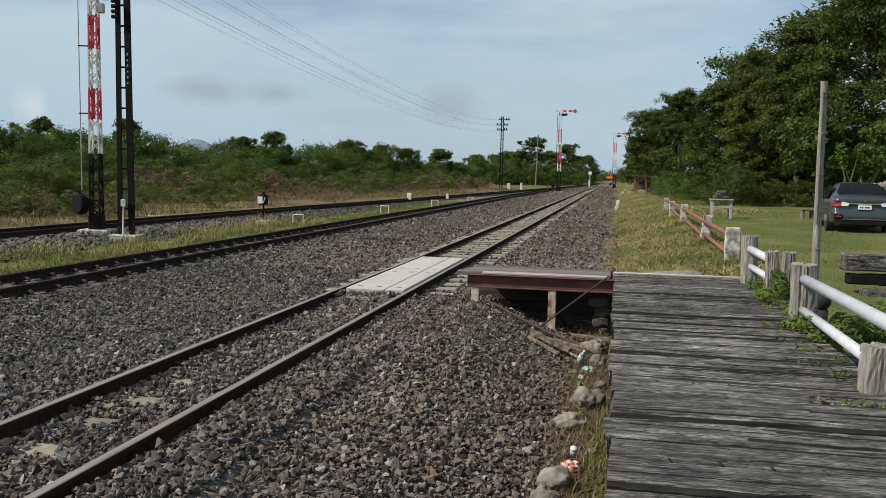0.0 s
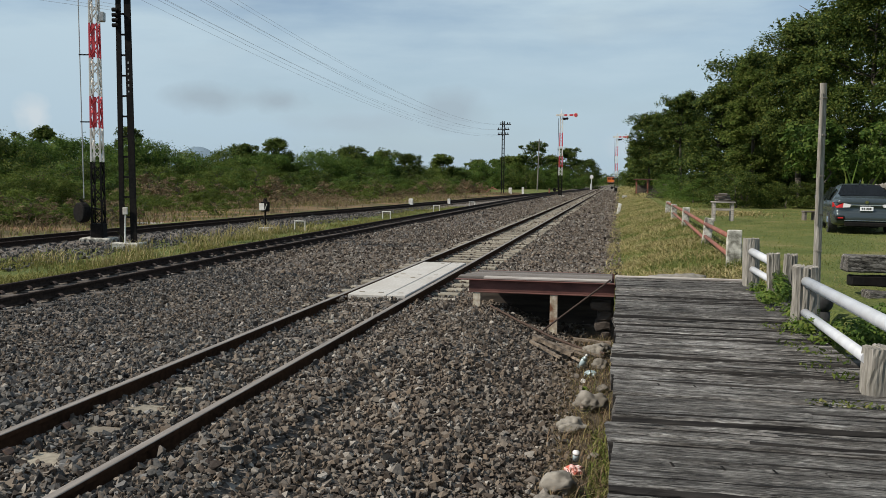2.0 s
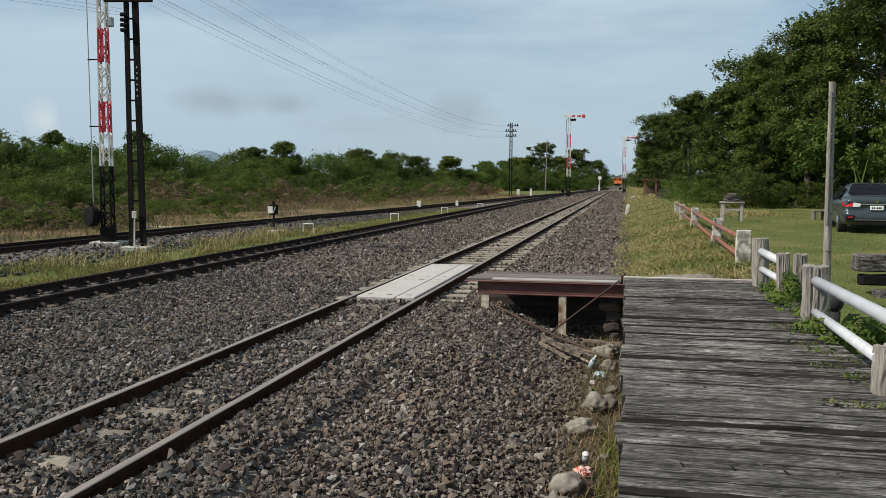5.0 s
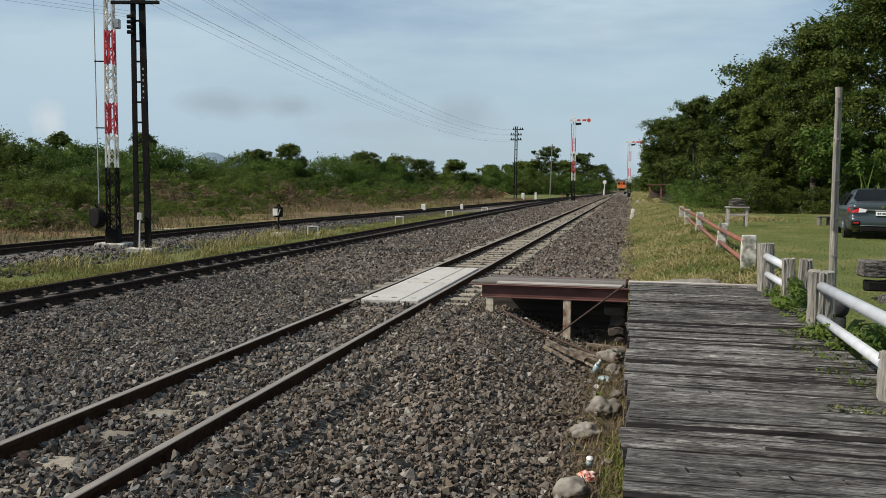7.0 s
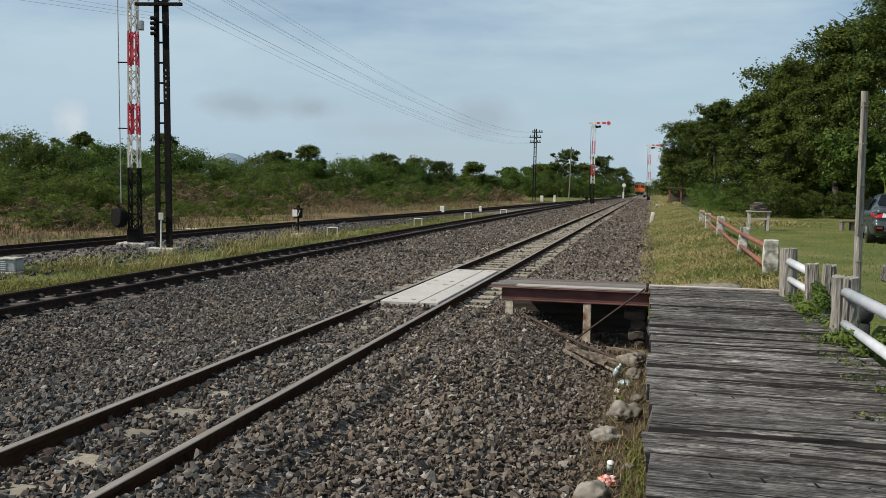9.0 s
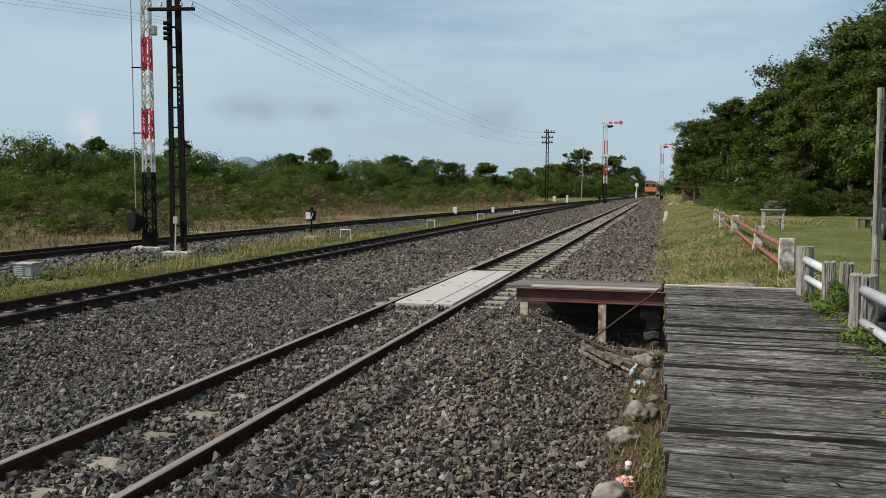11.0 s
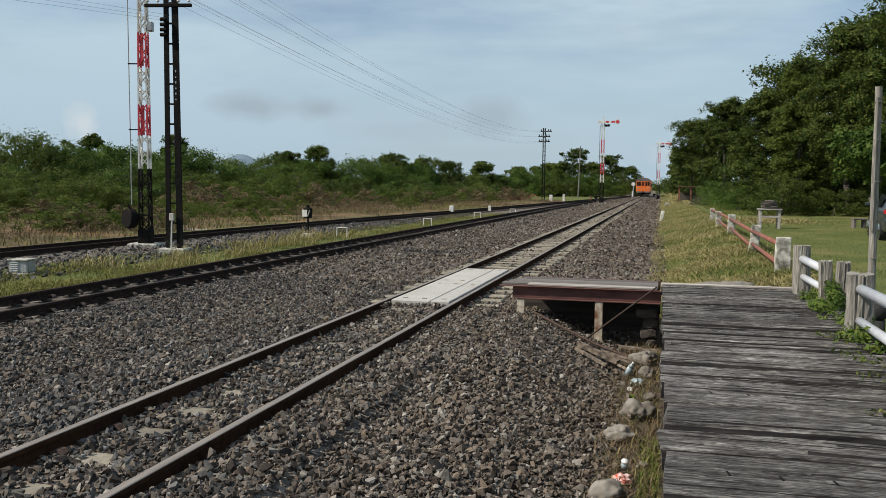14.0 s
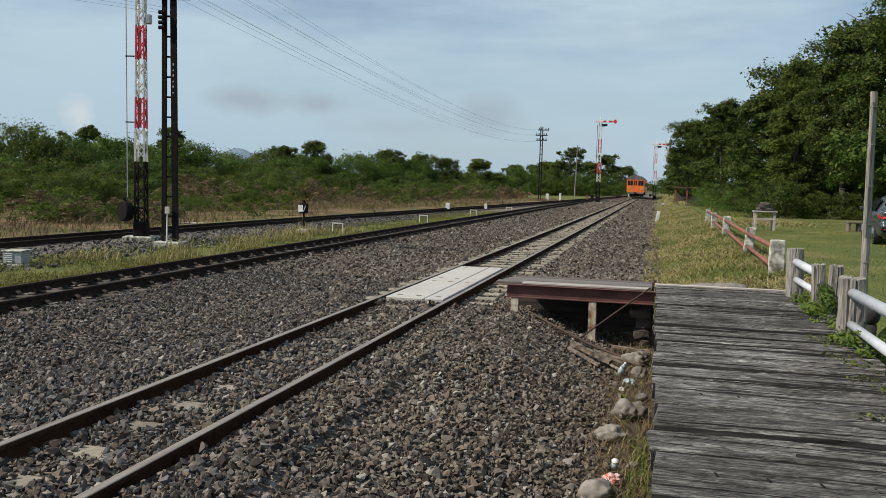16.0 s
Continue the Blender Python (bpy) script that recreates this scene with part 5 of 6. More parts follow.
POLE_FAR = (-15.3, 114.8)
for z, x, zf, xf in ((6.78, 0.52, 7.7, 0.7), (6.7, 0.2, 7.65, 0.3), (6.95, 0.42, 7.8, 0.5), (7.5, 0.72, 8.4, 0.7), (7.5, 0.42, 8.4, 0.35), (7.5, -0.72, 8.4, -0.7), (8.05, 0.72, 9.05, 0.6), (8.05, 0.42, 9.05, 0.3), (8.05, -0.42, 9.05, -0.5)):
    wire((-13.5 + x, 21.8 + 0.17 * x, z), (POLE_FAR[0] + xf, POLE_FAR[1], zf + 0.1), 1.5 + 0.1 * (x > 0.5))
for z, zf in ((6.25, 5.8), (6.33, 6.15), (6.42, 6.6)):
    wire((-13.68, 21.75, z), (-30.6, -9.2, zf), 0.1)


def far_pole():
    t = thing("telegraph_pole", "dark twin-rail telegraph pole with three crossarms", "telegraph pole", (POLE_FAR[0], POLE_FAR[1], -0.1))
    for s in (-0.16, 0.16):
        bm = bmesh.new()
        bar(bm, (s, 0, -0.2), (s * 0.8, 0, 9.6), 0.12)
        part("upright", bm, M_BLACK, t)
    for k in range(15):
        bm = bmesh.new()
        box(bm, (-0.15, -0.04, 0.5 + k * 0.6), (0.15, 0.04, 0.56 + k * 0.6))
        part("rung", bm, M_BLACK, t)
    for z, w, o in ((9.1, 0.75, 0.25), (8.4, 0.8, 0), (7.75, 0.75, 0)):
        bm = bmesh.new()
        box(bm, (-w + o, -0.1, z), (w + o, 0, z + 0.12))
        for x in (-0.8, -0.4, 0.4, 0.8):
            tube(bm, (x * w + o, -0.05, z + 0.1), (x * w + o, -0.05, z + 0.34), 0.06, 8)
        part("crossarm", bm, M_BLACK, t)
    bm = bmesh.new()
    tube(bm, (0, 0, 0), (0.2, 0, 8.9), 0.12, 8, 0.08)
    tube(bm, (-0.5, 0, 8.5), (0.7, 0, 8.5), 0.06, 6)
    ob = part("telegraph_pole", bm, M_POST_WOOD)
    ob.matrix_basis = pose(-13.9, 150, -0.1)
    tagged(ob, "plain grey pole before the far trees", "telegraph pole")


far_pole()


def semaphore(x, y, top, label, arm_side=1):
    t = thing("semaphore_signal", label, "semaphore signal", (x, y, float(height(x, y))))
    w = 0.42
    cuts = [(0.5, 2.6, M_BLACK), (2.6, 3.6, M_WHITE), (3.6, 5.0, M_RED), (5.0, 6.2, M_WHITE), (6.2, 7.9, M_RED), (7.9, top, M_WHITE)]
    for a, b, m in cuts:
        bm = bmesh.new()
        lattice(bm, w, w * 0.7, 0, top, a, b, 0.09, 0.07, 0.45)
        part("lattice_section", bm, m, t)
    bm = bmesh.new()
    box(bm, (-0.6, -0.5, -0.3), (0.6, 0.5, 0.1), 0.03)
    part("footing", bm, M_CONCRETE, t)
    bm = bmesh.new()
    box(bm, (-0.26, -0.26, 0.1), (0.26, 0.26, 0.75), 0.03)
    bar(bm, (-0.7, 0, 0.95), (0, 0, 0.75), 0.1)
    tube(bm, (-0.68, -0.12, 0.8), (-0.68, 0.12, 0.8), 0.22, 14)
    part("counterweight", bm, M_BLACK, t)
    bm = bmesh.new()
    tube(bm, (-0.36, 0, 0.9), (-0.36, 0, top - 0.6), 0.03, 6)
    part("signal_rod", bm, M_BLACK, t)
    z = top - 0.25
    for a, b, m in ((-0.7, 0.35, M_WHITE), (0.35, 0.7, M_RED), (0.7, 1.0, M_WHITE), (1.0, 1.55, M_RED)):
        bm = bmesh.new()
        box(bm, (a, -0.36, z - 0.12), (b, -0.32, z + 0.12), 0.005)
        part("arm_plate", bm, m, t)
    bm = bmesh.new()
    tube(bm, (1.75, -0.37, z), (1.75, -0.31, z), 0.3, 20)
    tip = part("arm_disc", bm, M_WHITE, t)
    bm = bmesh.new()
    tube(bm, (1.75, -0.39, z), (1.75, -0.372, z), 0.21, 20)
    part("disc_centre", bm, M_RED, tip)
    bm = bmesh.new()
    box(bm, (0.2, -0.34, z - 0.6), (0.55, -0.1, z - 0.3), 0.03)
    tube(bm, (0.7, -0.3, z - 0.42), (0.7, -0.1, z - 0.42), 0.16, 12)
    part("lamp_case", bm, M_BLACK, t)
    bm = bmesh.new()
    tube(bm, (0, 0, top), (0, 0, top + 0.45), 0.07, 8, 0.02)
    part("finial", bm, M_WHITE, t)


semaphore(-7.2, 108.5, 10.3, "red and white lattice semaphore with its arm level")
semaphore(-0.5, 151.0, 9.7, "pale far semaphore signal with its arm level")


def point_indicator():
    t = thing("point_indicator", "small black point indicator lantern with white faces", "indicator", (-12.9, 30.05, float(height(-12.9, 30.05))))
    bm = bmesh.new()
    box(bm, (-0.22, -0.18, -0.1), (0.22, 0.18, 0.16), 0.02)
    part("footing", bm, M_CONCRETE, t)
    bm = bmesh.new()
    tube(bm, (0, 0, 0.1), (0, 0, 0.75), 0.035, 10)
    part("post", bm, M_BLACK, t)
    bm = bmesh.new()
    box(bm, (-0.13, -0.13, 0.75), (0.13, 0.13, 1.12), 0.02)
    tube(bm, (0, 0, 1.1), (0, 0, 1.24), 0.09, 12, 0.05)
    lamp = part("lantern", bm, M_BLACK, t)
    bm = bmesh.new()
    box(bm, (-0.17, -0.15, 0.8), (0.02, -0.134, 1.06), 0.004)
    part("face_plate", bm, M_WHITE, lamp, "white face plate")
    bm = bmesh.new()
    bar(bm, (0.05, -0.15, 0.82), (0.13, -0.15, 1.04), 0.05, 0.012)
    part("stripe", bm, M_WHITE, lamp, "white slanting stripe")


point_indicator()

for x, y in ((-11.9, 31.0), (-11.3, 41.3), (-10.6, 50.0), (-9.9, 58.5)):
    bm = bmesh.new()
    w, h = 0.2, 0.38
    for p, q in (((-w, 0, -0.1), (-w, 0, h)), ((w, 0, -0.1), (w, 0, h)), ((-w - 0.02, 0, h), (w + 0.02, 0, h))):
        tube(bm, p, q, 0.02, 8)
    ob = part("pulley_frame", bm, M_WHITE)
    ob.matrix_basis = pose(x, y, float(height(x, y)), 0, 0, rng.normal(0, 4))
    tagged(ob, "small white pipe frame carrying signal wires", "wire frame", "signal wire frames")


def cabinet():
    x, y = -13.45, 15.75
    t = thing("trackside_cabinet", "small pale grey louvred cabinet on a concrete pad", "cabinet", (x, y, float(height(x, y))), 8)
    bm = bmesh.new()
    box(bm, (-0.24, -0.2, 0.06), (0.24, 0.2, 0.36), 0.012)
    body = part("body", bm, M_GREY_METAL, t)
    bm = bmesh.new()
    box(bm, (-0.27, -0.23, 0.36), (0.27, 0.23, 0.4), 0.008)
    part("lid", bm, M_CONCRETE, t)
    for k in range(5):
        bm = bmesh.new()
        box(bm, (-0.19, -0.222, 0.1 + k * 0.05), (0.02, -0.204, 0.125 + k * 0.05), 0.003)
        part("louvre", bm, M_GREY_METAL, body)
    bm = bmesh.new()
    box(bm, (-0.32, -0.28, -0.15), (0.32, 0.28, 0.06), 0.02)
    part("pad", bm, M_CONCRETE, t)
    t.scale = (0.86, 0.86, 0.86)


cabinet()


def marker(x, y, w, h, label, material=M_WHITE, lean=0.0):
    bm = bmesh.new()
    box(bm, (-w / 2, -w * 0.3, -0.2), (w / 2, w * 0.3, h), 0.02)
    ob = part("marker_post", bm, material)
    ob.matrix_basis = pose(x, y, float(height(x, y)), 0, lean, 0)
    tagged(ob, label, "marker post", "trackside markers")


marker(0.0, 52.5, 0.2, 0.62, "leaning white concrete marker in the bank grass", lean=9)
marker(-14.4, 116.0, 0.42, 0.9, "white board marker near the far pole")
marker(-12.9, 118.0, 0.3, 1.0, "white marker post near the far pole")
marker(-9.6, 122.0, 0.22, 0.7, "orange-topped marker by the far turnout", M_RED_PIPE)
marker(-13.0, 66.0, 0.22, 0.5, "low pale marker beside the siding")
marker(-14.6, 60.0, 0.3, 0.55, "small white marker beside the siding")
marker(-3.0 - 2.2, 165.0, 0.25, 1.3, "pale post beside the far track")
marker(0.6, 90.0, 0.5, 0.25, "low concrete drain block by the track", M_CONCRETE)


def disc_sign():
    t = thing("disc_sign", "round white disc sign on a thin post", "sign", (-5.3, 172.0, -0.2))
    bm = bmesh.new()
    tube(bm, (0, 0, 0), (0, 0, 2.3), 0.06, 8)
    part("post", bm, M_WHITE, t)
    bm = bmesh.new()
    tube(bm, (0, -0.1, 2.6), (0, -0.05, 2.6), 0.38, 20)
    part("disc", bm, M_WHITE, t)


disc_sign()


def loose_board():
    bm = bmesh.new()
    box(bm, (-0.75, -0.06, 0.0), (0.75, 0.06, 0.05), 0.008)
    ob = part("board", bm, M_WHITE)
    ob.matrix_basis = pose(-19.8, 34.0, float(height(-19.8, 34.0)) + 0.01, 0, 0, 6)
    tagged(ob, "pale board lying in the dry grass", "board")


loose_board()


# ---- car, bench, timbers ----
M_CAR = surface("grey_blue_car_paint", (0.07, 0.085, 0.09), (0.078, 0.094, 0.1), 2, 0.25, 0, metal=0.6)
M_TYRE = surface("tyre_rubber", (0.012, 0.012, 0.012), (0.025, 0.025, 0.025), 20, 0.9, 0.1)
M_LAMP_RED = surface("red_lamp_lens", (0.35, 0.015, 0.015), (0.42, 0.02, 0.02), 5, 0.15, 0)
M_LAMP_CLEAR = surface("clear_lamp_lens", (0.6, 0.58, 0.58), (0.7, 0.68, 0.68), 5, 0.15, 0)
M_CHROME = surface("chrome", (0.6, 0.6, 0.6), (0.65, 0.65, 0.65), 5, 0.12, 0, metal=1.0)
M_PLATE = surface("number_plate", (0.75, 0.75, 0.75), (0.8, 0.8, 0.8), 5, 0.4, 0)


def car():
    t = thing("car", "dark blue-grey saloon car parked on the grass, seen from behind", "car", (6.56, 25.0, 0.6), -6)
    t.scale = (0.955, 0.955, 0.94)
    t.location.z = float(height(6.6, 26.5)) - 0.025
    # cross-sections from the tail forwards: y, half width at belt, belt height, roof half width, roof height, sill
    rows = [(0.0, 0.74, 0.93, 0.66, 1.0, 0.3), (0.05, 0.8, 0.96, 0.7, 1.045, 0.26), (0.22, 0.85, 0.98, 0.72, 1.07, 0.22), (0.48, 0.865, 0.985, 0.7, 1.09, 0.2), (0.62, 0.865, 0.985, 0.66, 1.14, 0.2), (0.9, 0.867, 0.98, 0.62, 1.28, 0.19),
            (1.2, 0.868, 0.975, 0.58, 1.405, 0.18), (1.55, 0.87, 0.97, 0.57, 1.46, 0.18), (2.0, 0.87, 0.965, 0.575, 1.48, 0.18), (2.5, 0.87, 0.955, 0.57, 1.44, 0.18), (2.8, 0.868, 0.95, 0.585, 1.3, 0.18), (3.15, 0.865, 0.94, 0.62, 1.08, 0.18),
            (3.6, 0.85, 0.9, 0.66, 0.97, 0.18), (4.2, 0.8, 0.78, 0.6, 0.84, 0.22), (4.42, 0.66, 0.62, 0.5, 0.68, 0.3)]
    bm = bmesh.new()
    rings = []
    for k, (y, wb, hb, wr, hr, sl) in enumerate(rows):
        # the bumper stands out below the boot lid, the lid leans forward to its lip
        shift = (0.02, -0.1, -0.115, -0.1, -0.02, 0.0, -0.03, -0.02, 0.0, 0.0) if k < 2 else (0,) * 10
        pts = [(wb * 0.9, sl), (wb * 0.98, sl + 0.1), (wb * 1.0, 0.48), (wb * 1.0, 0.62), (wb * 0.99, 0.68), (wb, hb - 0.16), (wb * 0.97, hb), (wr + 0.02, hb + (hr - hb) * 0.8), (wr * 0.82, hr), (wr * 0.4, hr + 0.014)]
        half = [(x, y + dy, z) for (x, z), dy in zip(pts, shift)]
        rings.append([bm.verts.new(p) for p in half + [(-x, yy, z) for x, yy, z in half[::-1]]])
    n = len(rings[0])
    for a, b in zip(rings, rings[1:]):
        for i in range(n):
            j = (i + 1) % n
            bm.faces.new((a[i], a[j], b[j], b[i]))
    # the tail is closed in strips from side to side, so that it keeps its shape
    for i in range(n // 2 - 1):
        bm.faces.new((rings[0][i], rings[0][n - 1 - i], rings[0][n - 2 - i], rings[0][i + 1]))
    bm.faces.new(rings[-1])
    bmesh.ops.recalc_face_normals(bm, faces=bm.faces)
    body = part("body", bm, M_CAR, t, smooth=True)
    mod = body.modifiers.new("rounding", "SUBSURF")
    mod.levels = mod.render_levels = 2
    bm = bmesh.new()
    vs = [bm.verts.new(p) for p in ((-0.64, 0.56, 1.118), (0.64, 0.56, 1.118), (0.67, 0.66, 1.16), (0.5, 1.22, 1.425), (-0.5, 1.22, 1.425), (-0.67, 0.66, 1.16))]
    bm.faces.new(vs)
    bmesh.ops.solidify(bm, geom=bm.faces[:], thickness=0.012)
    bmesh.ops.translate(bm, verts=bm.verts, vec=(0, -0.015, 0.02))
    part("rear_screen", bm, M_GLASS_DARK, body)
    for s in (-1, 1):
        for y0, y1, ya, yb in ((1.0, 1.85, 1.3, 1.85), (1.92, 3.0, 1.92, 2.55)):
            bm = bmesh.new()
            vs = [bm.verts.new(p) for p in ((s * 0.855, y0, 1.0), (s * 0.855, y1, 0.99), (s * 0.645, yb, 1.37), (s * 0.645, ya, 1.36))]
            bm.faces.new(vs)
            bmesh.ops.solidify(bm, geom=bm.faces[:], thickness=0.01)
            bmesh.ops.translate(bm, verts=bm.verts, vec=(s * 0.012, 0, 0))
            part("side_window", bm, M_GLASS_DARK, body)
        # wedge lamps that wrap round the corner, red outside and clear towards the lid
        for nm, outline, m in (("tail_lamp", ((0.86, 0.28, 0.8), (0.86, 0.28, 0.93), (0.76, -0.03, 0.94), (0.6, -0.045, 0.915), (0.62, -0.05, 0.79), (0.76, -0.03, 0.78)), M_LAMP_RED),
                               ("reversing_lens", ((0.6, -0.045, 0.915), (0.4, -0.05, 0.875), (0.44, -0.055, 0.8), (0.62, -0.05, 0.79)), M_LAMP_CLEAR)):
            bm = bmesh.new()
            front = [bm.verts.new((s * x, y - 0.012, z)) for x, y, z in outline]
            back = [bm.verts.new((s * x * 0.97, y + 0.05, z)) for x, y, z in outline]
            bm.faces.new(front)
            bm.faces.new(back[::-1])
            for i in range(len(front)):
                j = (i + 1) % len(front)
                bm.faces.new((front[i], front[j], back[j], back[i]))
            bmesh.ops.recalc_face_normals(bm, faces=bm.faces)
            part(nm, bm, m, t)
        bm = bmesh.new()
        box(bm, (min(s * 0.56, s * 0.8), -0.125, 0.42), (max(s * 0.56, s * 0.8), -0.02, 0.56), 0.03)
        pocket = part("fog_lamp_pocket", bm, M_BLACK, t)
        bm = bmesh.new()
        box(bm, (min(s * 0.6, s * 0.75), -0.135, 0.47), (max(s * 0.6, s * 0.75), -0.1, 0.51), 0.01)
        part("reflector", bm, M_LAMP_RED, pocket)
        for y in (0.95, 3.5):
            bm = bmesh.new()
            tube(bm, (s * 0.66, y, 0.31), (s * 0.882, y, 0.31), 0.31, 28)
            tyre = part("wheel", bm, M_TYRE, t)
            bm = bmesh.new()
            tube(bm, (s * 0.883, y, 0.31), (s * 0.892, y, 0.31), 0.21, 20)
            for k in range(5):
                a = k * 1.2566
                bar(bm, (s * 0.895, y, 0.31), (s * 0.895, y + 0.19 * math.cos(a), 0.31 + 0.19 * math.sin(a)), 0.05, 0.02)
            part("rim", bm, M_CHROME, tyre)
        bm = bmesh.new()
        box(bm, (s * 0.98 - 0.09, 2.85, 0.98), (s * 0.98 + 0.09, 2.98, 1.1), 0.03)
        part("mirror", bm, M_CAR, t)
    bm = bmesh.new()
    box(bm, (-0.56, -0.13, 0.25), (0.56, 0.1, 0.37), 0.02)
    part("diffuser", bm, M_BLACK, t)
    bm = bmesh.new()
    box(bm, (-0.58, -0.128, 0.405), (0.58, -0.1, 0.425), 0.006)
    part("bumper_trim", bm, M_CHROME, t)
    bm = bmesh.new()
    box(bm, (-0.17, -0.075, 0.7), (0.17, -0.03, 0.82), 0.006)
    plate = part("number_plate", bm, M_PLATE, t, "white plate with plain dark bars")
    for a, b in ((-0.13, -0.095), (-0.08, -0.045), (-0.01, 0.025), (0.035, 0.07), (0.08, 0.115)):
        bm = bmesh.new()
        box(bm, (a, -0.0785, 0.74), (b, -0.0752, 0.785))
        part("bar", bm, M_BLACK, plate)
    bm = bmesh.new()
    box(bm, (-0.4, -0.06, 0.845), (0.4, -0.02, 0.875), 0.008)
    part("boot_trim", bm, M_CHROME, t)
    bm = bmesh.new()
    tube(bm, (0, -0.055, 0.95), (0, -0.01, 0.96), 0.045, 14)
    part("badge", bm, M_CHROME, t, "plain chrome badge")
    bm = bmesh.new()
    bar(bm, (0, 1.45, 1.47), (0, 1.3, 1.56), 0.03, 0.05)
    part("aerial_fin", bm, M_CAR, t)


car()


def table_bench():
    x, y = 3.68, 32.3
    t = thing("wooden_table", "small weathered wooden table with a dark heap on top", "table", (x, y, float(height(x, y))))
    for sx in (-0.31, 0.31):
        for sy in (-0.22, 0.22):
            bm = bmesh.new()
            box(bm, (sx - 0.045, sy - 0.045, -0.05), (sx + 0.045, sy + 0.045, 0.66), 0.008)
            part("leg", bm, M_GREY_WOOD, t)
    for sy in (-0.24, 0.24):
        bm = bmesh.new()
        box(bm, (-0.31, sy - 0.02, 0.38), (0.31, sy + 0.02, 0.45), 0.006)
        part("stretcher", bm, M_GREY_WOOD, t)
    for k in range(4):
        bm = bmesh.new()
        box(bm, (-0.4, -0.32 + k * 0.16, 0.66), (0.4, -0.17 + k * 0.16, 0.7), 0.006)
        part("top_board", bm, M_GREY_WOOD, t)
    heap = thing("stacked_boards", "untidy dark stack of old boards on the table", "boards", (x, y, float(height(x, y)) + 0.702))
    g = np.random.default_rng(8)
    for k in range(6):
        bm = bmesh.new()
        half = 0.3 - 0.025 * k + g.uniform(-0.05, 0.05)
        box(bm, (-half, -0.2, 0.0), (half, 0.18, 0.045), 0.008)
        board = part("board", bm, (M_SLEEPER_WOOD, M_POST_WOOD_X)[k % 2], heap)
        board.matrix_basis = pose(g.uniform(-0.05, 0.05), g.uniform(-0.03, 0.03), k * 0.05, 0, g.uniform(-3, 3), g.uniform(-25, 25))
    x, y = 6.85, 33.5
    b = thing("garden_bench", "small grey weathered bench beside the trees", "bench", (x, y, float(height(x, y))), 12)
    b.scale = (0.8, 0.8, 0.8)
    bm = bmesh.new()
    box(bm, (-0.3, -0.18, 0.36), (0.3, 0.18, 0.43), 0.015)
    part("seat", bm, M_POST_WOOD_X, b)
    for s in (-0.22, 0.22):
        bm = bmesh.new()
        box(bm, (s - 0.05, -0.14, -0.05), (s + 0.06, 0.16, 0.36), 0.01)
        part("leg", bm, M_POST_WOOD_X, b)


table_bench()


def timber_bench():
    t = thing("timber_bench", "heavy bench of split weathered timbers on dark blocks", "bench", (2.85, 11.8, 0.36), 3)
    for lo, hi, m in (((0.0, -0.12, 0.24), (2.4, 0.12, 0.46), M_PLANK), ((0.08, -0.1, 0.06), (2.3, 0.1, 0.2), M_BLACK), ((0.2, -0.35, -0.2), (0.75, -0.12, 0.03), M_PLANK)):
        bm = bmesh.new()
        box(bm, lo, hi, 0.02)
        bmesh.ops.subdivide_edges(bm, edges=[e for e in bm.edges if e.calc_length() > 0.5], cuts=14)
        roughen(bm, 0.018, 6, lo[0])
        part("timber", bm, m, t)
    for x in (0.9, 2.0):
        bm = bmesh.new()
        box(bm, (x - 0.1, -0.13, -0.3), (x + 0.1, 0.13, 0.245), 0.015)
        part("block", bm, M_SLEEPER_WOOD, t)
    bm = bmesh.new()
    bmesh.ops.create_uvsphere(bm, u_segments=20, v_segments=12, radius=0.1)
    for v in bm.verts:
        v.co.z *= 1.15
    tube(bm, (0, 0, 0.09), (0, 0, 0.14), 0.04, 14)
    tube(bm, (0, 0, -0.4), (0, 0, -0.1), 0.07, 14)
    ob = part("black_pot", bm, M_TYRE, smooth=True)
    ob.matrix_basis = pose(2.2, 9.85, 0.64)
    ob.location.z = float(height(2.2, 9.85)) + 0.4
    tagged(ob, "rounded black pot behind the fence post", "pot")


timber_bench()


# ---- rocks and litter along the platform edge ----
def rock(x, y, r, label="rounded pale rock among dry stems by the platform", flat=0.75, sink=0.25):
    bm = bmesh.new()
    bmesh.ops.create_icosphere(bm, subdivisions=4, radius=r)
    for v in bm.verts:
        v.co *= 1 + 0.55 * noise.noise(v.co / r * 0.9 + Vector((x * 9, y * 5, 1))) + 0.22 * noise.noise(v.co / r * 2.6 + Vector((y, x, 4))) + 0.13 * noise.noise(v.co / r * 6 + Vector((x, y, 9)))
        v.co.z *= flat
    ob = part("rock", bm, M_ROCK, smooth=True)
    ob.matrix_basis = pose(x, y, float(height(x, y)) + r * flat * (1 - 2 * sink), 0, 0, rng.uniform(0, 360))
    tagged(ob, label, "rock", "rocks by the platform")


for x, y, r in ((-0.22, 8.25, 0.15), (-0.34, 7.5, 0.12), (-0.37, 5.95, 0.12), (-0.42, 5.58, 0.1), (-0.25, 10.9, 0.14), (-0.17, 10.2, 0.09), (-0.12, 9.0, 0.06), (-0.3, 8.6, 0.05), (-0.14, 6.8, 0.05), (-0.1, 5.0, 0.12), (-0.16, 11.2, 0.1), (-0.3, 4.6, 0.12)):
    rock(x, y, r)
rock(1.0, 14.2, 0.45, "flat pale boulder lying in the grass", 0.28, 0.3)
rock(8.6, 31.0, 0.42, "mottled grey stone among plants behind the car", 1.9, 0.2)


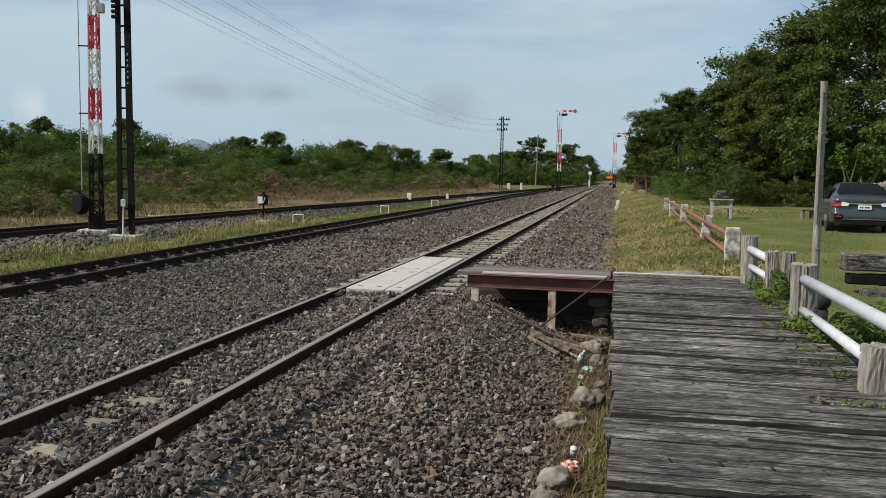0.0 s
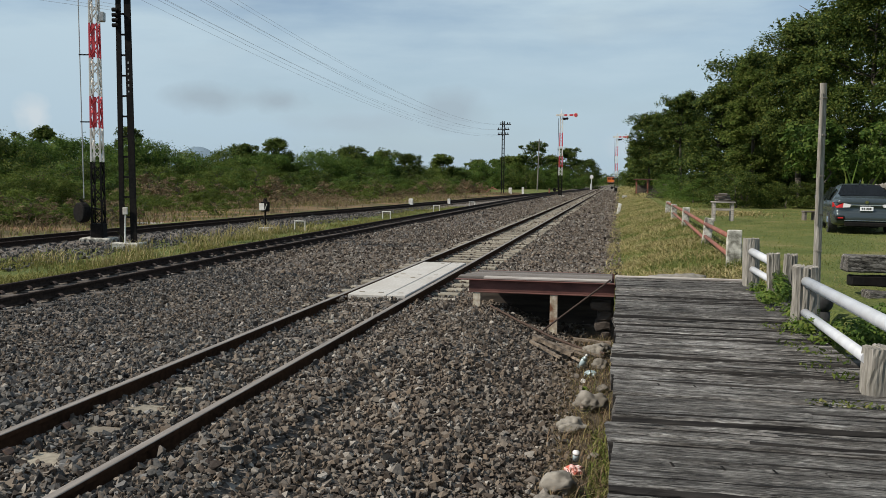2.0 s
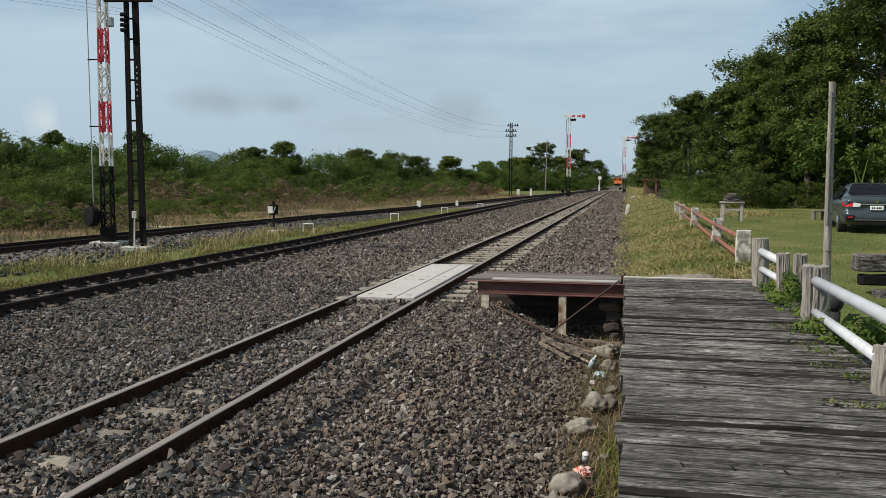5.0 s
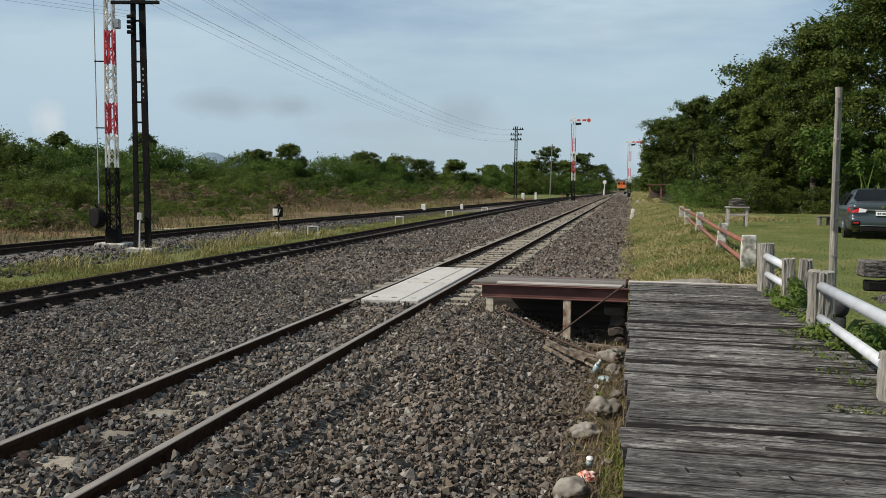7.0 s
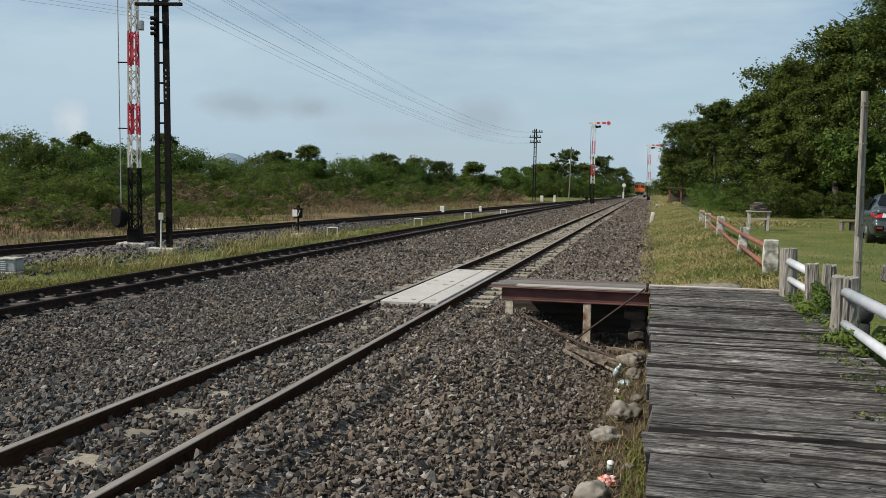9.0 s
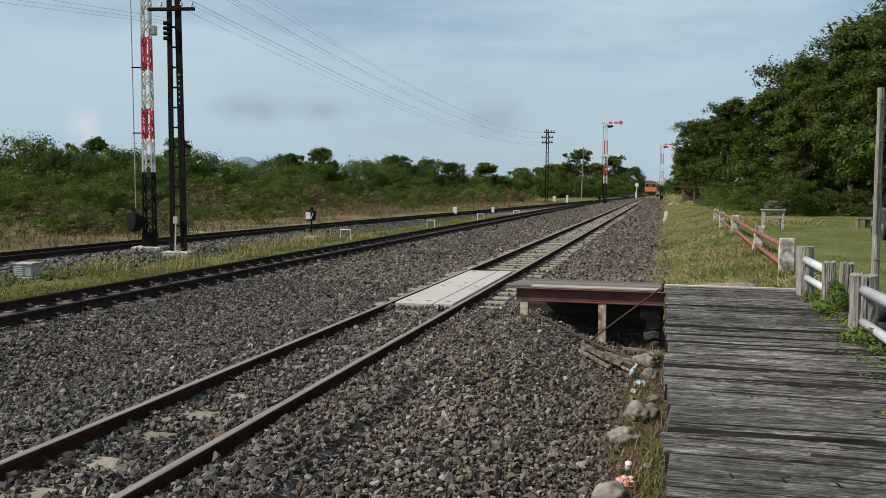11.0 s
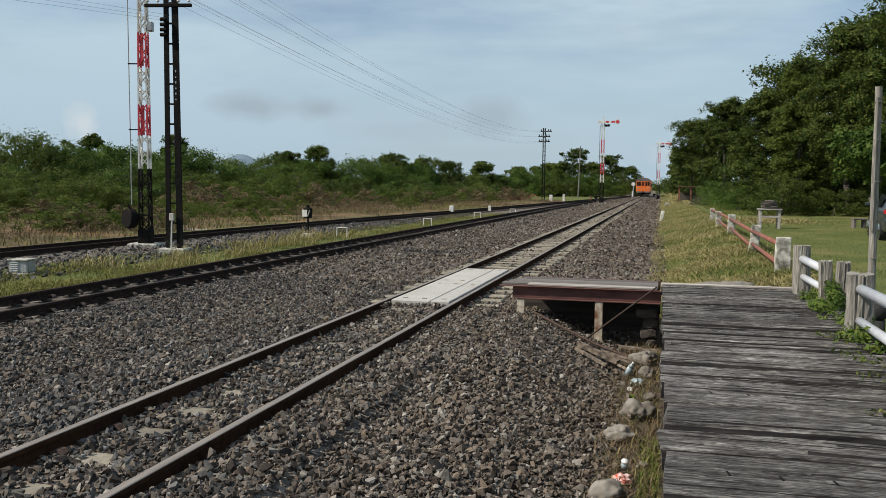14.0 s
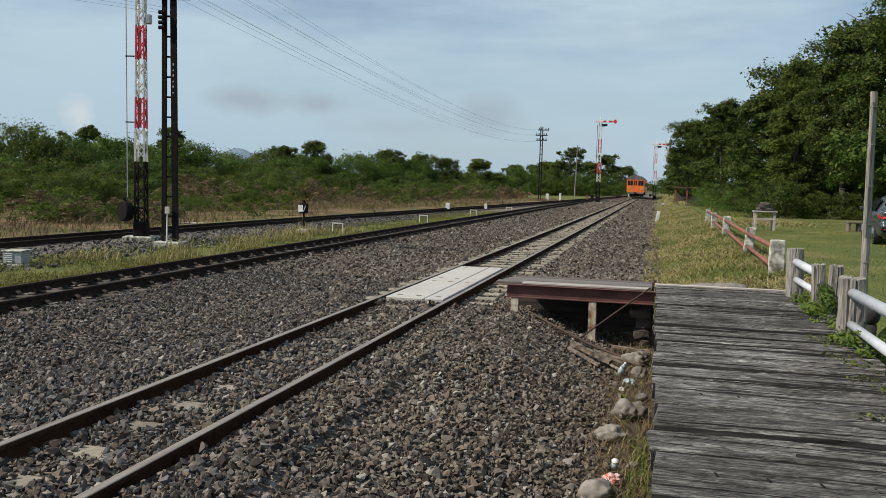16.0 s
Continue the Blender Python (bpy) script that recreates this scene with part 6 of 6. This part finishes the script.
def sticks():
    for k, (x, y, dx, dy, w, d) in enumerate(((-1.0, 10.75, 0.5, -0.36, 0.075, 0.05), (-0.95, 10.95, 0.6, -0.36, 0.045, 0.022), (-1.02, 10.5, 0.4, -0.4, 0.04, 0.03), (-0.72, 11.05, 0.6, -0.5, 0.035, 0.02), (-0.55, 11.5, 0.5, -0.06, 0.07, 0.03),
                                              (-0.62, 10.6, 0.3, -0.6, 0.025, 0.02), (-0.34, 8.9, 0.05, -0.9, 0.03, 0.02))):
        z0, z1 = float(height(x, y)), float(height(x + dx, y + dy))
        bm = bmesh.new()
        bar(bm, (x, y, z0 + 0.05 + d), (x + dx, y + dy, z1 + 0.05 + d), w, d)
        bmesh.ops.subdivide_edges(bm, edges=[e for e in bm.edges if e.calc_length() > 0.3], cuts=9)
        roughen(bm, 0.2 * w, 9, k)
        tagged(part("broken_plank", bm, M_STICK), "broken strip of old timber on the ballast", "timber scrap", "timber scraps")
    bm = bmesh.new()
    pts = [(-1.75, 12.0), (-1.3, 11.6), (-0.85, 11.35), (-0.45, 11.0), (-0.12, 10.75)]
    for (xa, ya), (xb, yb) in zip(pts, pts[1:]):
        tube(bm, (xa, ya, float(height(xa, ya)) + 0.07), (xb, yb, float(height(xb, yb)) + 0.07), 0.016, 8)
    tagged(part("loose_pipe", bm, M_CLIP), "long thin rusty bent pipe lying on the ballast", "pipe")


sticks()
M_BOTTLE = surface("pale_plastic", (0.27, 0.34, 0.35), (0.38, 0.45, 0.46), 12, 0.2, 0.1)
M_BAG = surface("red_white_wrapper", (0.6, 0.12, 0.07), (0.75, 0.7, 0.66), 26, 0.4, 0.3)


def litter():
    def lying(name, parts_, x, y, lift, rx, rz, label, category):
        t = thing(name, label, category, (x, y, float(height(x, y)) + lift))
        t.matrix_basis = pose(x, y, float(height(x, y)) + lift, rx, 0, rz)
        for nm, (r, z0, z1, r2), m in parts_:
            bm = bmesh.new()
            tube(bm, (0, 0, z0), (0, 0, z1), r, 14, r2)
            part(nm, bm, m, t, smooth=True)

    lying("plastic_bottle", (("bottle", (0.035, -0.08, 0.06, 0.035), M_BOTTLE), ("neck", (0.033, 0.06, 0.11, 0.014), M_BOTTLE), ("cap", (0.016, 0.11, 0.13, 0.016), M_WHITE)), -0.36, 9.95, 0.09, 35, 40, "clear plastic bottle lying among stones", "bottle")
    lying("glass_jar", (("jar", (0.026, -0.035, 0.024, 0.026), M_BOTTLE), ("lid", (0.028, 0.024, 0.036, 0.028), M_WHITE)), -0.27, 6.5, 0.1, 20, 10, "small jar with a white lid among stones", "jar")
    for x, y, m, s, lb in ((-0.28, 6.36, M_BAG, 0.06, "crumpled red and white wrapper"), (-0.26, 9.6, M_BOTTLE, 0.06, "crumpled grey plastic bag"), (-0.3, 8.9, M_LEAF_LIGHT, 0.05, "crushed lime-green wrapper"), (-0.33, 9.3, M_WHITE, 0.03, "scrap of white paper")):
        bm = bmesh.new()
        bmesh.ops.create_icosphere(bm, subdivisions=3, radius=s)
        for v in bm.verts:
            v.co *= 1 + 0.7 * noise.noise(v.co / s * 1.6 + Vector((x * 30, y * 20, 0)))
            v.co.z *= 0.7
        ob = part("wrapper", bm, m)
        ob.matrix_basis = pose(x, y, float(height(x, y)) + s * 0.6)
        tagged(ob, lb + " lying by the platform", "litter", "litter")


litter()

# ---- weeds and creepers ----
x, y = spread(2400, -0.42, -0.02, 3.4, 12.2)
blades("edge_weeds", x, y, 0.08, 0.004, M_BRUSH, "dry grass stems along the platform edge", 0.8)
x, y = spread(1900, -0.17, -0.02, 3.4, 7.5)
blades("edge_weeds", x, y, 0.06, 0.006, M_GRASS, "green weeds along the platform edge", 0.6)


def creeper(name, label, spots, leaf, per, material):
    v, f = leaf_cloud([s[:3] for s in spots], [s[3:] for s in spots], per, leaf, 0.9)
    tagged(new(name, mesh_np(name, v, f, material)), label, "creeper", kind="stuff")


creeper("creeper", "green creeper climbing over the platform edge", [(1.78 + 0.1 * math.sin(k), 11.4 - k * 0.27, 0.4 + 0.06 * math.sin(k * 1.7), 0.17, 0.18, 0.08) for k in range(14)], 0.026, 140, M_LEAF_LIGHT)
creeper("creeper", "green creeper climbing over the platform edge", [(1.92, 10.5 + 0.1 * k, 0.45 + 0.03 * k, 0.1, 0.12, 0.12) for k in range(5)], 0.026, 140, M_LEAF_MID)
creeper("bush", "leafy green bush behind the white pipe rail", [(2.14 + 0.22 * (k % 4), 6.2 + 0.36 * (k // 2), 0.38 + 0.06 * (k % 3), 0.24, 0.25, 0.13) for k in range(16)], 0.028, 420, M_LEAF_MID)
creeper("creeper", "sparse creeper trailing over the boards", [(1.72 - 0.12 * (k % 3), 6.2 + 0.3 * k, 0.37, 0.14, 0.16, 0.025) for k in range(9)], 0.02, 34, M_LEAF_OLIVE)
for x, y, *_ in CONC[:3]:
    blades("post_weeds", rng.normal(x, 0.16, 260), rng.normal(y - 0.1, 0.22, 260), 0.13, 0.006, M_GRASS, "green weeds round the foot of a concrete post", 0.7)
creeper("plank_weeds", "weeds growing through the boards", [(1.25 + 0.1 * k, 5.62 + 0.02 * math.sin(k * 3), 0.37, 0.08, 0.03, 0.03) for k in range(6)], 0.016, 22, M_GRASS)


blades("edge_stems", rng.uniform(-0.4, 0.0, 500), rng.uniform(3.8, 12.0, 500), 0.07, 0.004, M_STRAW, "dry straw-coloured stems along the platform edge", 0.9)
blades("edge_stems", rng.uniform(-0.55, 0.0, 1100), rng.uniform(3.8, 12.0, 1100), 0.08, 0.004, M_BRUSH, "brown dead stems along the platform edge", 0.9)


# the lit leafy tree by the car, and the dark understorey
tree("low tree with large light-green leaves near the car", 7.0, 33.0, 3.4, 1.45, M_LEAF_MID, 0.075, 42, 9, 18, 0.5, 500, 0.05, 3)
tree("low tree with large light-green leaves near the car", 9.6, 33.5, 3.6, 1.5, M_LEAF_MID, 0.07, 42, 9, 18, 0.4, 501, 0.05)
blades("broadleaf_plant", rng.normal(7.55, 0.22, 22), rng.normal(30.0, 0.2, 22), 1.35, 0.05, M_LEAF_LIGHT, "yellow-green strap-leaved plant behind the car", 0.3)
for k in range(7):
    shrub("near", 4.9 + 0.5 * (k % 3) + rng.uniform(-0.3, 0.3), 58 + 3.2 * k, rng.uniform(0.5, 0.75), "rounded green bush at the edge of the grass", 1.0, 0)
for k in range(13):
    yy = 72 + k * 5
    shrub("near", 7.2 - 0.03 * (yy - 60) + rng.uniform(-0.4, 2.8), yy + rng.uniform(-1, 1), rng.uniform(0.5, 0.8), "dark undergrowth below the trees", pick=1)
for k in range(9):
    shrub("near", 5.9 + 0.75 * k + rng.uniform(-0.3, 0.3), (48 if k < 3 else 54) + 1.6 * (k % 3), rng.uniform(0.55, 0.75), "dark undergrowth below the trees", pick=1)
for x in (8.6, 9.5, 10.5):
    shrub("near", x, 47.6, 0.5, "dark undergrowth below the trees", 1.0, 1)
for k in range(7):
    shrub("near", 12.0 + 1.6 * k + rng.uniform(-1, 1), 47 + rng.uniform(-2, 5), rng.uniform(0.9, 1.3), "dark undergrowth below the trees", pick=1)
for k in range(10):
    shrub("far", 8.6 + 1.3 * k + rng.uniform(-0.5, 0.5), 57 + 5 * (k % 3), rng.uniform(0.8, 1.1), "dense dark thicket behind the trees", pick=2)
blades("verge_grass", *spread(16000, 3.0, 8.5, 48, 110), 0.06, 0.02, M_GRASS, "longer grass at the foot of the trees", 0.5)


def brush_heap(x, y, w, h, material, label):
    bm = bmesh.new()
    g = np.random.default_rng(int(abs(x) * 10 + y))
    for _ in range(70):
        a = Vector((g.normal(0, w * 0.4), g.normal(0, w * 0.4), g.uniform(0.03, h)))
        d = Vector((g.normal(0, 1), g.normal(0, 1), g.normal(0, 0.35))).normalized() * g.uniform(0.3, 0.7) * w * 0.5
        tube(bm, a - d, a + d, g.uniform(0.02, 0.05) * w * 0.4, 5)
    ob = part("brush_heap", bm, material)
    ob.matrix_basis = pose(x, y, float(height(x, y)))
    tagged(ob, label, "brush heap", kind="stuff")


brush_heap(-21.5, 128.0, 3.2, 0.9, M_RED_PIPE, "heap of reddish cut branches beside the siding")
brush_heap(3.0, 74.0, 1.3, 0.8, M_BARK, "heap of pale cut branches on the bank")
x, y = rng.normal(4.2, 0.9, 2600), rng.normal(39.0, 1.2, 2600)
blades("straw_heap", x, y, 0.13, 0.014, M_STRAW, "low heap of raked straw on the lawn", 2.0)


def far_shed():
    t = thing("open_shed", "low red-brown open shed beyond the bank", "shed", (3.1, 98.0, float(height(3.1, 98.0))))
    for sx in (-1.6, 0, 1.6):
        for sy in (-1, 1):
            bm = bmesh.new()
            box(bm, (sx - 0.1, sy - 0.1, -0.1), (sx + 0.1, sy + 0.1, 2.0))
            part("post", bm, M_RED_PIPE, t)
    bm = bmesh.new()
    box(bm, (-2.0, -1.3, 2.0), (2.0, 1.3, 2.15), 0.03)
    part("roof", bm, M_STEEL_BROWN, t)
    bm = bmesh.new()
    box(bm, (-1.7, 0.9, 0.0), (1.7, 1.0, 1.2))
    part("back_wall", bm, M_SLEEPER_WOOD, t)
    t.scale = (0.75, 0.75, 0.75)
    fence = thing("post_fence", "rough fence of grey poles below the trees", "fence", (4.4, 95.0, float(height(5.5, 95.0))))
    for k in range(8):
        bm = bmesh.new()
        bar(bm, (k * 0.55, 0, -0.1), (k * 0.55 + 0.06 * math.sin(k * 2.1), 0, 1.35 + 0.15 * math.sin(k * 1.3)), 0.09)
        part("post", bm, M_POST_WOOD, fence)
    for z in (0.5, 1.0):
        bm = bmesh.new()
        bar(bm, (-0.1, 0, z), (4.0, 0, z), 0.05)
        part("rail", bm, M_POST_WOOD, fence)


far_shed()


def hill():
    xs = np.linspace(-1, 1, 41)
    ridge = [(-1480 + 300 * u, 2800 + 80 * u, 112 * max(0.0, 1 - abs(u) ** 1.3) * (1 + 0.1 * math.sin(u * 11)) - 10) for u in xs]
    v, f = [], []
    for x, y, z in ridge:
        v += [(x, y - 240, -30), (x, y - 90, z * 0.6), (x, y, z), (x, y + 150, -30)]
    for i in range(len(xs) - 1):
        for j in range(3):
            a = i * 4 + j
            f.append((a, a + 4, a + 5, a + 1))
    # distance haze is mixed into the base colours, which turns the hill blue-grey
    m = surface("hazed_hill", (0.13, 0.19, 0.24), (0.17, 0.23, 0.28), 0.02, 1.0, 0, coords="Object")
    tagged(new("backdrop_hill", mesh_np("backdrop_hill", v, f, m, True)), "distant wooded hill with haze in its blue-grey colour", "hill", kind="structure")


hill()


# ---- the railcar ----
def train():
    t = thing("railcar", "orange diesel railcar with dark windows coming along the track", "train", (XC, 400, 0))
    w, floor, eave, top, long_ = 1.38, 1.0, 3.05, 3.62, 20.0

    def outline(y, k=1.0):
        pts = [(-w, floor), (-w, eave), (-w * 0.93, eave + 0.3), (-w * 0.7, eave + 0.52), (-w * 0.3, top - 0.02), (w * 0.3, top - 0.02), (w * 0.7, eave + 0.52), (w * 0.93, eave + 0.3), (w, eave), (w, floor)]
        return [(x * k, y, z) for x, z in pts]

    cars = 2
    for c in range(cars):
        o = c * (long_ + 0.7)
        bm = bmesh.new()
        a, b = [[bm.verts.new(p) for p in outline(y)] for y in (o, o + long_)]
        for i in (0, 8):
            bm.faces.new((a[i], a[i + 1], b[i + 1], b[i]))
        bm.faces.new((a[0], b[0], b[9], a[9]))
        bm.faces.new(a[::-1])
        bm.faces.new(b)
        bmesh.ops.recalc_face_normals(bm, faces=bm.faces)
        body = part("body", bm, M_TRAIN, t)
        bm = bmesh.new()
        prof = [(x, z) for x, _, z in outline(0, 1.012)][1:9]
        prof = [(x, z + 0.012) for x, z in prof]
        rings = [[bm.verts.new((x, y, z)) for x, z in prof] for y in (o - 0.06, o + long_ + 0.06)]
        for i in range(7):
            bm.faces.new((rings[0][i], rings[0][i + 1], rings[1][i + 1], rings[1][i]))
        bm.faces.new(rings[0][::-1])
        bm.faces.new(rings[1])
        bmesh.ops.recalc_face_normals(bm, faces=bm.faces)
        part("roof", bm, M_TRAIN_ROOF, t)
        for s in (-1, 1):
            for k in range(12):
                bm = bmesh.new()
                box(bm, (s * w - 0.02, o + 1.6 + k * 1.45, 1.95), (s * w + 0.02, o + 2.6 + k * 1.45, 2.7), 0.01)
                part("side_window", bm, M_GLASS_DARK, body)
        for yb in (o + 3.2, o + long_ - 3.2):
            bm = bmesh.new()
            for s in (-0.75, 0.75):
                box(bm, (s - 0.08, yb - 1.3, 0.4), (s + 0.08, yb + 1.3, 0.72), 0.02)
            box(bm, (-0.75, yb - 0.25, 0.5), (0.75, yb + 0.25, 0.9), 0.02)
            bogie = part("bogie", bm, M_BLACK, t)
            for dy in (-0.9, 0.9):
                for s in (-0.53, 0.53):
                    bm = bmesh.new()
                    tube(bm, (s - 0.06, yb + dy, 0.4), (s + 0.06, yb + dy, 0.4), 0.4, 20)
                    part("wheel", bm, M_RAIL_DARK, bogie)
        bm = bmesh.new()
        box(bm, (-1.15, o + 6.5, 0.35), (1.15, o + long_ - 6.5, 1.0), 0.03)
        part("underframe", bm, M_BLACK, t)
    for x0, x1, z0, z1 in ((-1.25, -0.44, 2.1, 2.86), (0.44, 1.25, 2.1, 2.86), (-0.24, 0.24, 2.15, 2.86)):
        bm = bmesh.new()
        box(bm, (x0, -0.03, z0), (x1, 0.02, z1), 0.02)
        part("front_window", bm, M_GLASS_DARK, t)
        bm = bmesh.new()
        xm = (x0 + x1) / 2
        box(bm, (xm - 0.02, -0.045, z0), (xm + 0.02, 0.0, z1))
        part("window_bar", bm, M_TRAIN, t)
    for x in (-0.37, 0.37):
        bm = bmesh.new()
        box(bm, (x - 0.035, -0.06, 1.0), (x + 0.035, 0.0, 3.0), 0.01)
        part("door_rib", bm, M_TRAIN, t)
    for x in (-1.0, 1.0):
        bm = bmesh.new()
        tube(bm, (x, -0.07, 1.55), (x, 0.0, 1.55), 0.13, 16)
        part("headlight", bm, M_GREY_METAL, t)
    bm = bmesh.new()
    box(bm, (-1.3, -0.12, 0.72), (1.3, 0.1, 1.0), 0.02)
    part("buffer_beam", bm, M_TRAIN_ROOF, t)
    bm = bmesh.new()
    for k in range(9):
        x = -1.2 + k * 0.3
        bar(bm, (x, -0.05, 0.75), (x * 0.9, -0.3, 0.22), 0.05)
    bar(bm, (-1.1, -0.3, 0.22), (1.1, -0.3, 0.22), 0.07)
    part("pilot", bm, M_BLACK, t)
    for k, x in enumerate((-0.4, -0.2, 0.0, 0.2, 0.4)):
        bm = bmesh.new()
        box(bm, (x - 0.16, 0.4 + k * 2.8, top - 0.05), (x + 0.16, 0.9 + k * 2.8, top + 0.16), 0.03)
        part("roof_vent", bm, M_TRAIN_ROOF, t)
    bm = bmesh.new()
    box(bm, (-0.2, -0.25, 0.75), (0.2, 0.0, 1.0), 0.02)
    part("coupler", bm, M_BLACK, t)
    return t


RAILCAR = train()


def motions():
    walk(RAILCAR, [(t, pose(XC, 143.0 + 16.6 * (16.0 - t), 0)) for t in (0, 2, 4, 6, 8, 10, 12, 14, 16)])


motions()
